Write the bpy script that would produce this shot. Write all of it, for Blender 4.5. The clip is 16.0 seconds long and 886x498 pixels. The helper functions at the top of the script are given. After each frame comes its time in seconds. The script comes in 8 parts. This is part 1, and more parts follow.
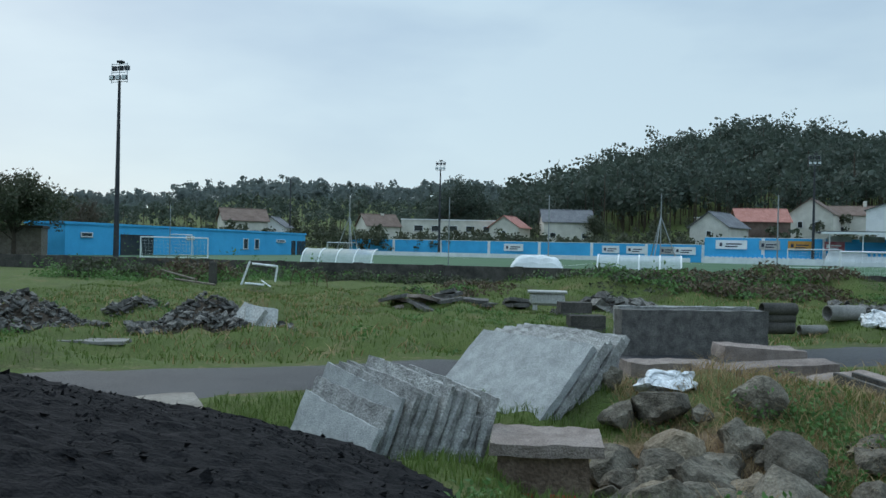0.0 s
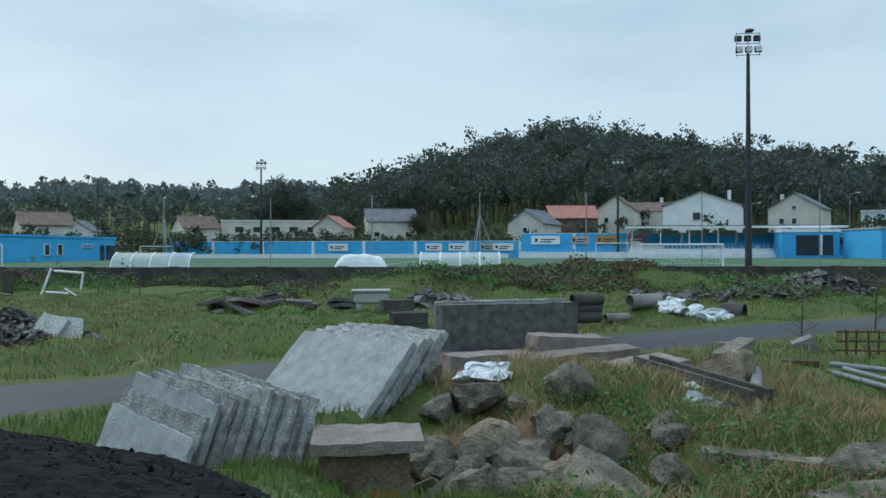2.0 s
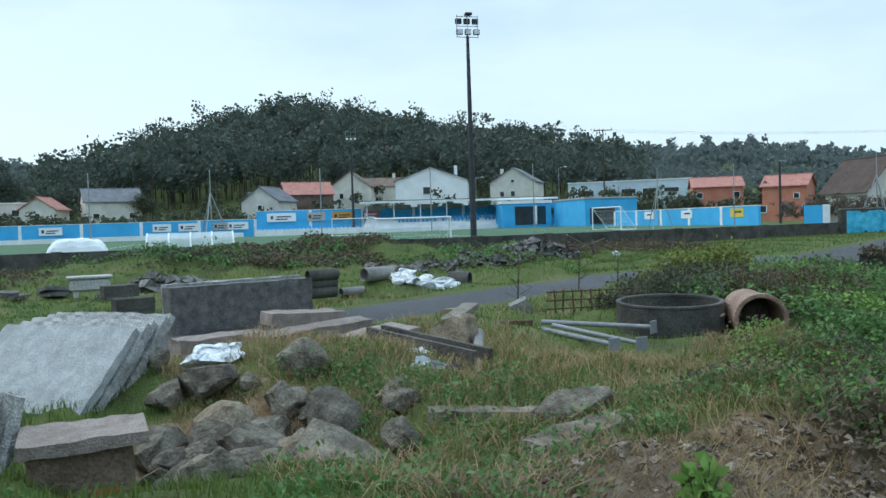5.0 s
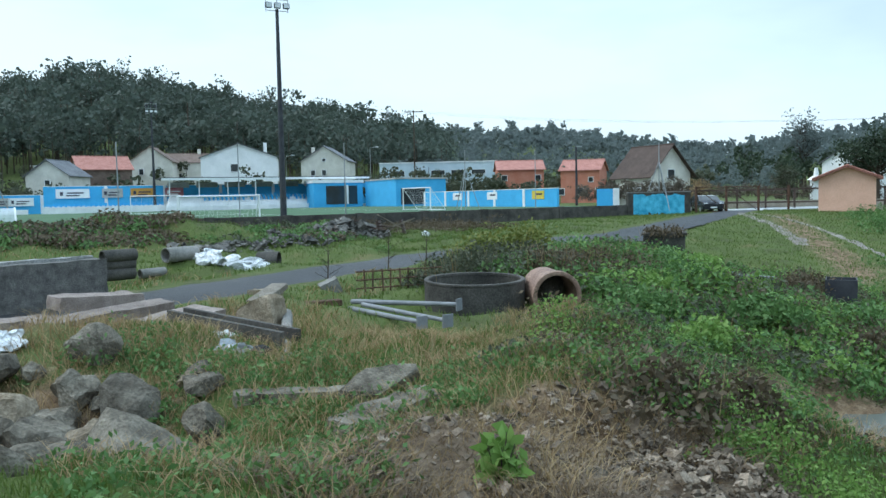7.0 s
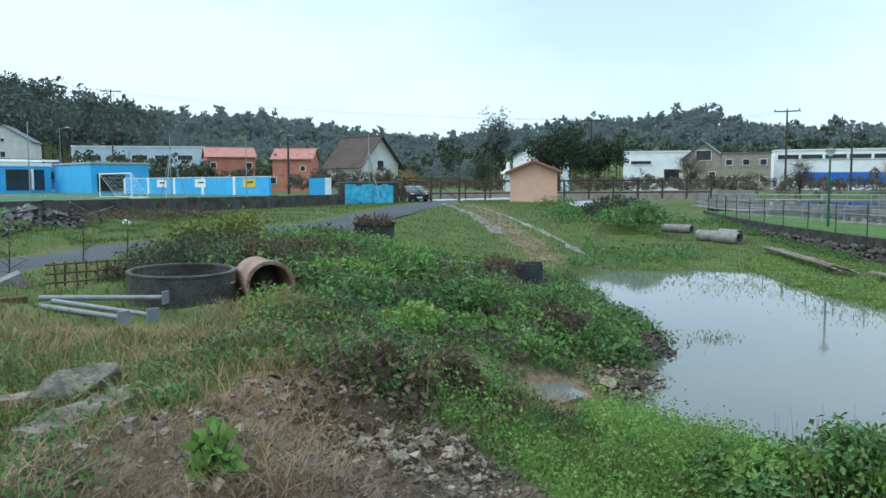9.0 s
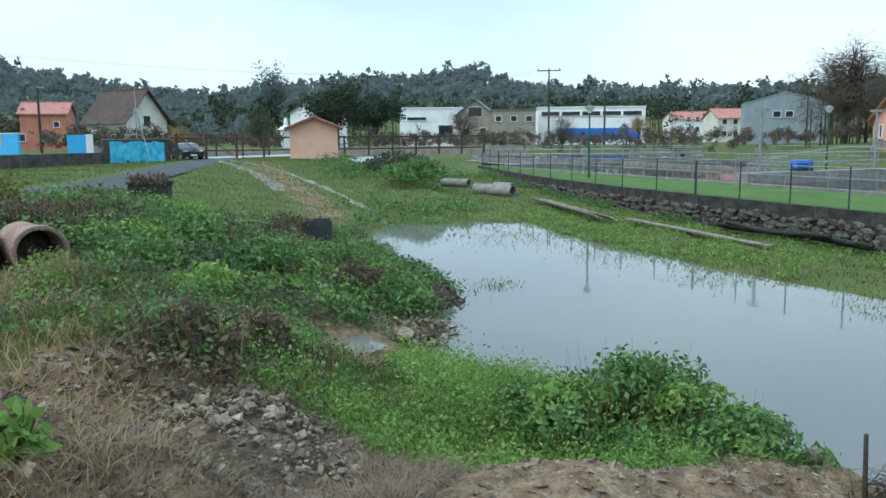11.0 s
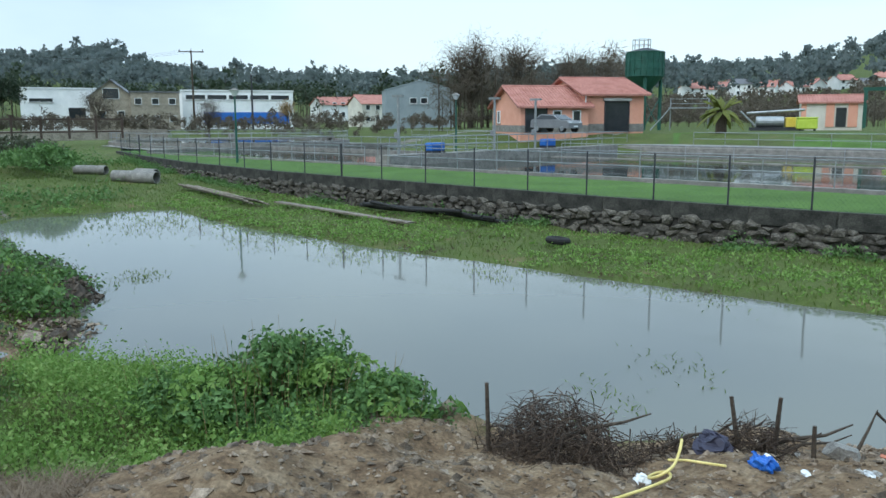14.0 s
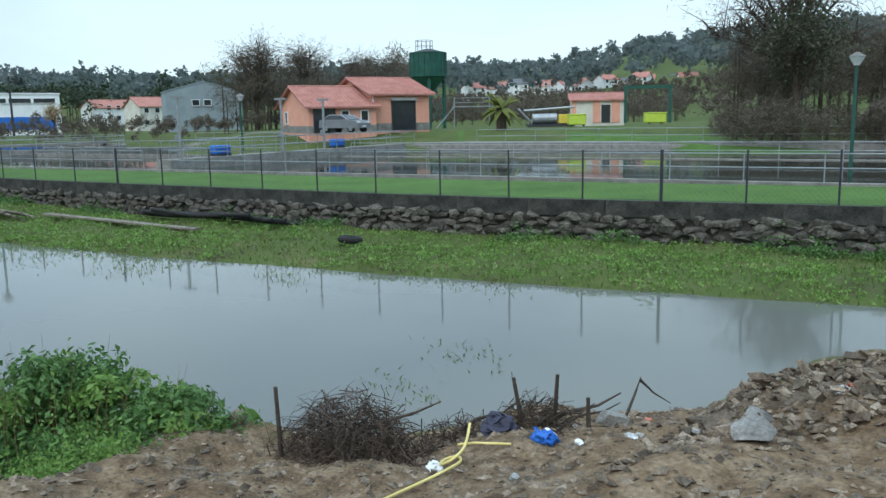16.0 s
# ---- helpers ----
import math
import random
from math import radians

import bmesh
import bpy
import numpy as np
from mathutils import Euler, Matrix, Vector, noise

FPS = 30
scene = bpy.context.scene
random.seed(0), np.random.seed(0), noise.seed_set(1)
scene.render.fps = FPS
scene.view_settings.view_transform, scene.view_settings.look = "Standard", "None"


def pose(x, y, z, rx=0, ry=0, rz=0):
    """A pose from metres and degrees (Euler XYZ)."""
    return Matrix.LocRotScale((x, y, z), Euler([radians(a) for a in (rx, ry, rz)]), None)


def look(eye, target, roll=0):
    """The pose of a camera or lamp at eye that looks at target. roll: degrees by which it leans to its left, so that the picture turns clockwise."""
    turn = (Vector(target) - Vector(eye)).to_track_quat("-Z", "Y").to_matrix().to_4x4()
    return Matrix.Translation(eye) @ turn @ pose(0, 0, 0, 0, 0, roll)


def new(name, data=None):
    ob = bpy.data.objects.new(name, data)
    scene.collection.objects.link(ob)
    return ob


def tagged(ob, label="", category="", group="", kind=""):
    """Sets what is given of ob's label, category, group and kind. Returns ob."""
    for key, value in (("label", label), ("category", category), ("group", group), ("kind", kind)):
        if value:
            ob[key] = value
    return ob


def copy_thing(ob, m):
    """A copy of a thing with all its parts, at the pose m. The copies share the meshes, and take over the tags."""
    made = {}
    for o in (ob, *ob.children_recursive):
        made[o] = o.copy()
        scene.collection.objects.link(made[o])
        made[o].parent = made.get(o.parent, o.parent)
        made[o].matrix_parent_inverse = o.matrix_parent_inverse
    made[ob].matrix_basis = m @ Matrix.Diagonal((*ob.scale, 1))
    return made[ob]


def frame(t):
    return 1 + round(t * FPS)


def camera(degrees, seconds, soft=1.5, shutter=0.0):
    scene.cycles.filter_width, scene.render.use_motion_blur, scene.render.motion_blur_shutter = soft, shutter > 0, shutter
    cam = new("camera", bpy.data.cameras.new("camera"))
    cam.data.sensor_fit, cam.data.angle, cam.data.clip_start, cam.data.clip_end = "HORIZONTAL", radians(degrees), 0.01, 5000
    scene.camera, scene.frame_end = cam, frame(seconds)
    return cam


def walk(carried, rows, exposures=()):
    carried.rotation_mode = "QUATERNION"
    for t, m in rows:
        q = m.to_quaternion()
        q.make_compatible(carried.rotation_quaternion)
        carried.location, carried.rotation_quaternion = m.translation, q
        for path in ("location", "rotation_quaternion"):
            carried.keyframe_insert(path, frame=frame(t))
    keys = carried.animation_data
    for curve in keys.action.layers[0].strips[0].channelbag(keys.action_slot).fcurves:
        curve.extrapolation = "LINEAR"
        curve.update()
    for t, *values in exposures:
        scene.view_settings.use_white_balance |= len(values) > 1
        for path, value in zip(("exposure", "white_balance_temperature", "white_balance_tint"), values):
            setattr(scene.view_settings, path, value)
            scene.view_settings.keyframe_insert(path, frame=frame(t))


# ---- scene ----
cam = camera(57.3, 16.0)
PATH = [
    (0, (-0.023, -0.473, 5.264), (-0.036, 1.527, 5.263), 1.2),
    (0.5, (-0.005, -0.491, 5.264), (0.095, 1.507, 5.271), 0.9),
    (1, (0.017, -0.481, 5.258), (0.225, 1.508, 5.262), 0.6),
    (1.5, (0.033, -0.483, 5.256), (0.342, 1.493, 5.259), 0.3),
    (2, (0.051, -0.485, 5.256), (0.465, 1.472, 5.258), -0.1),
    (2.5, (0.064, -0.49, 5.258), (0.579, 1.442, 5.267), -0.3),
    (3, (0.079, -0.483, 5.256), (0.701, 1.418, 5.265), -0.7),
    (5.5, (0.148, -0.544, 5.234), (1.255, 1.12, 5.146), -1.7),
    (6, (0.157, -0.555, 5.237), (1.361, 1.039, 5.132), -1.4),
    (6.5, (0.172, -0.55, 5.233), (1.455, 0.979, 5.112), -1.4),
    (7, (0.169, -0.552, 5.236), (1.543, 0.895, 5.107), -1.2),
    (7.5, (0.168, -0.547, 5.236), (1.654, 0.787, 5.116), -0.0),
    (8, (0.173, -0.543, 5.233), (1.773, 0.651, 5.104), 0.5),
    (8.5, (0.18, -0.536, 5.227), (1.879, 0.508, 5.076), 0.1),
    (9, (0.17, -0.549, 5.23), (1.956, 0.336, 5.065), -0.3),
    (11.5, (0.042, -0.239, 5.2), (2.005, -0.008, 4.901), -0.4),
    (12, (0.089, -0.278, 5.173), (2.062, -0.205, 4.857), -0.4),
    (12.5, (0.096, -0.294, 5.172), (2.068, -0.365, 4.843), -0.7),
    (13, (0.085, -0.326, 5.192), (2.046, -0.538, 4.86), -0.5),
    (13.5, (0.082, -0.381, 5.163), (2.028, -0.712, 4.845), -0.2),
    (14, (0.091, -0.451, 5.152), (2.012, -0.906, 4.836), -0.2),
    (14.5, (0.085, -0.473, 5.149), (1.974, -1.049, 4.832), -0.3),
    (15, (0.077, -0.512, 5.137), (1.922, -1.212, 4.815), -0.8),
    (15.5, (0.06, -0.553, 5.134), (1.861, -1.359, 4.807), -1.4),
    (16, (0.086, -0.606, 5.108), (1.833, -1.525, 4.788), -1.1),
]
walk(cam, [(t, look(eye, target, roll)) for t, eye, target, roll in PATH], [(0, -0.10), (3, 0.05), (5.5, 0.42), (7, 0.56), (9, 0.58), (11.5, 0.57), (13, 0.5), (16, 0.38)])

# world: overcast sky with a soft low sun
world = bpy.data.worlds.new("world")
scene.world = world
world.use_nodes = True
wn, wl = world.node_tree.nodes, world.node_tree.links
wn.clear()
w_out, w_bg = wn.new("ShaderNodeOutputWorld"), wn.new("ShaderNodeBackground")
w_sky = wn.new("ShaderNodeTexSky")
w_sky.sky_type, w_sky.sun_disc = "NISHITA", False
w_sky.sun_elevation, w_sky.sun_rotation = radians(28), radians(-35)
w_dim = wn.new("ShaderNodeVectorMath")
w_dim.operation = "SCALE"
w_dim.inputs["Scale"].default_value = 0.10
wl.new(w_sky.outputs[0], w_dim.inputs[0])
w_co, w_map = wn.new("ShaderNodeTexCoord"), wn.new("ShaderNodeMapping")
w_map.inputs["Scale"].default_value = (1.0, 1.0, 3.2)
w_map.inputs["Rotation"].default_value = (0.1, 0.06, 0.4)
w_no = wn.new("ShaderNodeTexNoise")
w_no.inputs["Scale"].default_value, w_no.inputs["Detail"].default_value = 1.7, 5.0
w_no.inputs["Roughness"].default_value = 0.5
w_ra = wn.new("ShaderNodeValToRGB")
w_ra.color_ramp.elements[0].position, w_ra.color_ramp.elements[0].color = 0.38, (0.40, 0.57, 0.76, 1)
w_ra.color_ramp.elements[1].position, w_ra.color_ramp.elements[1].color = 0.62, (0.61, 0.80, 0.93, 1)
wl.new(w_co.outputs["Generated"], w_map.inputs[0])
wl.new(w_map.outputs[0], w_no.inputs["Vector"])
wl.new(w_no.outputs["Fac"], w_ra.inputs[0])
# brighter towards the horizon
w_sep, w_hor = wn.new("ShaderNodeSeparateXYZ"), wn.new("ShaderNodeMapRange")
wl.new(w_co.outputs["Generated"], w_sep.inputs[0])
wl.new(w_sep.outputs["Z"], w_hor.inputs["Value"])
for k, v in (("From Min", 0.02), ("From Max", 0.30), ("To Min", 0.55), ("To Max", 0.0)):
    w_hor.inputs[k].default_value = v
w_lite = wn.new("ShaderNodeMixRGB")
w_lite.inputs[2].default_value = (0.71, 0.89, 0.97, 1)
wl.new(w_hor.outputs[0], w_lite.inputs[0])
wl.new(w_ra.outputs[0], w_lite.inputs[1])
w_mix = wn.new("ShaderNodeMixRGB")
w_mix.inputs[0].default_value = 0.86
wl.new(w_dim.outputs[0], w_mix.inputs[1])
wl.new(w_lite.outputs[0], w_mix.inputs[2])
# an overcast sky is brighter overhead
w_zen = wn.new("ShaderNodeMapRange")
for k, v in (("From Min", 0.28), ("From Max", 1.0), ("To Min", 1.0), ("To Max", 2.3)):
    w_zen.inputs[k].default_value = v
wl.new(w_sep.outputs["Z"], w_zen.inputs["Value"])
w_up = wn.new("ShaderNodeVectorMath")
w_up.operation = "SCALE"
wl.new(w_mix.outputs[0], w_up.inputs[0])
wl.new(w_zen.outputs[0], w_up.inputs["Scale"])
wl.new(w_up.outputs[0], w_bg.inputs[0])
w_bg.inputs[1].default_value = 1.0
wl.new(w_bg.outputs[0], w_out.inputs[0])

sun = new("sun", bpy.data.lights.new("sun", "SUN"))
sun.data.energy, sun.data.angle, sun.data.color = 1.0, radians(40), (1, 0.97, 0.92)
sun.matrix_world = look((0, 0, 80), (45, -62, 0))


# ---- materials ----
def mat(name, a, b, scale=3.0, rough=0.85, bump=0.3, fine=30.0, metal=0.0, spec=0.3, third=None, vary=0.0, coat=0.0, island=False):
    """Two-tone surface with coarse stains, fine grain and relief; vary: brightness change from piece to piece."""
    m = bpy.data.materials.new(name)
    m.use_nodes = True
    n, l = m.node_tree.nodes, m.node_tree.links
    bsdf = n["Principled BSDF"]
    co = n.new("ShaderNodeTexCoord")
    n1, n2 = n.new("ShaderNodeTexNoise"), n.new("ShaderNodeTexNoise")
    n1.inputs["Scale"].default_value, n1.inputs["Detail"].default_value = scale, 9
    n2.inputs["Scale"].default_value, n2.inputs["Detail"].default_value = fine, 6
    n1.inputs["Roughness"].default_value = 0.64
    for t in (n1, n2):
        l.new(co.outputs["Object"], t.inputs["Vector"])
    ramp = n.new("ShaderNodeValToRGB")
    ramp.color_ramp.elements[0].position, ramp.color_ramp.elements[1].position = 0.36, 0.64
    ramp.color_ramp.elements[0].color, ramp.color_ramp.elements[1].color = (*a, 1), (*b, 1)
    if third:
        e = ramp.color_ramp.elements.new(0.78)
        e.color = (*third, 1)
    l.new(n1.outputs["Fac"], ramp.inputs[0])
    mul = n.new("ShaderNodeMixRGB")
    mul.blend_type = "MULTIPLY"
    mul.inputs[0].default_value = 1.0
    gr = n.new("ShaderNodeMapRange")
    gr.inputs["From Min"].default_value, gr.inputs["From Max"].default_value = 0.3, 0.7
    gr.inputs["To Min"].default_value, gr.inputs["To Max"].default_value = (0.66, 1.28) if bump > 0.2 else (0.93, 1.06)
    l.new(n2.outputs["Fac"], gr.inputs["Value"])
    l.new(ramp.outputs[0], mul.inputs[1])
    l.new(gr.outputs[0], mul.inputs[2])
    colour = mul.outputs[0]
    if vary:
        src = n.new("ShaderNodeNewGeometry").outputs["Random Per Island"] if island else n.new("ShaderNodeObjectInfo").outputs["Random"]
        vr = n.new("ShaderNodeMapRange")
        vr.inputs["To Min"].default_value, vr.inputs["To Max"].default_value = 1 - vary, 1 + vary
        l.new(src, vr.inputs["Value"])
        m2 = n.new("ShaderNodeMixRGB")
        m2.blend_type = "MULTIPLY"
        m2.inputs[0].default_value = 1.0
        l.new(colour, m2.inputs[1])
        l.new(vr.outputs[0], m2.inputs[2])
        colour = m2.outputs[0]
    l.new(colour, bsdf.inputs["Base Color"])
    bsdf.inputs["Roughness"].default_value = rough
    bsdf.inputs["Metallic"].default_value = metal
    bsdf.inputs["Specular IOR Level"].default_value = spec
    bsdf.inputs["Coat Weight"].default_value = coat
    if bump:
        bp = n.new("ShaderNodeBump")
        bp.inputs["Strength"].default_value, bp.inputs["Distance"].default_value = bump, 0.03
        l.new(n2.outputs["Fac"], bp.inputs["Height"])
        l.new(bp.outputs[0], bsdf.inputs["Normal"])
    return m


def leaf_mat(name, a, b, c, rough=0.6, glow=0.25):
    """Foliage whose colour changes from leaf to leaf and from patch to patch, with some light let through."""
    m = bpy.data.materials.new(name)
    m.use_nodes = True
    n, l = m.node_tree.nodes, m.node_tree.links
    bsdf, out = n["Principled BSDF"], n["Material Output"]
    ramp = n.new("ShaderNodeValToRGB")
    ramp.color_ramp.elements[0].color, ramp.color_ramp.elements[1].color = (*a, 1), (*c, 1)
    e = ramp.color_ramp.elements.new(0.55)
    e.color = (*b, 1)
    co, no = n.new("ShaderNodeTexCoord"), n.new("ShaderNodeTexNoise")
    no.inputs["Scale"].default_value = 0.7
    l.new(co.outputs["Object"], no.inputs["Vector"])
    geo, ad = n.new("ShaderNodeNewGeometry"), n.new("ShaderNodeMath")
    ad.operation = "MULTIPLY_ADD"
    ad.inputs[1].default_value, ad.inputs[2].default_value = 0.55, -0.02
    l.new(geo.outputs["Random Per Island"], ad.inputs[0])
    ad2 = n.new("ShaderNodeMath")
    ad2.operation = "MULTIPLY_ADD"
    ad2.inputs[1].default_value = 0.5
    l.new(no.outputs["Fac"], ad2.inputs[0])
    l.new(ad.outputs[0], ad2.inputs[2])
    l.new(ad2.outputs[0], ramp.inputs[0])
    l.new(ramp.outputs[0], bsdf.inputs["Base Color"])
    bsdf.inputs["Roughness"].default_value = rough
    bsdf.inputs["Specular IOR Level"].default_value = 0.25 if rough < 0.9 else 0.0
    tr, mx = n.new("ShaderNodeBsdfTranslucent"), n.new("ShaderNodeMixShader")
    l.new(ramp.outputs[0], tr.inputs[0])
    mx.inputs[0].default_value = glow
    l.new(bsdf.outputs[0], mx.inputs[1])
    l.new(tr.outputs[0], mx.inputs[2])
    l.new(mx.outputs[0], out.inputs[0])
    return m


GRANITE = mat("granite", (0.27, 0.285, 0.28), (0.40, 0.415, 0.405), 5, 0.8, 0.5, 90, vary=0.12)
GRANITE_ROUGH = mat("granite_split", (0.20, 0.20, 0.19), (0.43, 0.43, 0.41), 7, 0.9, 1.0, 40, vary=0.15)
GRANITE_DARK = mat("granite_weathered", (0.075, 0.073, 0.068), (0.17, 0.162, 0.15), 5, 0.85, 0.8, 60)
GRANITE_PINK = mat("granite_pinkish", (0.19, 0.15, 0.13), (0.30, 0.25, 0.22), 4, 0.85, 0.7, 60, vary=0.12)
ROCK = mat("rock", (0.06, 0.05, 0.036), (0.20, 0.178, 0.14), 4, 0.9, 0.9, 35, third=(0.17, 0.17, 0.09), vary=0.25)
ROCK_TAN = mat("rock_tan", (0.13, 0.10, 0.065), (0.29, 0.24, 0.175), 4, 0.9, 0.8, 35, vary=0.2)
RUBBLE = mat("rubble", (0.06, 0.058, 0.055), (0.20, 0.19, 0.17), 6, 0.9, 0.8, 40, vary=0.5, island=True)
PEBBLE = mat("pebbles", (0.10, 0.072, 0.048), (0.25, 0.20, 0.15), 8, 0.85, 0.5, 60, vary=0.55, island=True)
WALL_STONE = mat("field_stone", (0.04, 0.037, 0.031), (0.15, 0.137, 0.115), 5, 0.9, 0.8, 30, third=(0.07, 0.08, 0.04), vary=0.45)
MILLINGS = mat("asphalt_millings", (0.006, 0.006, 0.007), (0.016, 0.015, 0.016), 9, 0.9, 1.0, 45, third=(0.04, 0.037, 0.034), spec=0.15)
CONCRETE = mat("concrete", (0.16, 0.155, 0.14), (0.27, 0.26, 0.24), 2.2, 0.9, 0.5, 40, vary=0.1)
CONCRETE_DARK = mat("concrete_stained", (0.04, 0.038, 0.034), (0.10, 0.093, 0.082), 1.3, 0.9, 0.6, 25, vary=0.1)
WALL_BAND = mat("mossy_concrete", (0.022, 0.023, 0.02), (0.07, 0.068, 0.06), 1.3, 0.9, 0.6, 25)
CONCRETE_LIGHT = mat("concrete_light", (0.34, 0.34, 0.32), (0.46, 0.46, 0.44), 0.8, 0.85, 0.3, 20)
ASPHALT = mat("asphalt_wet", (0.018, 0.019, 0.021), (0.04, 0.041, 0.044), 0.5, 0.62, 0.5, 60, third=(0.13, 0.122, 0.105), spec=0.35)
GRAVEL = mat("gravel_track", (0.15, 0.13, 0.105), (0.27, 0.245, 0.21), 1.4, 0.8, 0.8, 40)
STREET = mat("wet_street", (0.30, 0.32, 0.33), (0.40, 0.42, 0.43), 0.4, 0.3, 0.2, 20, spec=0.5)
TURF = mat("artificial_turf", (0.045, 0.10, 0.05), (0.06, 0.125, 0.06), 0.12, 0.9, 0.2, 30)
LAWN = mat("lawn", (0.05, 0.105, 0.014), (0.075, 0.15, 0.024), 0.35, 0.9, 0.8, 25)
BLUE = mat("blue_paint", (0.045, 0.35, 0.66), (0.06, 0.43, 0.76), 0.4, 0.7, 0.15, 8)
BLUE_MURAL = mat("blue_mural_paint", (0.02, 0.30, 0.48), (0.10, 0.55, 0.76), 1.6, 0.7, 0.2, 9)
WHITE = mat("white_paint", (0.66, 0.69, 0.70), (0.80, 0.82, 0.82), 0.8, 0.65, 0.1, 12)
WHITE_WALL = mat("white_render", (0.72, 0.74, 0.74), (0.84, 0.85, 0.85), 0.5, 0.85, 0.15, 8)
CREAM = mat("cream_render", (0.52, 0.50, 0.44), (0.66, 0.64, 0.57), 0.5, 0.85, 0.15, 8)
STONE_WALL = mat("stone_facade", (0.24, 0.21, 0.165), (0.36, 0.32, 0.26), 1.5, 0.9, 0.4, 12)
PINK = mat("salmon_render", (0.64, 0.30, 0.21), (0.72, 0.37, 0.27), 0.6, 0.85, 0.1, 10)
PINK_HUT = mat("peach_render", (0.68, 0.39, 0.28), (0.76, 0.46, 0.34), 0.8, 0.85, 0.1, 10)
TILE = mat("clay_roof_tiles", (0.34, 0.14, 0.11), (0.45, 0.21, 0.17), 1.2, 0.8, 0.3, 12)
TILE_OLD = mat("old_clay_tiles", (0.13, 0.09, 0.07), (0.20, 0.145, 0.12), 0.8, 0.85, 0.3, 10)
SLATE = mat("slate_roof", (0.10, 0.105, 0.115), (0.17, 0.175, 0.185), 0.7, 0.7, 0.3, 10)
BROWN_ROOF = mat("brown_roof", (0.06, 0.04, 0.032), (0.09, 0.062, 0.05), 0.8, 0.8, 0.3, 10)
ORANGE = mat("orange_render", (0.45, 0.16, 0.10), (0.52, 0.22, 0.15), 0.6, 0.85, 0.15, 8)
GREY_METAL_WALL = mat("grey_cladding", (0.22, 0.27, 0.29), (0.27, 0.32, 0.34), 0.5, 0.6, 0.1, 8)
PALE_BLUE = mat("pale_blue_cladding", (0.42, 0.52, 0.58), (0.54, 0.63, 0.68), 0.3, 0.6, 0.1, 8)
STEEL = mat("galvanised_steel", (0.26, 0.28, 0.29), (0.36, 0.38, 0.39), 3, 0.45, 0.1, 30, metal=0.7)
DARK_STEEL = mat("dark_steel", (0.035, 0.037, 0.045), (0.06, 0.062, 0.07), 2, 0.6, 0.1, 20, metal=0.3)
RUST = mat("rusty_iron", (0.05, 0.028, 0.02), (0.13, 0.07, 0.045), 6, 0.9, 0.6, 40)
GREEN_PAINT = mat("green_paint", (0.016, 0.075, 0.055), (0.025, 0.105, 0.08), 1.2, 0.5, 0.1, 12)
GREEN_WIRE = mat("green_wire", (0.02, 0.06, 0.045), (0.03, 0.08, 0.06), 3, 0.5, 0.0, 20)
GLASS_DARK = mat("dark_window", (0.02, 0.024, 0.028), (0.035, 0.04, 0.045), 0.5, 0.12, 0.0, 5, spec=0.6)
CAR_GREY = mat("grey_car_paint", (0.16, 0.17, 0.18), (0.20, 0.21, 0.22), 1, 0.3, 0.0, 8, coat=0.6)
RUSTY_CONCRETE = mat("rust_stained_concrete", (0.11, 0.075, 0.055), (0.23, 0.17, 0.13), 2.4, 0.9, 0.7, 30, third=(0.20, 0.075, 0.045))
CAR_PAINT = mat("dark_car_paint", (0.012, 0.014, 0.018), (0.018, 0.02, 0.026), 1, 0.25, 0.0, 8, coat=0.6)
RUBBER = mat("rubber", (0.012, 0.012, 0.012), (0.025, 0.025, 0.025), 5, 0.8, 0.3, 30)
PLASTIC_BLUE = mat("blue_plastic", (0.02, 0.12, 0.45), (0.03, 0.16, 0.52), 2, 0.4, 0.0, 12)
PLASTIC_YELLOW = mat("yellow_plastic", (0.62, 0.50, 0.16), (0.72, 0.60, 0.24), 4, 0.5, 0.1, 30)
PLASTIC_LIME = mat("lime_plastic", (0.42, 0.55, 0.06), (0.5, 0.62, 0.1), 2, 0.5, 0.0, 12)
PLASTIC_WHITE = mat("white_plastic_sheet", (0.52, 0.54, 0.55), (0.72, 0.74, 0.75), 6, 0.45, 0.4, 20)
PIPE_GREY = mat("grey_plastic_pipe", (0.15, 0.16, 0.17), (0.22, 0.23, 0.24), 3, 0.5, 0.1, 20)
CLAY = mat("clay_pipe", (0.20, 0.12, 0.09), (0.30, 0.20, 0.15), 3, 0.7, 0.4, 20)
WOOD = mat("weathered_wood", (0.13, 0.11, 0.085), (0.24, 0.21, 0.17), 3, 0.85, 0.5, 30, vary=0.2)
TWIG = mat("bare_twigs", (0.035, 0.024, 0.018), (0.10, 0.07, 0.05), 3, 0.85, 0.3, 30, vary=0.4, island=True)
BARK = mat("bark", (0.045, 0.035, 0.027), (0.09, 0.07, 0.052), 3, 0.9, 0.5, 20)
SIGN_ORANGE = mat("orange_sign", (0.45, 0.22, 0.04), (0.5, 0.26, 0.06), 2, 0.5, 0, 8)
SIGN_RED = mat("red_sign", (0.40, 0.07, 0.09), (0.5, 0.25, 0.28), 1, 0.5, 0, 8)
SIGN_YELLOW = mat("yellow_sign", (0.6, 0.45, 0.05), (0.65, 0.5, 0.1), 2, 0.5, 0, 8)
INK = mat("dark_ink", (0.03, 0.03, 0.05), (0.05, 0.05, 0.08), 2, 0.6, 0, 8)
INK_RED = mat("red_ink", (0.30, 0.03, 0.02), (0.42, 0.06, 0.04), 6, 0.7, 0, 20)
LAMP_GLASS = mat("floodlight_glass", (0.55, 0.58, 0.6), (0.75, 0.78, 0.8), 2, 0.2, 0, 8)
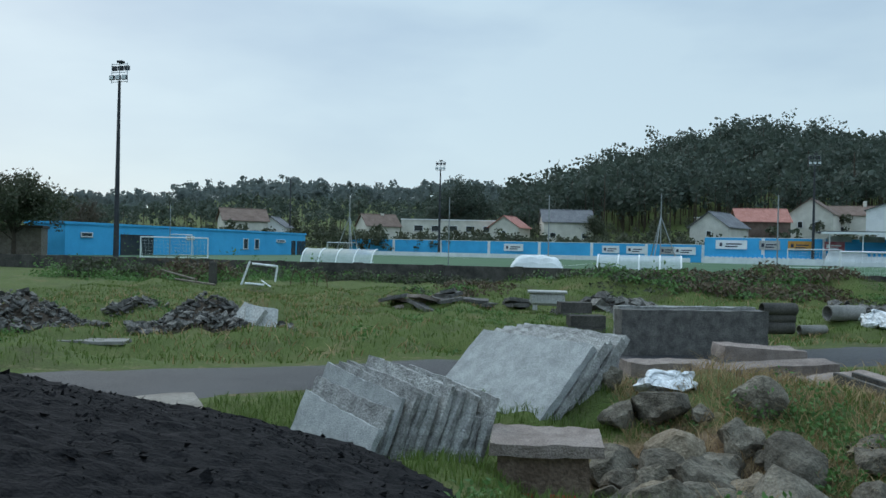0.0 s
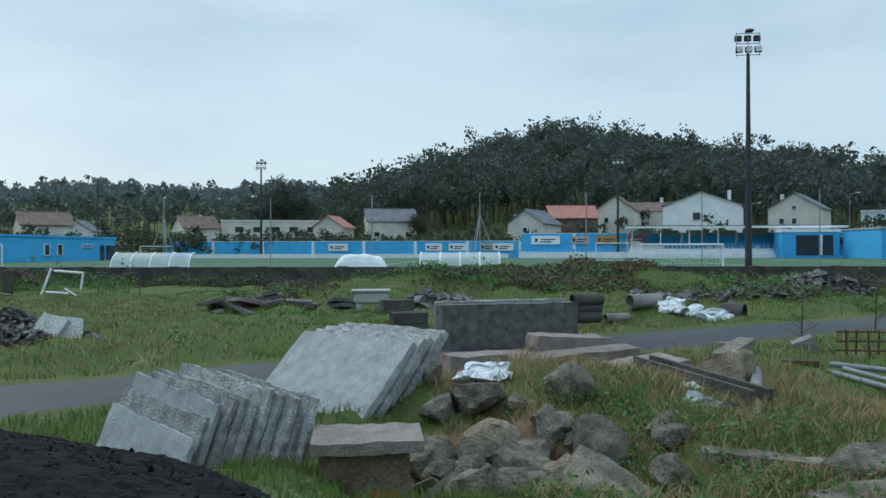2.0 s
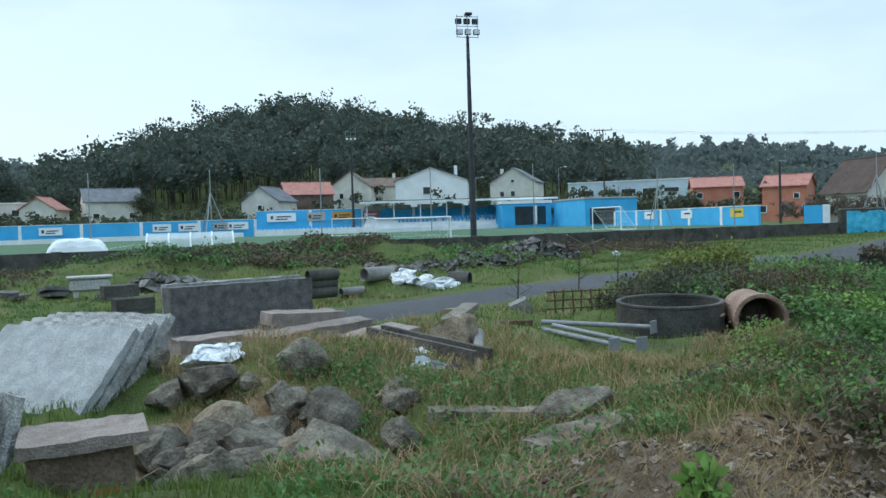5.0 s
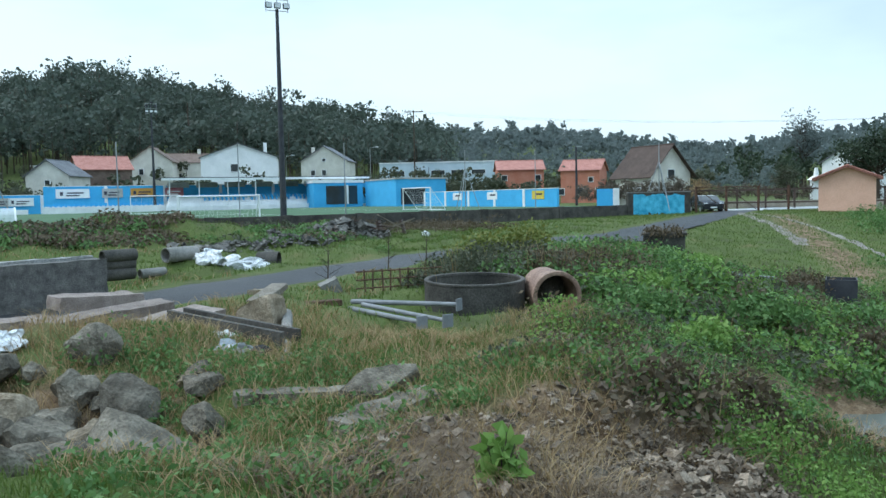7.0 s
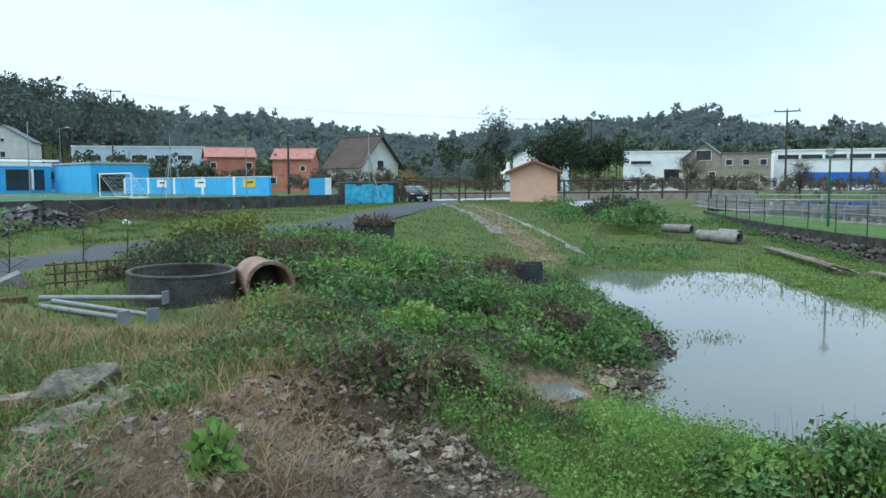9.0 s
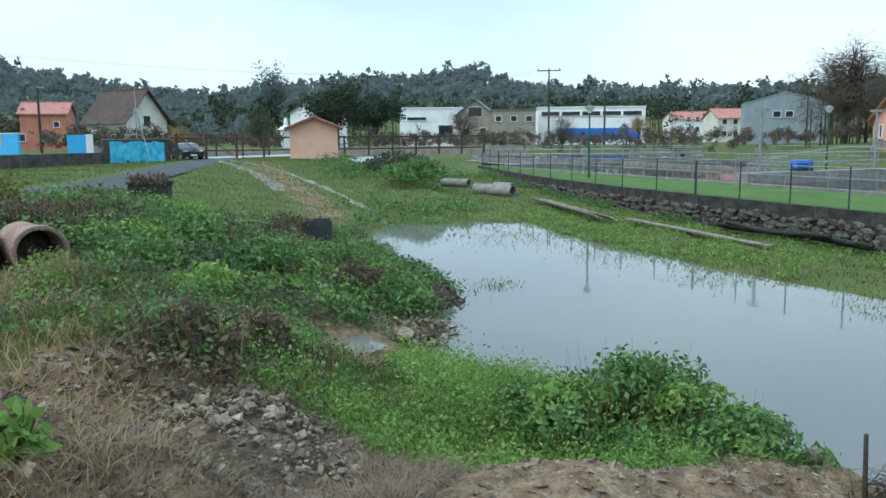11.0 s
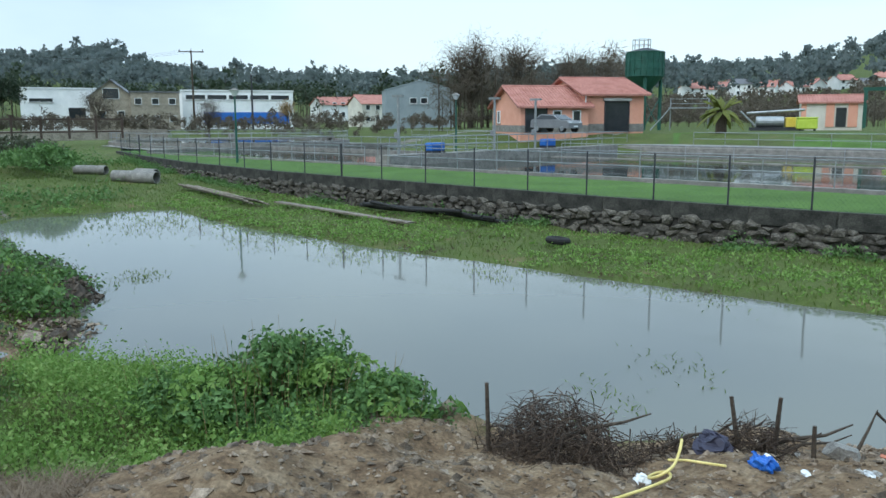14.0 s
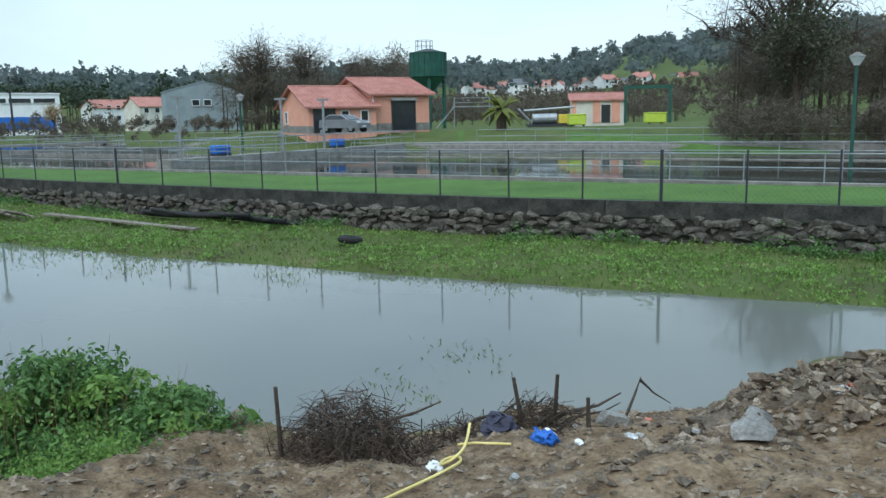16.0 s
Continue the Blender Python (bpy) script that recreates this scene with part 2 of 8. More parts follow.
ACRYLIC = mat("cloudy_acrylic", (0.48, 0.55, 0.55), (0.62, 0.68, 0.68), 1, 0.3, 0.05, 8)
ACRYLIC.node_tree.nodes["Principled BSDF"].inputs["Alpha"].default_value = 0.5
GRASS = leaf_mat("grass_blades", (0.06, 0.095, 0.02), (0.10, 0.155, 0.034), (0.17, 0.205, 0.065), glow=0.3)
STRAW = leaf_mat("dry_grass", (0.17, 0.11, 0.05), (0.32, 0.22, 0.11), (0.44, 0.35, 0.19), glow=0.25)
WEED = leaf_mat("weed_leaves", (0.045, 0.095, 0.028), (0.095, 0.19, 0.055), (0.19, 0.30, 0.11), glow=0.3)
WEED_LIGHT = leaf_mat("fresh_leaves", (0.095, 0.18, 0.034), (0.165, 0.29, 0.066), (0.29, 0.39, 0.13), glow=0.35)
BRAMBLE = leaf_mat("bramble_leaves", (0.062, 0.05, 0.03), (0.11, 0.085, 0.052), (0.19, 0.145, 0.095))
DEAD_STALK = leaf_mat("dead_stalks", (0.10, 0.072, 0.048), (0.19, 0.14, 0.095), (0.29, 0.22, 0.15), glow=0.25)
EUCALYPT = leaf_mat("eucalyptus_leaves", (0.048, 0.064, 0.05), (0.072, 0.096, 0.075), (0.10, 0.125, 0.098), glow=0.35)
PINE = leaf_mat("pine_needles", (0.025, 0.042, 0.025), (0.04, 0.06, 0.034), (0.06, 0.08, 0.045))
# distance haze is put into this pale, bluish leaf colour
FAR_WOOD = leaf_mat("hazy_far_woods", (0.125, 0.155, 0.15), (0.15, 0.18, 0.175), (0.175, 0.205, 0.20), rough=1.0, glow=0.45)
BARE = leaf_mat("bare_winter_twigs", (0.08, 0.065, 0.048), (0.12, 0.10, 0.075), (0.17, 0.145, 0.11), glow=0.3)
HEDGE = leaf_mat("dark_hedge", (0.045, 0.055, 0.034), (0.07, 0.082, 0.048), (0.105, 0.105, 0.065))
PALM_LEAF = leaf_mat("palm_leaves", (0.08, 0.11, 0.02), (0.14, 0.16, 0.035), (0.24, 0.22, 0.06))


def ground_mat():
    """Rough ground: soil, sparse grass and moss; the attribute "soil" tells bare earth from grown ground."""
    m = bpy.data.materials.new("rough_ground")
    m.use_nodes = True
    n, l = m.node_tree.nodes, m.node_tree.links
    bsdf = n["Principled BSDF"]
    co = n.new("ShaderNodeTexCoord")
    tex = []
    for s, d in ((0.55, 6), (4.0, 6), (28.0, 5)):
        t = n.new("ShaderNodeTexNoise")
        t.inputs["Scale"].default_value, t.inputs["Detail"].default_value = s, d
        t.inputs["Roughness"].default_value = 0.6
        l.new(co.outputs["Object"], t.inputs["Vector"])
        tex.append(t)

    def ramp(src, *stops):
        r = n.new("ShaderNodeValToRGB")
        r.color_ramp.elements[0].position, r.color_ramp.elements[0].color = stops[0][0], (*stops[0][1], 1)
        r.color_ramp.elements[1].position, r.color_ramp.elements[1].color = stops[-1][0], (*stops[-1][1], 1)
        for p, c in stops[1:-1]:
            r.color_ramp.elements.new(p).color = (*c, 1)
        l.new(src, r.inputs[0])
        return r.outputs[0]

    grown = ramp(tex[0].outputs["Fac"], (0.3, (0.065, 0.068, 0.028)), (0.48, (0.075, 0.105, 0.026)), (0.6, (0.09, 0.11, 0.034)), (0.75, (0.16, 0.125, 0.06)))
    soil = ramp(tex[1].outputs["Fac"], (0.3, (0.085, 0.053, 0.031)), (0.5, (0.175, 0.118, 0.07)), (0.68, (0.27, 0.20, 0.13)))
    at = n.new("ShaderNodeAttribute")
    at.attribute_name = "soil"
    add = n.new("ShaderNodeMath")
    add.operation = "MULTIPLY_ADD"
    add.inputs[1].default_value = 0.9
    l.new(tex[1].outputs["Fac"], add.inputs[0])
    l.new(at.outputs["Fac"], add.inputs[2])
    mr = n.new("ShaderNodeMapRange")
    mr.inputs["From Min"].default_value, mr.inputs["From Max"].default_value = 0.72, 1.0
    l.new(add.outputs[0], mr.inputs["Value"])
    mx = n.new("ShaderNodeMixRGB")
    l.new(mr.outputs[0], mx.inputs[0])
    l.new(grown, mx.inputs[1])
    l.new(soil, mx.inputs[2])
    g = n.new("ShaderNodeMapRange")
    g.inputs["From Min"].default_value, g.inputs["From Max"].default_value = 0.3, 0.7
    g.inputs["To Min"].default_value, g.inputs["To Max"].default_value = 0.6, 1.35
    l.new(tex[2].outputs["Fac"], g.inputs["Value"])
    mu = n.new("ShaderNodeMixRGB")
    mu.blend_type, mu.inputs[0].default_value = "MULTIPLY", 1.0
    l.new(mx.outputs[0], mu.inputs[1])
    l.new(g.outputs[0], mu.inputs[2])
    l.new(mu.outputs[0], bsdf.inputs["Base Color"])
    bsdf.inputs["Roughness"].default_value = 0.92
    bsdf.inputs["Specular IOR Level"].default_value = 0.2
    bp = n.new("ShaderNodeBump")
    bp.inputs["Strength"].default_value, bp.inputs["Distance"].default_value = 0.7, 0.05
    l.new(tex[2].outputs["Fac"], bp.inputs["Height"])
    l.new(bp.outputs[0], bsdf.inputs["Normal"])
    return m


def water_mat(name, base, ripple):
    m = bpy.data.materials.new(name)
    m.use_nodes = True
    n, l = m.node_tree.nodes, m.node_tree.links
    bsdf = n["Principled BSDF"]
    bsdf.inputs["Base Color"].default_value = (*base, 1)
    bsdf.inputs["Roughness"].default_value = 0.05
    bsdf.inputs["IOR"].default_value = 1.333
    bsdf.inputs["Specular IOR Level"].default_value = 0.5
    co, no, bp = n.new("ShaderNodeTexCoord"), n.new("ShaderNodeTexNoise"), n.new("ShaderNodeBump")
    no.inputs["Scale"].default_value, no.inputs["Detail"].default_value = 2.5, 3
    l.new(co.outputs["Object"], no.inputs["Vector"])
    bp.inputs["Strength"].default_value, bp.inputs["Distance"].default_value = ripple, 0.01
    l.new(no.outputs["Fac"], bp.inputs["Height"])
    l.new(bp.outputs[0], bsdf.inputs["Normal"])
    return m


GROUND = ground_mat()
POND = water_mat("muddy_water", (0.13, 0.135, 0.12), 0.12)
TANK_WATER = water_mat("dark_tank_water", (0.03, 0.03, 0.025), 0.05)


# ---- builders ----
def part(name, bm, material, parent=None, label=""):
    """Links a bmesh as one mesh object, under a thing or a part if one is given."""
    me = bpy.data.meshes.new(name)
    bm.to_mesh(me)
    bm.free()
    me.materials.append(material)
    ob = new(name, me)
    if parent:
        ob.parent = parent
    return tagged(ob, label)


def thing(name, m, label, category, group=""):
    """An empty at a thing's base, to which its parts are added in its own coordinates."""
    ob = new(name)
    ob.empty_display_size = 0.2
    ob.matrix_basis = m
    return tagged(ob, label, category, group)


def sheet(name, verts, faces, material, parent=None, smooth=False):
    me = bpy.data.meshes.new(name)
    me.from_pydata(verts, [], faces)
    me.update()
    me.materials.append(material)
    if smooth:
        me.polygons.foreach_set("use_smooth", [True] * len(me.polygons))
    ob = new(name, me)
    if parent:
        ob.parent = parent
    return ob


def box(bm, sx, sy, sz, x=0.0, y=0.0, z=0.0, m=None, bevel=0.0):
    """A box with its base centre at x, y, z."""
    mm = (m or Matrix()) @ Matrix.Translation((x, y, z + sz / 2)) @ Matrix.Diagonal((sx, sy, sz, 1))
    got = bmesh.ops.create_cube(bm, size=1, matrix=mm)
    if bevel:
        edges = list({e for v in got["verts"] for e in v.link_edges})
        bmesh.ops.bevel(bm, geom=edges, offset=bevel, segments=1, affect="EDGES")
    return bm


def rod(bm, a, b, r, r2=None, seg=8):
    a, b = Vector(a), Vector(b)
    m = Matrix.Translation((a + b) / 2) @ (b - a).to_track_quat("Z", "Y").to_matrix().to_4x4()
    bmesh.ops.create_cone(bm, cap_ends=True, segments=seg, radius1=r, radius2=r if r2 is None else r2, depth=(b - a).length, matrix=m)
    return bm


def tube(bm, pts, r, seg=8):
    """A round tube along points."""
    pts = [Vector(p) for p in pts]
    rings = []
    for k, p in enumerate(pts):
        d = (pts[min(k + 1, len(pts) - 1)] - pts[max(k - 1, 0)]).normalized()
        s = d.cross(Vector((0, 0, 1)))
        s = s.normalized() if s.length > 1e-4 else Vector((1, 0, 0))
        up = s.cross(d)
        rings.append([bm.verts.new(p + r * (math.cos(q) * s + math.sin(q) * up)) for q in (2 * math.pi * j / seg for j in range(seg))])
    for ra, rb in zip(rings, rings[1:]):
        for j in range(seg):
            bm.faces.new((ra[j], ra[(j + 1) % seg], rb[(j + 1) % seg], rb[j]))
    bm.faces.new(rings[0])
    bm.faces.new(rings[-1][::-1])
    return bm


def hollow(bm, r, wall, h, seg=40, m=None):
    """An open ring or pipe along z, with a wall thickness and softened rims."""
    m = m or Matrix()
    prof = [(r - wall, 0), (r - 0.01, 0), (r, 0.012), (r, h - 0.012), (r - 0.01, h), (r - wall + 0.01, h), (r - wall, h - 0.012)]
    rings = [[bm.verts.new(m @ Vector((pr * math.cos(a), pr * math.sin(a), pz))) for a in (2 * math.pi * j / seg for j in range(seg))] for pr, pz in prof]
    for k in range(len(rings)):
        ra, rb = rings[k], rings[(k + 1) % len(rings)]
        for j in range(seg):
            bm.faces.new((ra[j], ra[(j + 1) % seg], rb[(j + 1) % seg], rb[j]))
    return bm


def rough(bm, amount, scale, seed, keep_base=False):
    """Moves a bmesh's vertices by noise, so that split or worn stone is uneven."""
    off = Vector((seed * 7.3, seed * 3.1, seed * 5.7))
    for v in bm.verts:
        if keep_base and v.co.z < 0.02:
            continue
        v.co += noise.noise_vector(v.co * scale + off) * amount
    return bm


def rock_bm(sx, sy, sz, seed, cut=0.75):
    """An angular field stone: a ball cut by flat planes and roughened."""
    rnd = random.Random(seed)
    bm = bmesh.new()
    bmesh.ops.create_icosphere(bm, subdivisions=3, radius=0.62)
    for _ in range(15):
        d = Vector((rnd.gauss(0, 1), rnd.gauss(0, 1), rnd.gauss(0, 1))).normalized()
        lim = rnd.uniform(0.30, 0.46)
        for v in bm.verts:
            k = v.co.dot(d)
            if k > lim:
                v.co -= d * (k - lim)
    rough(bm, 0.035, 2.2, seed)
    rough(bm, 0.034, 8.0, seed + 1)
    for v in bm.verts:
        v.co = Vector((v.co.x * sx, v.co.y * sy, v.co.z * sz))
    return bm


def slab_bm(w, t, h, seed, rough_amt=0.02, face_amt=0.004, nx=14, nz=10, nt=3):
    """A stone slab, w wide (x), t thick (y), h high (z), base at z = 0: flat faces and split, uneven edges."""
    bm = bmesh.new()
    bmesh.ops.create_cube(bm, size=1)
    bmesh.ops.subdivide_edges(bm, edges=[e for e in bm.edges if abs((e.verts[0].co - e.verts[1].co).x) > 0.5], cuts=nx, use_grid_fill=True)
    bmesh.ops.subdivide_edges(bm, edges=[e for e in bm.edges if abs((e.verts[0].co - e.verts[1].co).z) > 0.5], cuts=nz, use_grid_fill=True)
    bmesh.ops.subdivide_edges(bm, edges=[e for e in bm.edges if abs((e.verts[0].co - e.verts[1].co).y) > 0.5], cuts=nt, use_grid_fill=True)
    off = Vector((seed * 3.7, seed * 1.9, seed * 2.3))
    for v in bm.verts:
        edge = abs(v.co.x) > 0.49 or abs(v.co.z) > 0.49
        v.co = Vector((v.co.x * w, v.co.y * t, (v.co.z + 0.5) * h))
        nv = noise.noise_vector(v.co * 9 + off)
        n2 = noise.noise_vector(v.co * 3 + off)
        if edge:
            v.co.x += (nv.x + n2.x) * rough_amt
            v.co.z += (nv.z + n2.z) * rough_amt
            v.co.y += nv.y * rough_amt * 0.5
        else:
            v.co.y += nv.y * face_amt
    return bm


def leaves(name, pts, size, material, upright=0.0, parent=None, aspect=0.5, seed=1):
    """Many small leaf blades, one folded quad each, at the given points."""
    rng = np.random.default_rng(seed)
    n = len(pts)
    pts = np.asarray(pts, float)
    size = np.broadcast_to(np.asarray(size, float), n)[:, None]
    d = rng.normal(size=(n, 3))
    d[:, 2] += upright
    d /= np.linalg.norm(d, axis=1)[:, None]
    s = np.cross(d, rng.normal(size=(n, 3)))
    s /= np.linalg.norm(s, axis=1)[:, None] + 1e-9
    up = np.cross(d, s)
    v = np.stack([pts - d * size * 0.5, pts + s * size * aspect * 0.5 + up * size * 0.08, pts + d * size * 0.5, pts - s * size * aspect * 0.5 + up * size * 0.08], 1).reshape(-1, 3)
    me = bpy.data.meshes.new(name)
    me.vertices.add(4 * n)
    me.vertices.foreach_set("co", v.ravel())
    me.loops.add(4 * n)
    me.loops.foreach_set("vertex_index", np.arange(4 * n))
    me.polygons.add(n)
    me.polygons.foreach_set("loop_start", np.arange(0, 4 * n, 4))
    me.update(calc_edges=True)
    me.validate()
    me.materials.append(material)
    ob = new(name, me)
    if parent:
        ob.parent = parent
    return ob


def blades(name, pts, height, width, material, lean=0.35, seed=1):
    """Grass: one bent, tapering blade of two faces at each point."""
    rng = np.random.default_rng(seed)
    n = len(pts)
    pts = np.asarray(pts, float)
    height = np.broadcast_to(np.asarray(height, float), n) * rng.uniform(0.6, 1.3, n)
    a = rng.uniform(0, 2 * np.pi, n)
    side = np.stack([np.cos(a), np.sin(a), 0 * a], 1) * width
    b = rng.uniform(0, 2 * np.pi, n)
    fall = np.stack([np.cos(b), np.sin(b), 0 * b], 1) * (height * lean * rng.uniform(0.3, 1.8, n))[:, None]
    up = np.zeros((n, 3))
    up[:, 2] = height
    p0, p1 = pts - side - (0, 0, 0.02), pts + side - (0, 0, 0.02)
    p2, p3 = pts + side * 0.7 + fall * 0.35 + up * 0.6, pts - side * 0.7 + fall * 0.35 + up * 0.6
    p4 = pts + fall + up * 0.95
    v = np.stack([p0, p1, p2, p3, p4], 1).reshape(-1, 3)
    k = np.arange(n)[:, None] * 5
    quad, tri = k + [0, 1, 2, 3], k + [3, 2, 4]
    idx = np.concatenate([np.concatenate([quad, tri], 1).ravel()])
    me = bpy.data.meshes.new(name)
    me.vertices.add(5 * n)
    me.vertices.foreach_set("co", v.ravel())
    me.loops.add(7 * n)
    me.loops.foreach_set("vertex_index", idx)
    me.polygons.add(2 * n)
    me.polygons.foreach_set("loop_start", (np.arange(n)[:, None] * 7 + [0, 4]).ravel())
    me.update(calc_edges=True)
    me.validate()
    me.materials.append(material)
    return new(name, me)


def twigs(name, lines, material, parent=None, seg=4):
    """Many thin tapering sticks: each a list of points and a radius."""
    verts, faces = [], []
    for pts, r in lines:
        base = len(verts)
        for k, p in enumerate(pts):
            p = Vector(p)
            d = (Vector(pts[min(k + 1, len(pts) - 1)]) - Vector(pts[max(k - 1, 0)])).normalized()
            s = d.orthogonal().normalized()
            u = d.cross(s)
            rr = r * (1 - 0.75 * k / (len(pts) - 1))
            verts += [p + rr * (math.cos(q) * s + math.sin(q) * u) for q in (2 * math.pi * j / seg for j in range(seg))]
        for k in range(len(pts) - 1):
            for j in range(seg):
                faces.append((base + k * seg + j, base + k * seg + (j + 1) % seg, base + (k + 1) * seg + (j + 1) % seg, base + (k + 1) * seg + j))
    return sheet(name, verts, faces, material, parent)


def polar(bearing, d):
    """A plan point by compass bearing (degrees from +y towards +x) and distance from the first standpoint."""
    return d * math.sin(radians(bearing)), -0.5 + d * math.cos(radians(bearing))


# ---- ground ----
POND_Z, PITCH_Z, LAWN_Z = 1.1, 3.8, 2.5
SHORE = np.array([(31.9, 9.9), (27.9, 7.5), (22.4, 4.6), (19.9, 3.3), (17.8, 3.0), (15.9, 3.6), (14.6, 2.9), (13.3, 1.8), (12.4, 0.2), (11.3, -1.8), (10.3, -2.7), (9.4, -3.6),
                  (8.8, -6.2), (8.2, -7.5), (7.9, -8.6), (8.1, -10.0), (7.5, -12.4), (6.4, -15.0), (3.8, -19.0), (0, -23.0), (1.5, -24.0), (6, -19.4), (10.2, -16.1), (13.4, -13.5), (16.5, -11.0),
                  (20.3, -8.1), (25.4, -4.2), (32.5, 0.4), (38.5, 2.9), (38.8, 5.3), (36.6, 8.9)])
WALL_LINE = np.array([(-6, -34.0), (5, -26.6), (14.4, -20.4), (21.9, -14.6), (26, -11.8), (33.6, -7.2), (43.3, -1.5), (54, 3.6), (64, 7.2), (76, 11.0)])
ROAD_LINE = [(-30, -4), (-20, 3), (-12, 8), (-5, 11.3), (2, 13.8), (8, 16.3), (14, 18.3), (22, 20.2), (30, 22.3), (40, 25.2), (50, 27.6), (60, 29.9), (74, 34), (90, 38)]
SKYLINE = [(-180, 4), (-60, 3.6), (-28, 3.0), (-21, 3.2), (-13, 4.6), (-3, 4.4), (1.3, 5.0), (5.3, 4.6), (8.5, 5.6), (12, 6.6), (16.4, 8.0), (20.6, 8.6), (25, 8.0), (32.5, 6.6), (38, 6.1), (41.5, 5.2),
           (45, 4.8), (52, 4.7), (58.6, 3.6), (64, 3.2), (72.8, 4.4), (77, 4.4), (81, 5.0), (84.5, 3.8), (95, 3.3), (102, 3.2), (112, 3.8), (121, 3.8), (126, 4.1), (132, 5.3), (140, 6.0), (180, 5)]
RIDGE_LINE = [(0.8, 33.5), (7.5, 33.5), (14.5, 31.5), (20.5, 29.8)]
RNG = np.random.default_rng(7)
WAVES = [(RNG.uniform(0, 2 * np.pi), RNG.uniform(0, 6.28), k) for k in (0.35, 0.5, 0.8, 1.3, 1.9, 2.9, 4.3, 6.1) for _ in range(3)]


def bumps(x, y, low=0.0, high=9.0):
    z = 0
    for a, p, k in WAVES:
        if low <= k <= high:
            z = z + np.sin((x * math.cos(a) + y * math.sin(a)) * k + p + 0.8 * np.sin(0.37 * k * (y - x) + p)) / (1.2 + 1.6 * k)
    return z * 0.3


def seg_dist(px, py, line, closed=False):
    best = np.full(np.shape(px), 1e9)
    pts = list(line) + ([line[0]] if closed else [])
    for (ax, ay), (bx, by) in zip(pts, pts[1:]):
        dx, dy = bx - ax, by - ay
        t = np.clip(((px - ax) * dx + (py - ay) * dy) / (dx * dx + dy * dy), 0, 1)
        best = np.minimum(best, np.hypot(px - ax - t * dx, py - ay - t * dy))
    return best


def inside(px, py, poly):
    c = np.zeros(np.shape(px), bool)
    for (ax, ay), (bx, by) in zip(poly, np.roll(poly, -1, 0)):
        c ^= ((ay > py) != (by > py)) & (px < (bx - ax) * (py - ay) / (by - ay + 1e-12) + ax)
    return c


def hill(px, py, x, y, h, r, r2=None):
    return h * np.exp(-(((px - x) / r) ** 2 + ((py - y) / (r2 or r)) ** 2))


def beyond_wall(px, py):
    """True on the plant's side of the retaining wall."""
    yw = np.interp(px, WALL_LINE[:, 0], WALL_LINE[:, 1])
    return (py < yw) & (px > -6)


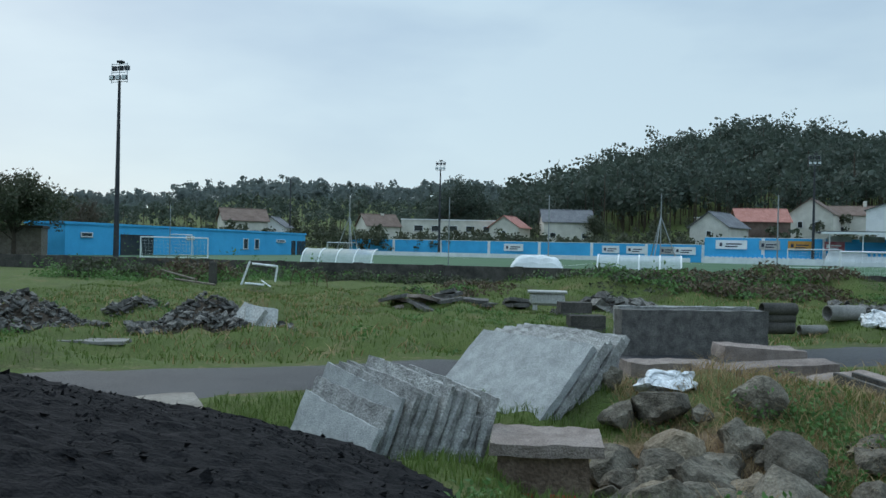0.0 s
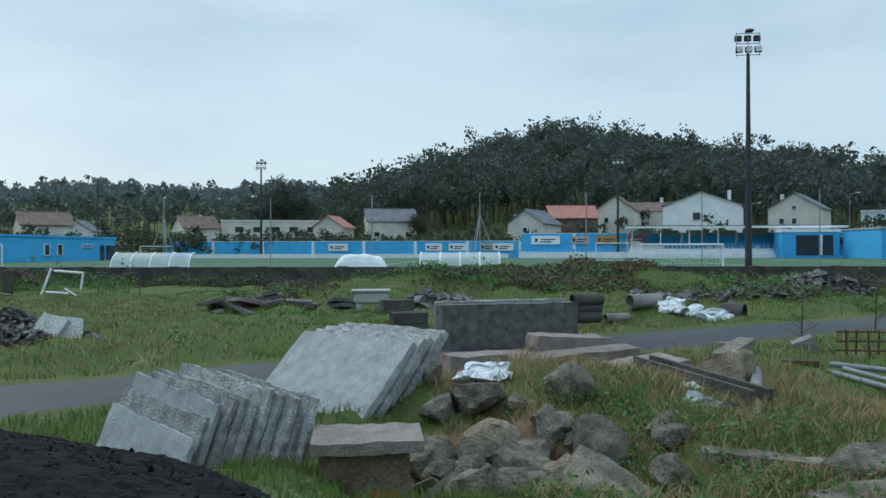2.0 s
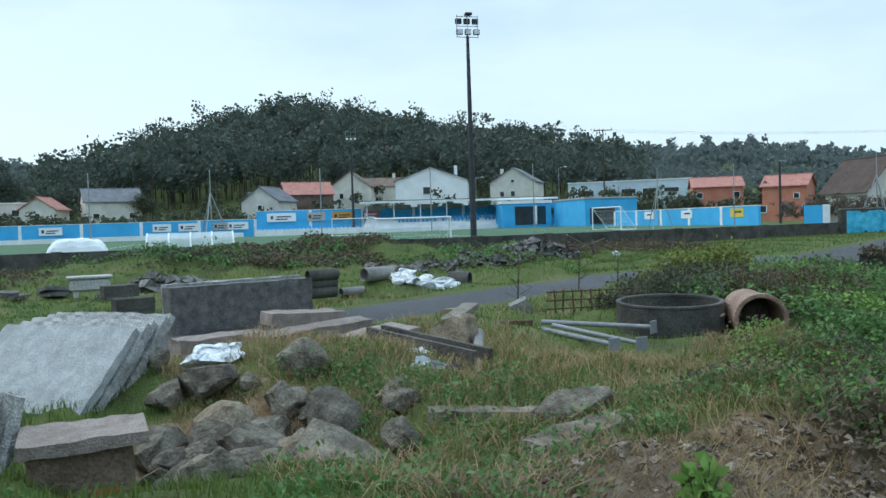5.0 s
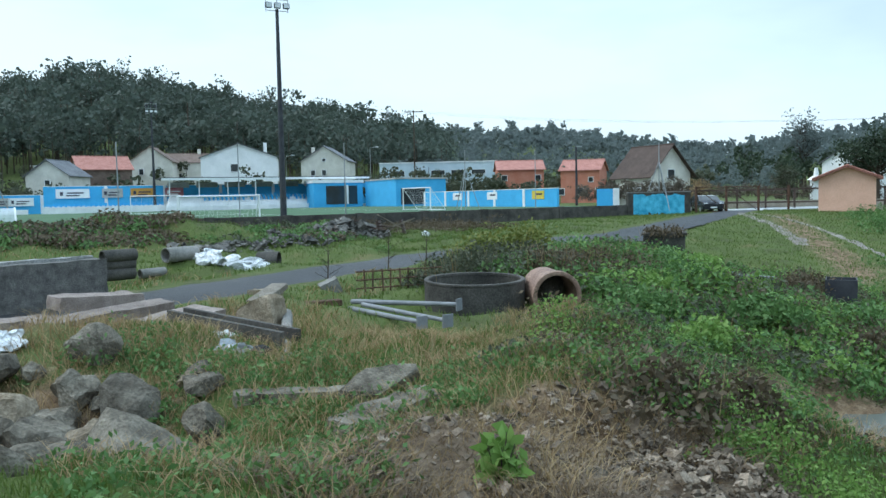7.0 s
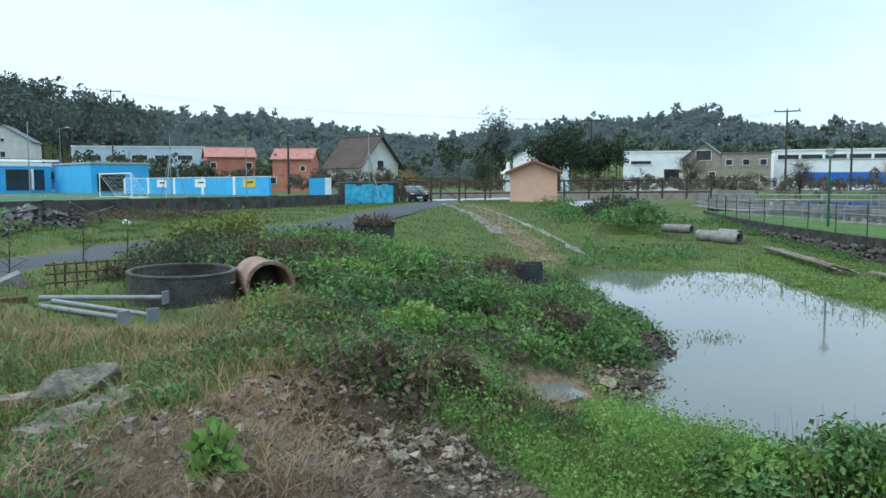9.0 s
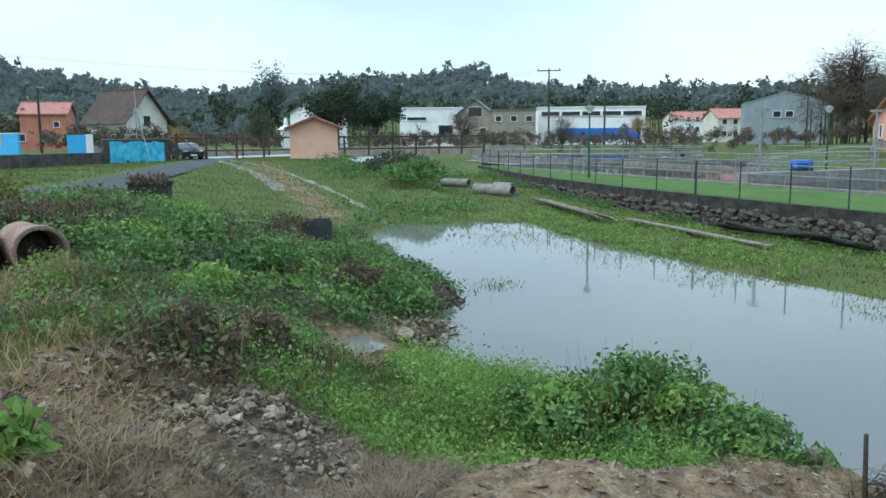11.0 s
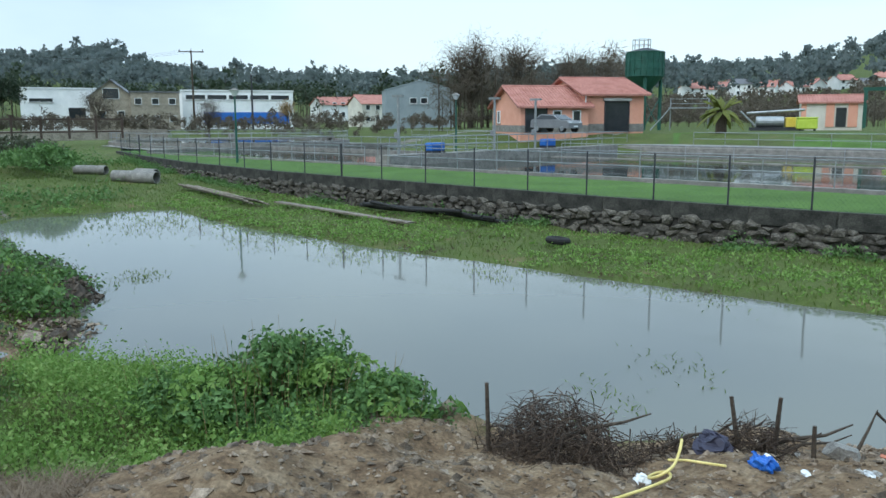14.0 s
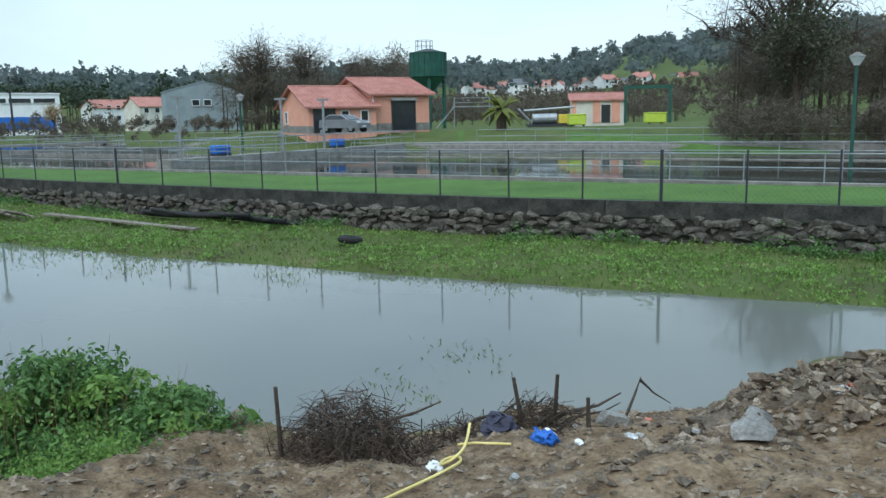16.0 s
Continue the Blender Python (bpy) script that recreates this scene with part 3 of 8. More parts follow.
def height(px, py):
    """Ground height over the plan."""
    px, py = np.asarray(px, float), np.asarray(py, float)
    r = np.hypot(px, py + 0.5)
    b = np.degrees(np.arctan2(px, py + 0.5))
    sd = seg_dist(px, py, SHORE, True)
    wet = inside(px, py, SHORE)
    ang = np.degrees(np.arctan2(py + 3, px - 20)) % 360
    slope = np.interp(ang, [0, 27, 60, 85, 105, 140, 155, 162, 171, 184, 195, 230, 300, 360], [0.06, 0.08, 0.12, 0.26, 0.34, 0.34, 0.30, 0.25, 0.26, 0.35, 0.40, 0.40, 0.1, 0.06])
    upper = 3.2 + hill(px, py, 0, -1.2, 0.36, 3.5) + np.interp(r, [20, 45, 70], [0, 0.1, 0.35])
    upper = upper + hill(px, py, 5.3, 3.0, 0.30, 1.6, 1.2) + hill(px, py, 3.9, 4.2, 0.12, 1.2, 0.8) + hill(px, py, 3.9, 9.8, 0.3, 1.9, 1.5) + hill(px, py, 16, 12.5, 0.25, 3.5, 3)
    upper = upper + hill(px, py, 7.5, 34, 0.75, 6, 3.5) + hill(px, py, 17, 31, 0.6, 7, 3.5) + hill(px, py, 13, 33, 0.4, 3, 2) + hill(px, py, 6.2, -8.6, -0.4, 1.5, 3) + hill(px, py, 4.3, -5.8, -0.75, 2.1, 2.8) + hill(px, py, 10.5, 8.8, -0.28, 3.0, 2.4) + hill(px, py, 0.9, 6.4, -0.32, 0.9, 0.7)
    upper = upper + 0.22 * np.exp(-(seg_dist(px, py, RIDGE_LINE) / 2.3) ** 2) * (1 + bumps(px * 0.7, py * 0.7))
    hum = np.clip((px - 8) / 3, 0, 1) * np.clip((34 - px) / 6, 0, 1) * np.clip((py - 3) / 2, 0, 1) * np.clip((5.5 + 0.42 * px - py) / 3, 0, 1)
    upper = upper + 0.35 * hum * bumps(px * 1.1 + 5, py * 1.1, 0.3, 2.0)
    a, c = upper, POND_Z + slope * sd
    k = 0.5
    h = np.clip(0.5 + 0.5 * (a - c) / k, 0, 1)
    z = a * (1 - h) + c * h - k * h * (1 - h)
    far_side = ((px - 10.2) * 0.553 - (py + 16.1) * 0.833 > -1.5) & (sd < 60) & (ang < 330) & (ang > 200) | ((px - 10.2) * 0.553 - (py + 16.1) * 0.833 > 0.0)
    q = np.clip(((px - 10.2) * 0.553 - (py + 16.1) * 0.833) / 4 + 0.4, 0, 1)
    low = POND_Z + 0.02 + 0.03 * np.minimum(sd, 6) + np.clip((px - 40) * 0.03, 0, 1.9)
    z = np.where(far_side, np.minimum(z, low) * q + z * (1 - q), z)
    z = np.where(wet, POND_Z - np.minimum(0.25 * sd, 0.6), z)
    road = seg_dist(px, py, ROAD_LINE)
    amp = np.where(far_side, 0.35, 1) * np.clip((road - 1.5) / 1.5, 0, 1) * np.where(wet, 0.3, 1) * np.clip((60 - r) / 30, 0, 1) * np.clip(sd / 1.0, 0.15, 1)
    z = z + (bumps(px, py, 0, 1.0) * 0.16 + bumps(px, py, 1.1, 9) * 0.8) * amp
    # hollow with a puddle behind the mound
    w = np.exp(-((px - 13.7) / 1.15) ** 2 - ((py - 4.15) / 0.75) ** 2)
    z = z * (1 - w) + 1.36 * w - 0.30 * np.exp(-((px - 11.2) / 1.5) ** 2 - ((py - 3.4) / 0.9) ** 2)
    # the plant's terrace
    by = beyond_wall(px, py)
    rise = np.interp(b, [99, 105], [0, 1])
    terrace = LAWN_Z - 0.25 + np.clip((r - 66) / 8, 0, 1) * 1.6 * rise + np.clip((r - 104) / 26, 0, 1) * 1.3 * (1 - rise)
    z = np.where(by & (r < 140) & (seg_dist(px, py, WALL_LINE) > 2.2), terrace, z)
    # distant slopes
    near_hill = np.interp(b, [3, 9, 36, 43], [0, 1, 1, 0])
    top_r = 800 - 400 * near_hill
    tree = 14
    el = np.interp(b, [s[0] for s in SKYLINE], [s[1] for s in SKYLINE])
    top = 5.2 + np.tan(np.radians(el)) * top_r - tree
    start = np.interp(b, [-30, 0, 50, 62, 130, 150], [165, 165, 165, 260, 200, 130])
    f = np.clip((r - start) / (top_r - start), 0, 1.0)
    f = f ** 1.15
    base = np.where(r > 58, 3.55, z)
    z = np.where(f > 0, base + (top - base) * f * (1 - 0.35 * np.clip((r - top_r) / 900, 0, 1)), z)
    return z


def soil_at(px, py):
    """How bare the ground is."""
    s = np.clip(1.25 - np.hypot((px - 4.2) / 5.0, (py + 4.4) / 6.2), 0, 1) * 1.6
    s = s + 1.0 * np.exp(-(((px - 5.1) / 2.0) ** 2 + ((py - 2.9) / 1.6) ** 2)) + 0.9 * np.exp(-(((px - 2.3) / 1.5) ** 2 + ((py - 7.4) / 1.3) ** 2))
    s = s + 0.9 * np.exp(-(((px - 13.6) / 1.7) ** 2 + ((py - 4.3) / 1.3) ** 2))
    s = s + 0.55 * np.exp(-((seg_dist(px, py, [(33, 12), (38, 12.5), (48, 19), (58, 25)]) / 1.6) ** 2))
    s = s + 0.6 * np.exp(-(((px - 16.4) / 1.6) ** 2 + ((py - 3.5) / 1.0) ** 2))
    s = s + 0.35 * np.exp(-((seg_dist(px, py, ROAD_LINE) / 2.6) ** 2))
    return np.clip(s, 0, 1)


def gz(x, y):
    return float(height(np.array([x]), np.array([y]))[0])


ang = np.radians(np.concatenate([np.arange(-40, 160, 0.36), np.arange(160, 320, 3.0)]))
rad = np.concatenate([[0.0], np.geomspace(0.7, 1900, 330)])
A, R = np.meshgrid(ang, rad)
GX, GY = R * np.sin(A), -0.5 + R * np.cos(A)
GZ = height(GX.ravel(), GY.ravel())
na, nr = len(ang), len(rad)
idx = np.arange(na * nr).reshape(nr, na)
nxt = np.roll(idx, -1, 1)
quads = np.stack([idx[:-1], nxt[:-1], nxt[1:], idx[1:]], -1).reshape(-1, 4)[:, ::-1]
ground = sheet("ground", np.stack([GX.ravel(), GY.ravel(), GZ], 1).tolist(), quads.tolist(), GROUND, smooth=True)
at = ground.data.attributes.new("soil", "FLOAT", "POINT")
at.data.foreach_set("value", soil_at(GX.ravel(), GY.ravel()).astype(np.float32))
tagged(ground, "rough waste ground with grass, weeds and bare brown earth", "ground", kind="structure")


def ribbon(name, line, width, material, lift, step=0.6, wobble=0.15, across=5):
    """A strip of paving laid on the ground along a line."""
    pts = np.array(line, float)
    seg = np.hypot(*np.diff(pts, axis=0).T)
    cum = np.concatenate([[0], np.cumsum(seg)])
    s = np.arange(0, cum[-1], step)
    x, y = np.interp(s, cum, pts[:, 0]), np.interp(s, cum, pts[:, 1])
    k = np.ones(9) / 9
    x, y = (np.convolve(np.pad(v, 4, "edge"), k, "valid") for v in (x, y))
    tx, ty = np.gradient(x), np.gradient(y)
    ln = np.hypot(tx, ty)
    nx, ny = -ty / ln, tx / ln
    offs = np.linspace(-0.5, 0.5, across)
    ww = width + wobble * np.sin(s * 1.3) + wobble * np.sin(s * 3.1 + 1)
    vx, vy = x[:, None] + nx[:, None] * offs * ww[:, None], y[:, None] + ny[:, None] * offs * ww[:, None]
    vz = np.maximum(height(vx.ravel(), vy.ravel()), height((x[:, None] + 0 * offs).ravel(), (y[:, None] + 0 * offs).ravel()) - 0.02) + lift
    vz = vz.reshape(vx.shape)
    vz[:, [0, -1]] -= lift + 0.04
    i = np.arange(vx.size).reshape(vx.shape)
    f = np.stack([i[:-1, :-1], i[:-1, 1:], i[1:, 1:], i[1:, :-1]], -1).reshape(-1, 4)
    return sheet(name, np.stack([vx.ravel(), vy.ravel(), vz.ravel()], 1).tolist(), f[:, ::-1].tolist(), material, smooth=True)


tagged(ribbon("road", ROAD_LINE, 3.4, ASPHALT, 0.035), "wet patched asphalt service road", "road", kind="structure")
tagged(ribbon("road_shoulder", [(-16, 3.6), (-9, 7.6), (-5, 9.4), (-2.2, 10.6)], 2.0, GRAVEL, 0.025, wobble=0.3), "pale gravelly road shoulder", "road", kind="structure")
tagged(ribbon("dirt_path", [(37.0, 9.2), (43, 13.0), (49, 17.5), (55, 23), (60, 28.5)], 0.55, GRAVEL, 0.02, wobble=0.12), "narrow trodden gravel footpath", "path", kind="structure")
tagged(ribbon("dirt_path", [(44, 17.5), (50, 21.5), (56, 26.5), (61, 30)], 1.0, GRAVEL, 0.018, wobble=0.25), "bare wheel track", "path", kind="structure")
tagged(ribbon("side_street", [(63, 34), (72, 31), (85, 27), (110, 20)], 7, STREET, 0.05, step=1.5), "wet light grey street behind the gate", "road", kind="structure")

# pond
pc = SHORE.mean(0)
pond_poly = [tuple(pc + (p - pc) * 1.0 + (p - pc) / np.hypot(*(p - pc)) * 1.3) for p in SHORE]
tagged(sheet("water", [(x, y, POND_Z) for x, y in pond_poly], [list(range(len(pond_poly)))], POND), "flooded hollow of still muddy water", "water", kind="structure")
tagged(sheet("water", [(x, y, POND_Z + 0.35) for x, y in [(11.6, 4.9), (13.0, 4.1), (14.2, 4.3), (13.6, 5.4), (12.3, 6.0)]], [[0, 1, 2, 3, 4]], POND), "small puddle in the weeds", "water", kind="structure")


# ---- stadium ----
def su(s, r):
    """Plan point from along-pitch and across-pitch metres."""
    return 0.954 * s + 0.30 * r, -0.30 * s + 0.954 * r


S_YAW = math.degrees(math.atan2(-0.30, 0.954))


def s_pose(s, r, z=PITCH_Z, turn=0.0):
    x, y = su(s, r)
    return pose(x, y, z, 0, 0, S_YAW + turn)


corners = [su(-72, 46), (-40, 55.8), (-20, 51.2), (-0.5, 46.8), (40, 37.6), (52.9, 35.0), su(56, 76), su(56, 146), su(-72, 146)]
tagged(sheet("pitch", [(x, y, PITCH_Z) for x, y in corners], [list(range(9))], TURF), "green artificial turf football pitch", "pitch", kind="structure")
lines = bmesh.new()
for s0, r0, s1, r1 in ((-62, 56, 36, 56.12), (-62, 128, 36, 128.12), (36, 56, 36.12, 128), (-62, 56, -61.88, 128), (-13, 56, -12.88, 128), (20, 70, 20.12, 112), (20, 70, 36, 70.12)):
    vs = [lines.verts.new((*su(a, b), PITCH_Z + 0.012)) for a, b in ((s0, r0), (s1, r0), (s1, r1), (s0, r1))]
    lines.faces.new(vs)
tagged(part("pitch_marking", lines, WHITE), "white pitch lines", "marking", kind="structure")


def wall_run(name, a, b, z0, z1, thick, material, label, bays=0, pilaster=None, cap=None):
    """A straight wall between two plan points, in bays, with pilasters and a coping."""
    a, b = Vector((*a, 0)), Vector((*b, 0))
    ln = (b - a).length
    m = Matrix.Translation((*a.xy, z0)) @ Matrix.Rotation(math.atan2(b.y - a.y, b.x - a.x), 4, "Z")
    ob = thing(name, m, label, "wall")
    tagged(ob, kind="structure")
    n = max(1, bays)
    for k in range(n):
        bm = box(bmesh.new(), ln / n - (0.03 if bays else 0), thick, z1 - z0, (k + 0.5) * ln / n)
        part("wall_panel", bm, material, ob)
        if pilaster:
            part("pilaster", box(bmesh.new(), 0.5, thick + 0.12, z1 - z0 + 0.04, (k + 1) * ln / n), pilaster, ob)
    if cap:
        part("coping", box(bmesh.new(), ln, thick + 0.08, 0.08, ln / 2, 0, z1 - z0), cap, ob)
    return ob


NEAR_WALL = [(-40, 55.5), (-20, 50.9), (-0.5, 46.5), (40, 37.3), (53.2, 34.6)]
for k, (a, b) in enumerate(zip(NEAR_WALL, NEAR_WALL[1:])):
    wall_run(f"wall_near_{k + 1}", a, b, 2.9, 4.3, 0.2, CONCRETE_DARK, "low stained concrete boundary wall of the football ground", bays=int(math.dist(a, b) / 4.5), pilaster=CONCRETE_DARK)
wall_run("wall_far", su(-66, 145), su(0, 145), PITCH_Z - 0.2, 6.8, 0.25, BLUE, "blue painted pitch wall with white pilasters", bays=7, pilaster=WHITE, cap=WHITE)
wall_run("wall_stand", su(0.2, 144.6), su(56, 144.6), PITCH_Z - 0.2, 8.1, 0.25, BLUE, "taller blue wall behind the stand", bays=6, pilaster=WHITE, cap=WHITE)
wall_run("wall_end", su(53, 77), su(53, 113), PITCH_Z - 0.3, 5.9, 0.25, BLUE, "blue end wall with white pilasters", bays=5, pilaster=WHITE, cap=WHITE)
wall_run("wall_end_short", (56.9, 40.2), (57.7, 38.8), 3.2, 5.6, 0.25, BLUE, "short piece of blue and white wall", bays=1, pilaster=WHITE)
wall_run("wall_kerb", su(-60, 141.5), su(-2, 141.5), PITCH_Z - 0.1, PITCH_Z + 0.75, 0.2, WHITE, "low white pitchside wall", bays=12)
wall_run("wall_kerb_front", su(0, 139), su(18, 139), PITCH_Z - 0.1, PITCH_Z + 1.0, 0.2, WHITE, "low white wall before the seats", bays=4)
mural = wall_run("wall_mural", (53.2, 34.75), (58.9, 32.7), 2.9, 5.2, 0.25, CONCRETE_DARK, "concrete wall with a loosely brushed blue patch", bays=1, cap=CONCRETE)
bm = bmesh.new()
rnd = random.Random(4)
tops = [(0.5 + 0.205 * k, 2.2 - 0.2 * rnd.random() ** 2) for k in range(25)]
bots = [(0.5 + 0.205 * k, 0.2 + 0.7 * rnd.random() ** 2) for k in range(25)]
for (xa, za), (xb, zb), (xc, zc), (xd, zd) in zip(tops, tops[1:], bots[1:], bots):
    bm.faces.new([bm.verts.new((x, -0.131, z)) for x, z in ((xd, zd), (xc, zc), (xb, zb), (xa, za))])
part("paint_patch", bm, BLUE_MURAL, mural, "flaking sky-blue paint")
for z, w in ((0.3, 0.2), (0.55, 0.28), (0.8, 0.22)):
    part("paint_mark", box(bmesh.new(), w, 0.01, 0.16, 0.26, -0.131, z + 0.25), WHITE, mural, "white brushed mark")


# ---- stadium things ----
def floodlight():
    ob = thing("floodlight_mast", s_pose(17.0, 61.7), "tall dark steel floodlight mast with a cluster of lamps", "floodlight", "masts round the pitch")
    part("mast", rod(bmesh.new(), (0, 0, 0), (0, 0, 16.0), 0.26, 0.12, 10), DARK_STEEL, ob)
    part("base_plate", box(bmesh.new(), 0.7, 0.7, 0.05, bevel=0.01), DARK_STEEL, ob)
    fr = bmesh.new()
    for z in (15.9, 16.75, 17.5):
        rod(fr, (-0.85, 0, z), (0.85, 0, z), 0.03, seg=6)
    for x in (-0.85, 0, 0.85):
        rod(fr, (x, 0, 15.8), (x, 0, 17.6), 0.03, seg=6)
    part("lamp_frame", fr, STEEL, ob)
    for z in (16.05, 16.95):
        for x in (-0.68, 0, 0.68):
            bm = box(bmesh.new(), 0.5, 0.24, 0.42, x, 0.14 if z > 16.5 else -0.16, z, bevel=0.03)
            lamp = part("lamp", bm, DARK_STEEL, ob)
            y = 0.27 if z > 16.5 else -0.29
            part("lamp_glass", box(bmesh.new(), 0.42, 0.02, 0.34, x, y, z + 0.04), LAMP_GLASS, lamp)
    part("lamp", box(bmesh.new(), 0.55, 0.5, 0.2, 0.1, 0, 17.6, bevel=0.04), DARK_STEEL, ob)
    return ob


mast = floodlight()
for s, r in ((-50.4, 60.2), (-46.5, 142), (16.6, 140)):
    copy_thing(mast, s_pose(s, r))


def goal(m, w, h, d, label):
    ob = thing("football_goal", m, label, "goal", "goals")
    for x in (-w / 2, w / 2):
        part("post", rod(bmesh.new(), (x, 0, 0), (x, 0, h), 0.06, seg=10), WHITE, ob)
        part("stay", rod(bmesh.new(), (x, 0, h), (x, d, 0.03), 0.03, seg=6), WHITE, ob)
        part("ground_bar", rod(bmesh.new(), (x, 0, 0.04), (x, d, 0.04), 0.03, seg=6), WHITE, ob)
    part("crossbar", rod(bmesh.new(), (-w / 2 - 0.06, 0, h), (w / 2 + 0.06, 0, h), 0.06, seg=10), WHITE, ob)
    part("back_bar", rod(bmesh.new(), (-w / 2, d, 0.04), (w / 2, d, 0.04), 0.03, seg=6), WHITE, ob)
    net = bmesh.new()
    for k in range(19):
        x = -w / 2 + w * k / 18
        rod(net, (x, 0, h - 0.05), (x, d, 0.05), 0.006, seg=3)
    for k in range(7):
        f = k / 6
        rod(net, (-w / 2, d * f, h - h * f), (w / 2, d * f, h - h * f), 0.006, seg=3)
    tagged(part("net", net, WHITE, ob), kind="stuff")
    return ob


goal(s_pose(37.3, 81.6, turn=-90), 7.32, 2.44, 1.8, "white football goal before the blue end wall")
goal(pose(*polar(-18.7, 84), PITCH_Z, 0, 0, 14), 6.3, 2.0, 1.4, "small white training goal on the turf")
goal(pose(*polar(-19.4, 104), PITCH_Z, 0, 0, 10), 6.6, 2.5, 1.5, "white football goal near the blue clubhouse")
goal(pose(*polar(-7.5, 138), PITCH_Z, 0, 0, -10), 5.2, 2.1, 1.4, "white football goal at the far touchline")
goal(pose(*polar(24.2, 110), PITCH_Z, 0, 0, -18), 6.0, 2.3, 1.3, "white football goal before the seats")
goal(pose(*polar(28.4, 52), PITCH_Z, 0, 0, -18), 4.9, 1.75, 1.3, "low white goal behind the boundary wall")


def dugout(m):
    ob = thing("dugout", m, "curved acrylic dugout with a white frame", "dugout", "dugouts by the touchline")
    n = 10
    prof = [(1.25 * math.cos(radians(90 * k / n)), 1.3 * math.sin(radians(90 * k / n))) for k in range(n + 1)]
    for j in range(4):
        x0, x1 = -2.5 + j * 1.25, -2.5 + (j + 1) * 1.25
        bm = bmesh.new()
        rows = [[bm.verts.new((x, -y + 0.6, z)) for y, z in prof] for x in (x0 + 0.03, x1 - 0.03)]
        for k in range(n):
            bm.faces.new((rows[0][k], rows[0][k + 1], rows[1][k + 1], rows[1][k]))
        part("acrylic_panel", bm, ACRYLIC, ob)
    for j in range(5):
        x = -2.5 + j * 1.25
        part("hoop", tube(bmesh.new(), [(x, -y + 0.6, z) for y, z in prof], 0.05, 6), WHITE, ob)
    part("bottom_rail", rod(bmesh.new(), (-2.5, -0.65, 0.05), (2.5, -0.65, 0.05), 0.05, seg=6), WHITE, ob)
    part("bench", box(bmesh.new(), 4.6, 0.35, 0.06, 0, 0.2, 0.42), WHITE, ob)
    return ob


dug = dugout(pose(*polar(-7.7, 55), PITCH_Z, 0, 0, -14))
copy_thing(dug, pose(*polar(13.2, 51.5), PITCH_Z, 0, 0, -14))
# a tarpaulin heap by the touchline
bm = bmesh.new()
bmesh.ops.create_grid(bm, x_segments=24, y_segments=10, size=0.5)
for v in bm.verts:
    e = max(0, 1 - (2 * v.co.y) ** 4) * max(0, 1 - (2 * v.co.x) ** 6)
    v.co = Vector((v.co.x * 3.5, v.co.y * 1.6, 1.15 * e + 0.12 * noise.noise(v.co * 6)))
tarp = part("tarpaulin", bm, WHITE)
tarp.matrix_basis = pose(*polar(6.2, 51.5), PITCH_Z, 0, 0, -13)
tagged(tarp, "white tarpaulin draped over stored goods", "tarpaulin")


def net_pole(m, tripod=False, h=5.0):
    ob = thing("net_pole", m, "thin grey ball-net pole" + (" on a tripod" if tripod else ""), "pole", "net poles")
    part("shaft", rod(bmesh.new(), (0, 0, 0), (0, 0, h), 0.05, 0.035, 6), STEEL, ob)
    part("foot", box(bmesh.new(), 0.25, 0.25, 0.03), STEEL, ob)
    if tripod:
        for a in (70, 190, 310):
            part("stay", rod(bmesh.new(), (0, 0, h * 0.72), (1.4 * math.cos(radians(a)), 1.4 * math.sin(radians(a)), 0), 0.035, seg=6), STEEL, ob)
    return ob


for b, d, tri, h in ((-7.0, 58, 1, 5.0), (0.0, 56, 0, 5.0), (7.0, 54, 0, 5.1), (14.6, 53, 1, 5.2), (22.0, 54, 0, 5.2), (29.7, 56, 0, 5.3), (36.9, 60, 0, 5.5), (45.3, 74, 1, 5.6), (50.2, 78, 0, 5.8), (-19, 100, 0, 6), (58.6, 66, 1, 5.3)):
    net_pole(pose(*polar(b, d), PITCH_Z, 0, 0, b * 3), bool(tri), h)


def stand():
    """The covered stand: white terraces, seats, blue back wall and a flat dark roof on posts."""
    ob = thing("grandstand", s_pose(18, 138), "white terraced stand with blue back wall and flat dark roof", "grandstand")
    for k in range(5):
        part("terrace_step", box(bmesh.new(), 34 - k * 0.6, 1.0, 0.75 + 0.42 * k, 17, 0.5 + k * 1.0, 0), WHITE, ob)
    part("roof", box(bmesh.new(), 36, 6.6, 0.22, 17.5, 3.4, 5.25, bevel=0.02), DARK_STEEL, ob, "flat dark roof")
    part("fascia", box(bmesh.new(), 36, 0.1, 0.35, 17.5, 0.08, 5.0), WHITE, ob)
    for k in range(8):
        part("roof_post", box(bmesh.new(), 0.14, 0.14, 5.2, 0.8 + k * 4.7, 0.6), WHITE, ob)
    for k in range(7):
        part("banner", box(bmesh.new(), 3.6, 0.04, 0.9, 3.0 + k * 4.8, 6.38, 3.9), CONCRETE_LIGHT, ob, "pale banner")
    part("ramp", box(bmesh.new(), 16, 1.2, 0.5, 41, -0.6, 0), WHITE, ob, "low white kerb wall")
    return ob


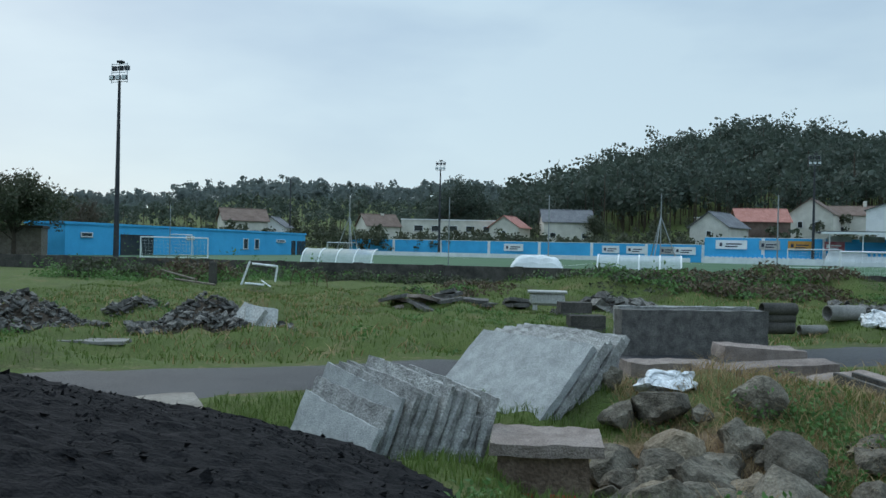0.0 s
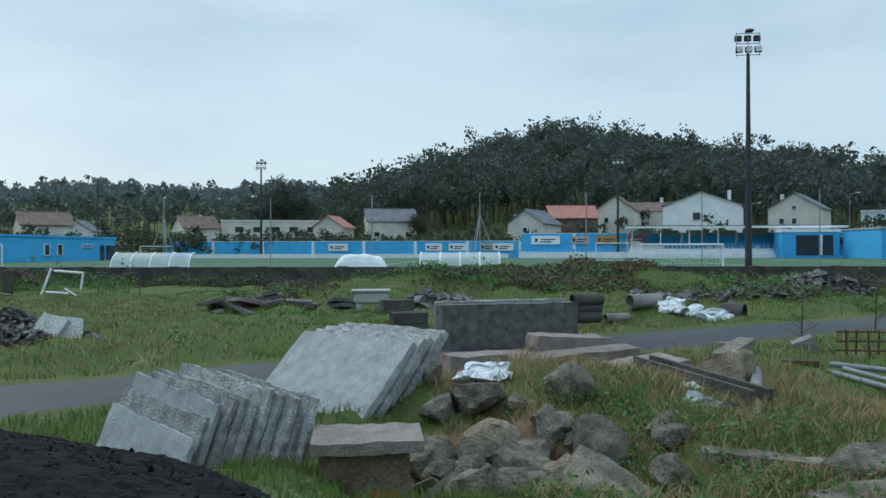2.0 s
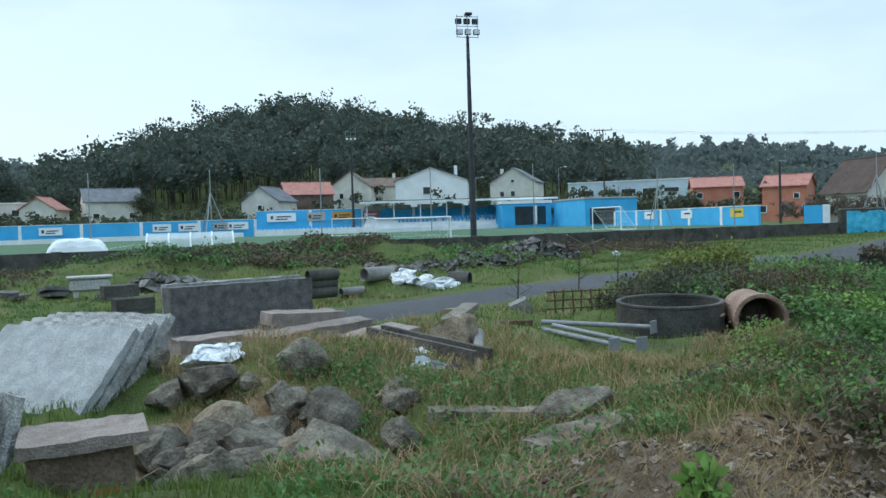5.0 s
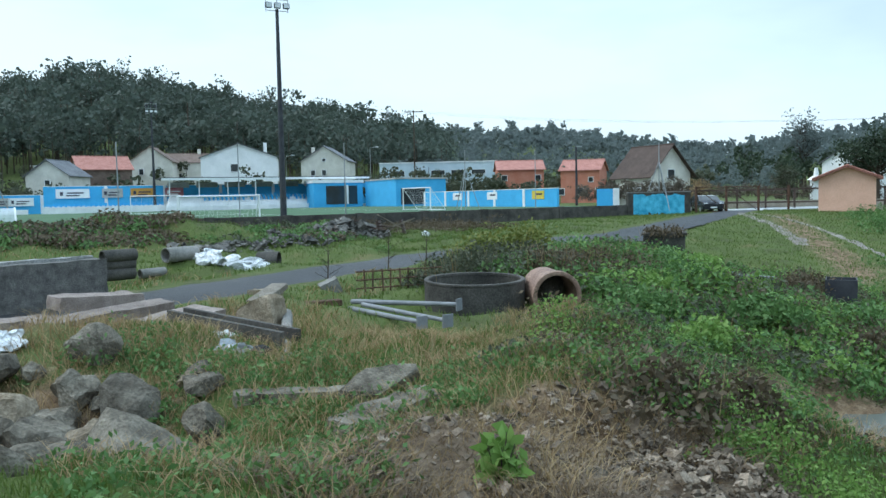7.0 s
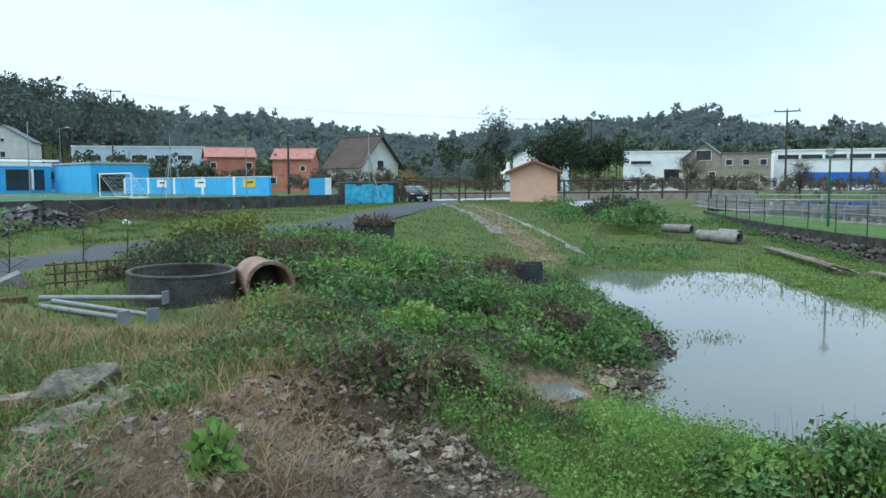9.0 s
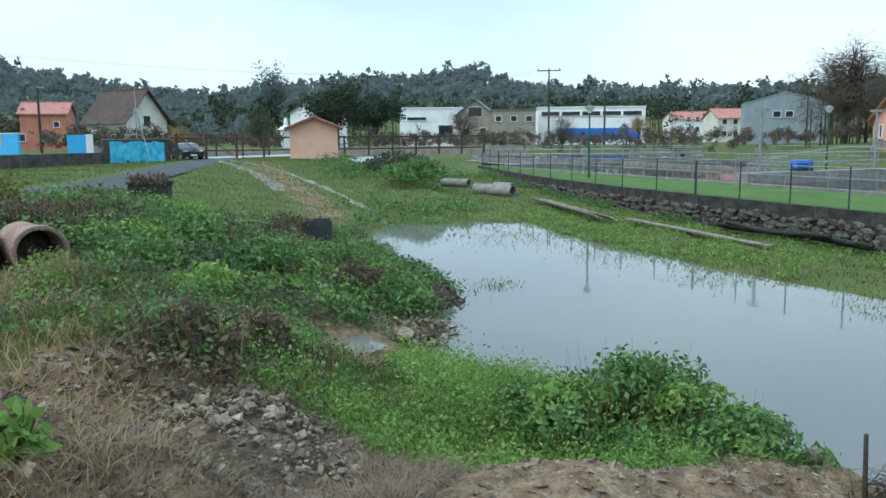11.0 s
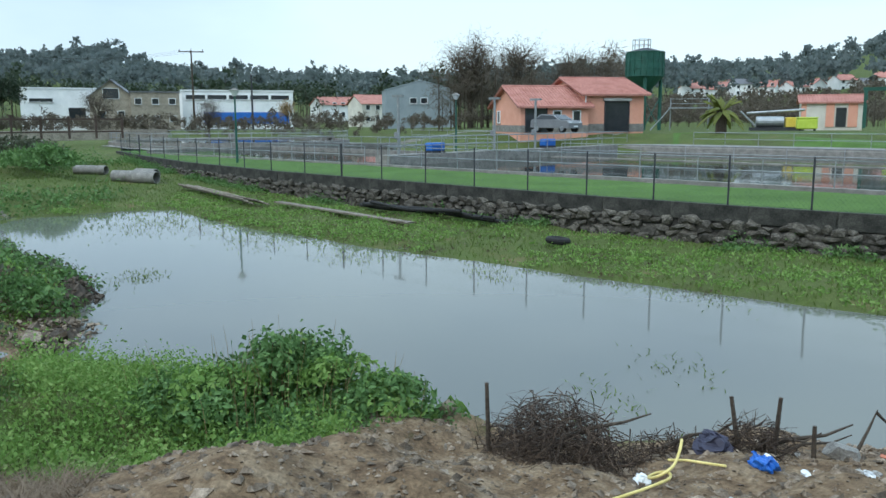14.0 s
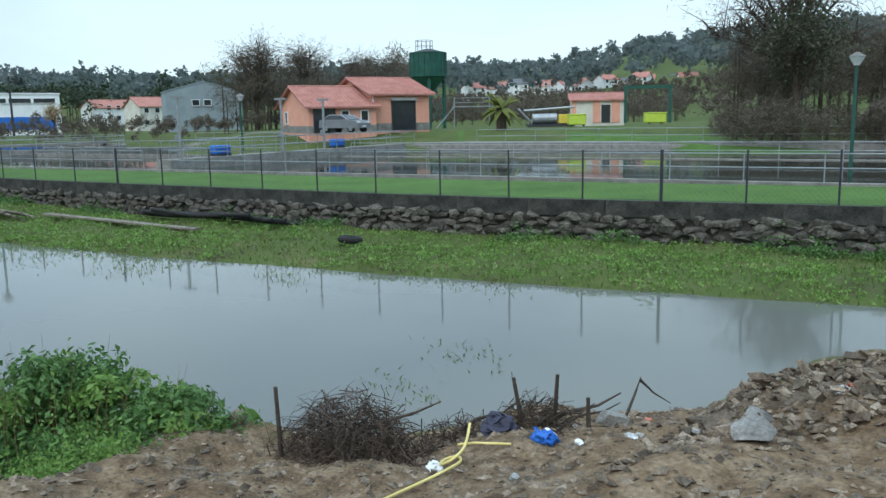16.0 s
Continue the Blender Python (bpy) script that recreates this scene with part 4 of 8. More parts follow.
stand()
seat_bm = bmesh.new()
box(seat_bm, 0.42, 0.4, 0.05, 0, 0, 0.38)
box(seat_bm, 0.42, 0.05, 0.4, 0, 0.2, 0.40)
box(seat_bm, 0.3, 0.3, 0.38, 0, 0.02, 0)
seat = part("stand_seat", seat_bm, BLUE)
tagged(seat, "blue plastic stand seat on a white step", "seat", "seats of the stand")
seat.matrix_basis = s_pose(1.2, 140.2, PITCH_Z + 0.75)
for k in range(1, 24):
    copy_thing(seat, s_pose(1.2 + 0.72 * k, 140.2, PITCH_Z + 0.75))
for row in range(2):
    for k in range(36):
        if (k * 7 + row) % 11:
            copy_thing(seat, s_pose(24 + 0.72 * k, 140.5 + row, PITCH_Z + 1.59 + 0.42 * row))
for row in range(2):
    tagged(wall_run(f"wall_tier_{row + 1}", su(0.3, 140 + row * 1.4), su(18, 140 + row * 1.4), PITCH_Z - 0.1, PITCH_Z + 0.72 + row * 0.4, 1.2, WHITE, "white concrete seating step"), kind="structure")


def billboard(s, r, z, w, h, face, ink=INK, bars=2, label="sponsor board with plain bars for its lettering"):
    ob = thing("advertising_board", s_pose(s, r - 0.16, z), label, "sign", "boards on the pitch wall")
    part("panel", box(bmesh.new(), w, 0.05, h), face, ob)
    for k in range(bars):
        part("lettering_bar", box(bmesh.new(), w * (0.5 - 0.1 * k), 0.012, h * 0.14, w * 0.08 * (1 - k), -0.031, h * (0.5 - 0.28 * k)), ink, ob)
    part("emblem", box(bmesh.new(), h * 0.3, 0.012, h * 0.4, -w * 0.33, -0.031, h * 0.3), ink, ob)


for s, w, face in ((-33, 3.6, WHITE), (-15.5, 3.0, WHITE), (-11.2, 3.2, WHITE), (-5.8, 2.6, CONCRETE_LIGHT), (-3.0, 3.6, WHITE)):
    billboard(s, 144.8, PITCH_Z + 1.3, w, 1.3, face)
for s, w, face, ink in ((4.5, 5.0, WHITE, INK), (10.5, 3.2, CONCRETE_LIGHT, INK), (15.2, 3.8, SIGN_ORANGE, INK), (20.3, 3.0, SIGN_RED, WHITE)):
    billboard(s, 144.4, PITCH_Z + 2.4, w, 1.5, face, ink)
for r, face in ((81, SIGN_YELLOW), (92, WHITE), (102, WHITE)):
    ob = thing("advertising_board", s_pose(52.85, r, PITCH_Z + 0.9, -90), "sponsor board on the blue end wall", "sign", "boards on the pitch wall")
    part("panel", box(bmesh.new(), 2.6, 0.05, 1.0), face, ob)
    part("lettering_bar", box(bmesh.new(), 1.4, 0.012, 0.2, 0.2, -0.031, 0.5), INK, ob)


def gabled(name, m, w, d, eave, ridge, wall_mat, roof_mat, label, category="house", over=0.4, wins=(), chimney=None, doors=(), plinth=0.0, tiled=False):
    """A house with a ridge along its x axis: walls, gables, two roof slopes, windows (side, x, z, w, h)."""
    ob = thing(name, m, label, category)
    bm = bmesh.new()
    v = [bm.verts.new(c) for c in ((-w / 2, -d / 2, -1.2), (w / 2, -d / 2, -1.2), (w / 2, d / 2, -1.2), (-w / 2, d / 2, -1.2), (-w / 2, -d / 2, eave), (w / 2, -d / 2, eave), (w / 2, d / 2, eave), (-w / 2, d / 2, eave), (-w / 2, 0, ridge), (w / 2, 0, ridge))]
    for f in ((0, 1, 5, 4), (2, 3, 7, 6), (1, 2, 6, 9, 5), (3, 0, 4, 8, 7), (3, 2, 1, 0)):
        bm.faces.new([v[i] for i in f])
    body = part("wall", bm, wall_mat, ob)
    t = 0.16
    sl = (ridge - eave) / (d / 2)
    for sg in (-1, 1):
        bm = bmesh.new()
        y1, z1 = sg * (d / 2 + over), eave - sl * over
        c = []
        for x in (-w / 2 - over, w / 2 + over):
            c += [(x, y1, z1 + 0.02), (x, 0, ridge + 0.02), (x, 0, ridge + t), (x, y1, z1 + t)]
        vv = [bm.verts.new(p) for p in c]
        for f in ((0, 1, 2, 3), (7, 6, 5, 4), (0, 4, 5, 1), (1, 5, 6, 2), (2, 6, 7, 3), (3, 7, 4, 0)):
            bm.faces.new([vv[i] for i in f])
        bmesh.ops.recalc_face_normals(bm, faces=bm.faces)
        roof = part("roof", bm, roof_mat, ob)
        if tiled:
            ribs = bmesh.new()
            n = int((w + 2 * over) / 0.28)
            for k in range(n + 1):
                x = -w / 2 - over + k * (w + 2 * over) / n
                rod(ribs, (x, y1, z1 + t + 0.01), (x, 0, ridge + t + 0.01), 0.06, seg=5)
            tagged(part("roof_tiling", ribs, roof_mat, roof), kind="stuff")
    part("ridge_cap", rod(bmesh.new(), (-w / 2 - over, 0, ridge + t), (w / 2 + over, 0, ridge + t), 0.11, seg=6), roof_mat, ob)
    for side, x, z, ww, hh in wins:
        win(ob, side, x, z, ww, hh, w, d)
    for side, x, ww, hh in doors:
        win(ob, side, x, 0, ww, hh, w, d, "door")
    if chimney:
        part("chimney", box(bmesh.new(), 0.7, 0.7, chimney[2], chimney[0], chimney[1], eave, bevel=0.03), wall_mat, ob)
    if plinth:
        part("plinth", box(bmesh.new(), w + 0.06, d + 0.06, plinth, 0, 0, 0), CONCRETE, ob)
    return ob


def win(ob, side, x, z, ww, hh, w, d, kind="window"):
    """A window or door let into one side: front (f), back (b), left (l), right (r)."""
    turn = {"f": (0, x, -d / 2), "b": (180, -x, d / 2), "r": (90, w / 2, x), "l": (-90, -w / 2, -x)}[side]
    m = pose(turn[1], turn[2], z, 0, 0, turn[0])
    fr = bmesh.new()
    for bx, bw, bz, bh in ((-ww / 2, 0.09, 0, hh), (ww / 2, 0.09, 0, hh), (0, ww, 0, 0.09), (0, ww, hh - 0.09, 0.09)):
        box(fr, bw, 0.12, bh, bx, -0.03, bz, m)
    f = part(kind, fr, WHITE if kind == "window" else DARK_STEEL, ob)
    part("pane", box(bmesh.new(), ww - 0.05, 0.02, hh - 0.05, 0, -0.025, 0.02, m), GLASS_DARK, f)
    if kind == "window":
        part("sill", box(bmesh.new(), ww + 0.2, 0.18, 0.06, 0, -0.07, -0.06, m), CONCRETE, f)


def block(name, m, w, d, h, wall_mat, roof_mat, label, category="building", wins=(), parapet=0.25):
    """A flat-roofed building."""
    ob = thing(name, m, label, category)
    part("wall", box(bmesh.new(), w, d, h + 1.0, 0, 0, -1.0), wall_mat, ob)
    part("roof", box(bmesh.new(), w + 0.3, d + 0.3, parapet, 0, 0, h), roof_mat, ob)
    for side, x, z, ww, hh in wins:
        win(ob, side, x, z, ww, hh, w, d)
    return ob


# clubhouse along the far-left end
club = block("clubhouse", s_pose(-64, 92, PITCH_Z, 90), 52, 5, 3.2, BLUE, BLUE, "long low blue clubhouse with dark openings", "clubhouse", [("f", -23, 1.9, 1.6, 0.5), ("f", -5, 1.9, 1.6, 0.5), ("f", 8, 0.8, 1.2, 1.5), ("f", 11, 0.8, 1.2, 1.5), ("f", 18, 1.9, 2.6, 0.4)])
for x, ww, hh in ((-15, 5.5, 2.3), (22, 1.1, 2.2), (23.8, 1.1, 2.2), (25.2, 1.0, 2.2)):
    win(club, "f", x, 0, ww, hh, 52, 5, "door")
block("shed", pose(*polar(-28.5, 88), PITCH_Z, 0, 0, 20), 6, 5, 2.6, WOOD, BROWN_ROOF, "brown timber shed beside the clubhouse", "shed")
kiosk = block("ticket_building", s_pose(56, 128, PITCH_Z, 0), 9, 14, 4.4, BLUE, CONCRETE_LIGHT, "blue flat-roofed annex with a white roof edge", "building")
win(kiosk, "f", -1.5, 0.3, 4.2, 2.6, 9, 14, "door")
porch = block("roofed_porch", s_pose(46.5, 137, PITCH_Z, 0), 9, 4, 4.2, BLUE, WHITE, "blue porch with a white roof edge beside the stand", "building", parapet=0.5)
win(porch, "f", 0.6, 0.5, 5.6, 3.2, 9, 4, "door")
part("door_post", box(bmesh.new(), 0.35, 0.2, 3.3, 1.6, -2.12, 0.5), WHITE, porch)


def at_house(b, d, z, turn=0.0):
    return pose(*polar(b, d), z, 0, 0, -b + turn)


W2 = [("f", -3.5, 1.0, 1.2, 1.3), ("f", 0, 1.0, 1.2, 1.3), ("f", 3.5, 1.0, 1.2, 1.3), ("f", -3.5, 3.7, 1.2, 1.2), ("f", 3.5, 3.7, 1.2, 1.2)]
gabled("house", at_house(29.8, 188, 6.3, -94), 14, 16, 8.3, 11.2, WHITE_WALL, SLATE, "large white gabled house behind the stand", wins=[("r", -1, 5.2, 1.6, 1.7), ("r", 4, 2.2, 1.4, 1.5)], chimney=(5, 5.5, 3.2))
gabled("house", at_house(35.7, 190, 6.0, -102), 10, 10.5, 7.8, 11.0, CREAM, SLATE, "cream gabled house with small windows", wins=[("r", -2.5, 4.5, 1, 1.3), ("r", 0, 4.5, 1, 1.3), ("r", 0, 7.6, 0.8, 0.8)], chimney=(-2, -4, 3.5))
gabled("house", at_house(24.2, 195, 6.3, -100), 10, 9, 8, 11.2, CREAM, TILE_OLD, "old cream house with a tiled roof", wins=[("r", -2, 5, 1, 1.4), ("r", 1.5, 5, 1, 1.4)])
gabled("house", at_house(26.5, 205, 7, 10), 11, 9, 7.5, 9.6, CREAM, TILE_OLD, "old low house with a hipped tiled roof", wins=W2, chimney=(2, 0, 3.4))
gabled("house", at_house(20.9, 180, 6.3, 12), 10, 9, 5.8, 8.4, TILE_OLD, TILE, "house with a reddish tiled roof", wins=W2[:3])
gabled("house", at_house(18.4, 170, 6.0, -115), 9, 8, 4.6, 7.4, CREAM, SLATE, "small cream house with a grey roof", wins=[("r", 0, 2.6, 1, 1.2)])
gabled("house", at_house(8.2, 185, 4.4, 8), 11, 9, 7.3, 10.0, CREAM, SLATE, "pale house with a grey slate roof", wins=W2)
gabled("house", at_house(-5.0, 190, 4.2, 20), 8, 8, 6.0, 8.6, CREAM, TILE_OLD, "pale house among trees with a tiled roof", wins=W2[:3], chimney=(1, 0, 3))
block("long_shed", at_house(0.3, 192, 6, 0), 24, 8, 5.8, CREAM, WHITE_WALL, "long low pale shed", wins=[("f", -8 + 4 * k, 3.2, 2, 1.4) for k in range(5)])
gabled("house", at_house(4.3, 186, 4.4, -110), 8, 7, 6.0, 8.4, CREAM, TILE, "small house with a red tiled roof", wins=[("r", 0, 4, 1, 1.2)])
gabled("house", at_house(-14.3, 175, 5, 10), 9, 8, 5.2, 7.6, CREAM, TILE_OLD, "pale house with a low gabled roof", wins=W2[:3])
gabled("house", at_house(-12.1, 180, 5, 70), 5, 6, 4.2, 6.2, WHITE_WALL, SLATE, "small white gabled outhouse")
block("long_shed", at_house(21.5, 225, 9, 0), 36, 9, 5.6, CREAM, WHITE_WALL, "row of white terraced sheds on the slope", wins=[("f", -14 + 4 * k, 3.2, 2.4, 1.2) for k in range(8)])
block("warehouse", at_house(43.5, 210, 5, -4), 29, 18, 8.6, PALE_BLUE, WHITE, "pale blue and white industrial warehouse", "warehouse", [("f", -10 + 5 * k, 5.6, 3.4, 1.2) for k in range(5)])
gabled("house", at_house(49, 175, 4.5, 6), 9.5, 9, 6.0, 7.9, ORANGE, TILE, "brick-red house with a tiled roof", wins=W2)
gabled("house", at_house(53.5, 155, 4, -12), 7.2, 7, 5.6, 7.4, ORANGE, TILE, "orange-red house with a tiled roof", wins=W2[:3] + [("f", 2, 3.3, 0.9, 1)])
brown = gabled("house", at_house(58.1, 128, 3.8, -48), 8, 7.6, 4.2, 8.3, CREAM, BROWN_ROOF, "house with a steep dark brown roof and cream gable", wins=[("r", 0, 3.2, 1.4, 1.6), ("r", 1.8, 0.6, 1.4, 1.2)], over=0.7)
block("annex", at_house(57.3, 118, 3.8, 0), 8, 4, 1.9, CREAM, WHITE_WALL, "low cream annex before the brown-roofed house")
gabled("house", at_house(70.6, 150, 4, -115), 9, 7, 5.5, 7.6, WHITE_WALL, SLATE, "small white house behind the conifer", wins=[("r", 0, 3.2, 1, 1.2)], chimney=(-3, 2, 2.5))
block("factory", at_house(78.3, 175, 4, 2), 13, 10, 7.0, WHITE_WALL, WHITE, "white boxy industrial building", "factory", [("f", 3, 1, 3, 2.6), ("f", -3, 4.5, 4, 0.8)])
gabled("house", at_house(81.6, 168, 4, -96), 10, 7.6, 5.4, 8.4, STONE_WALL, SLATE, "brown stone house with a gable balcony", wins=[("r", 0, 5.0, 2.8, 2.0), ("r", -1.6, 1.4, 1.2, 1.5), ("r", 1.6, 1.4, 1.2, 1.5)])
block("house", at_house(84.0, 166, 3.8, 4), 8.6, 8, 6.4, STONE_WALL, SLATE, "two-storey stone house with dark windows", "house", [("f", x, z, 1.2, 1.2) for x in (-3, 0, 3) for z in (1.0, 4.2)])
fac = block("factory", at_house(89.2, 180, 4.3, 6), 22, 14, 6.6, WHITE_WALL, WHITE, "long white factory with a window band", "factory", [("f", -8.5 + 4.2 * k, 4.9, 3.8, 1.0) for k in range(5)])
part("base_band", box(bmesh.new(), 17, 0.1, 2.4, 1.5, -7.06, 0), PLASTIC_BLUE, fac, "blue painted base")
gab = gabled("warehouse", at_house(101.6, 150, 4.2, 96), 11, 12.4, 6.0, 7.6, GREY_METAL_WALL, GREY_METAL_WALL, "blue-grey metal-clad warehouse with two windows", "warehouse", over=0.1, wins=[("l", -1.4, 3.6, 1.2, 1.1), ("l", 0.5, 3.6, 1.2, 1.1)])
for b, d, h, wm, rm, w in ((98.3, 220, 6, CREAM, TILE, 9), (96.0, 260, 5, WHITE_WALL, TILE, 14)):
    gabled("house", at_house(b, d, min(gz(*polar(b, d)), 14), 25), w, 9, h, h + 2.2, wm, rm, "pale house with a pitched tiled roof", wins=[("f", x, z, 1.2, 1.3) for x in (-2.8, 0, 2.8) for z in (1.5, 4.4)])
town = random.Random(15)
for k in range(26):
    b, d = 119.8 + 0.58 * k + town.uniform(-0.2, 0.2), town.uniform(360, 430)
    h, w = town.uniform(3.4, 6), town.uniform(5, 8)
    gabled("house", at_house(b, d, max(10.0, min(gz(*polar(b, d)), 15)), town.uniform(-40, 40)), w, 9, h, h + 2.2, town.choice((WHITE_WALL, WHITE_WALL, CREAM)), town.choice((TILE, TILE, SLATE)), "distant pale town house with a pitched roof", wins=[("f", x, z, 1.3, 1.4) for x in (-2.2, 2.2) for z in (1.5, 4.0)])

# ---- gate, hut and street beyond ----
hut = gabled("utility_hut", pose(66.6, 23.6, 3.35, 0, 0, 20), 4.6, 3.9, 2.65, 3.45, PINK_HUT, TILE, "peach rendered utility hut with a clay tile roof", "hut", over=0.45, tiled=True)


def gate():
    ob = thing("metal_gate", pose(59.2, 32.4, 3.3, 0, 0, -22), "rusty steel tube gate standing open between posts", "gate")
    for x in (0.1, 3.1, 6.4, 9.6):
        part("gate_post", box(bmesh.new(), 0.14, 0.14, 2.5, x, 0, -0.2), RUST, ob)
    fr = bmesh.new()
    for z in (0.25, 2.25):
        rod(fr, (0.1, 0, z), (6.4, 0, z), 0.035, seg=6)
    part("gate_frame", fr, RUST, ob)
    part("brace", rod(bmesh.new(), (3.2, 0, 2.2), (6.2, 0, 0.35), 0.03, seg=6), RUST, ob)
    part("brace", rod(bmesh.new(), (0.2, 0, 2.2), (3.0, 0, 0.35), 0.03, seg=6), RUST, ob)
    part("top_bar", rod(bmesh.new(), (6.4, 0, 1.5), (9.6, 0, 1.5), 0.035, seg=6), RUST, ob)
    return ob


gate()
fence = thing("rail_fence", pose(66, 43, 3.5, 0, 0, -62), "old timber rail fence behind the street", "fence")
for k in range(16):
    part("post", box(bmesh.new(), 0.16, 0.16, 1.9 + 0.1 * (k % 3), k * 2.4), BROWN_ROOF, fence)
for z in (0.55, 1.7):
    part("rail", box(bmesh.new(), 36, 0.08, 0.14, 18, 0, z), BROWN_ROOF, fence)
tagged(wall_run("wall_field", (70, 46), (92, 8), 3.2, 4.2, 0.2, STONE_WALL, "low brown stone field wall", bays=8), kind="structure")


def car(m, label, paint):
    ob = thing("car", m, label, "car", "parked cars")
    L, Wd = 4.2, 1.75
    prof = [(-2.1, 0.35), (-2.1, 0.75), (-1.95, 0.95), (-1.1, 1.02), (-0.35, 1.42), (1.0, 1.48), (1.75, 1.1), (2.05, 1.0), (2.1, 0.4)]
    bm = bmesh.new()
    rows = []
    for y, k in ((-Wd / 2, 0.97), (-Wd / 2 + 0.12, 1.0), (Wd / 2 - 0.12, 1.0), (Wd / 2, 0.97)):
        rows.append([bm.verts.new((x * k, y * (1 - max(0, z - 0.95) * 0.28), z)) for x, z in prof])
    for a, b in zip(rows, rows[1:]):
        for k in range(len(prof)):
            bm.faces.new((a[k], a[(k + 1) % len(prof)], b[(k + 1) % len(prof)], b[k]))
    bm.faces.new(rows[0][::-1])
    bm.faces.new(rows[-1])
    bmesh.ops.recalc_face_normals(bm, faces=bm.faces)
    body = part("body", bm, paint, ob)
    for sy in (-1, 1):
        w = bmesh.new()
        w.faces.new([w.verts.new((x, sy * (Wd / 2 - 0.005 - (z - 0.95) * 0.2), z)) for x, z in ((-0.95, 1.03), (-0.3, 1.36), (0.95, 1.4), (1.5, 1.08))])
        part("side_window", w, GLASS_DARK, body)
    w = bmesh.new()
    w.faces.new([w.verts.new(p) for p in ((-1.12, -0.7, 1.045), (-1.12, 0.7, 1.045), (-0.38, 0.6, 1.435), (-0.38, -0.6, 1.435))])
    part("windscreen", w, GLASS_DARK, body)
    for x in (-1.35, 1.3):
        for sy in (-1, 1):
            y = sy * (Wd / 2 - 0.12)
            wh = part("wheel", rod(bmesh.new(), (x, y - 0.11, 0.32), (x, y + 0.11, 0.32), 0.32, seg=18), RUBBER, ob)
            part("rim", rod(bmesh.new(), (x, y + sy * 0.09, 0.32), (x, y + sy * 0.125, 0.32), 0.2, seg=12), STEEL, wh)
    for sy in (-0.62, 0.62):
        part("headlight", box(bmesh.new(), 0.06, 0.32, 0.14, -2.03, sy, 0.72, bevel=0.02), LAMP_GLASS, body)
        part("tail_light", box(bmesh.new(), 0.05, 0.25, 0.16, 2.04, sy, 0.82, bevel=0.02), SIGN_RED, body)
    part("number_plate", box(bmesh.new(), 0.02, 0.5, 0.11, -2.1, 0, 0.45), WHITE, body)
    return ob


car(pose(62.4, 33.2, 3.42, 0, 0, 45), "dark hatchback parked by the gate", CAR_PAINT)
car(pose(63.4, -25.0, 4.05, 0, 0, 28), "grey estate car parked before the salmon building", CAR_GREY)

# power poles and street lamps
for b, d, h, wood in ((41.7, 188, 21, True), (74.0, 160, 13, True), (86.5, 150, 13, True), (53, 120, 8, False), (-11.1, 180, 16, False), (90.3, 150, 9, False)):
    ob = thing("power_pole", pose(*polar(b, d), 4, 0, 0, -b), "tall wooden power pole with a cross-arm" if wood else "thin dark street pole", "pole")
    part("shaft", rod(bmesh.new(), (0, 0, -1), (0, 0, h), 0.2, 0.13, 8), BARK if wood else DARK_STEEL, ob)
    if wood:
        part("cross_arm", box(bmesh.new(), 4.2, 0.16, 0.18, 0, 0, h - 0.3), BARK, ob)
        for x in (-1.9, 0, 1.9):
            part("insulator", rod(bmesh.new(), (x, 0, h - 0.12), (x, 0, h + 0.25), 0.07, seg=6), GLASS_DARK, ob)
    else:
        part("lamp", box(bmesh.new(), 0.9, 0.25, 0.14, 0.4, 0, h), STEEL, ob)
for b, d, h in ((38.6, 185, 11.5), (31.2, 185, 9.5), (32.8, 187, 10)):
    ob = thing("street_lamp", pose(*polar(b, d), 5, 0, 0, -b), "slim grey street lamp with a short arm", "lamp", "street lamps")
    part("post", rod(bmesh.new(), (0, 0, -1), (0, 0, h), 0.1, 0.06, 6), STEEL, ob)
    part("arm", rod(bmesh.new(), (0, 0, h), (1.4, 0, h + 0.25), 0.05, seg=6), STEEL, ob)
    part("lamp_head", box(bmesh.new(), 0.7, 0.25, 0.15, 1.6, 0, h + 0.18, bevel=0.03), LAMP_GLASS, ob)
wires = bmesh.new()
for (b0, d0), (b1, d1) in zip(((20, 240), (41.7, 188), (74, 160)), ((41.7, 188), (74, 160), (86.5, 150))):
    (x0, y0), (x1, y1) = polar(b0, d0), polar(b1, d1)
    for o in (-1.9, 0, 1.9):
        za, zb = (24.8 if b0 < 60 else 17), (17 if b1 > 60 else 24.8)
        pts = [(x0 + (x1 - x0) * k / 12, y0 + (y1 - y0) * k / 12 + o, za + (zb - za) * k / 12 - 6 * (k / 12) * (1 - k / 12)) for k in range(13)]
        tube(wires, pts, 0.012, 3)
tagged(part("power_line", wires, RUBBER), "thin dark overhead wires", "cable", kind="stuff")

# ---- treatment plant ----
ret = thing("retaining_wall", Matrix(), "low retaining wall of field stones under a concrete band", "wall")
tagged(ret, kind="structure")
WL = WALL_LINE
WALL_CUM = np.concatenate([[0], np.cumsum(np.hypot(*np.diff(WL, axis=0).T))])


def wl(s, off=0.0):
    """Point on the retaining wall's line, off metres towards the plant, and its direction."""
    x, y = np.interp(s, WALL_CUM, WL[:, 0]), np.interp(s, WALL_CUM, WL[:, 1])
    x2, y2 = np.interp(s + 0.5, WALL_CUM, WL[:, 0]), np.interp(s + 0.5, WALL_CUM, WL[:, 1])
    x1, y1 = np.interp(s - 0.5, WALL_CUM, WL[:, 0]), np.interp(s - 0.5, WALL_CUM, WL[:, 1])
    dx, dy = x2 - x1, y2 - y1
    n = math.hypot(dx, dy)
    return x + off * dy / n, y - off * dx / n, math.degrees(math.atan2(dy, dx))


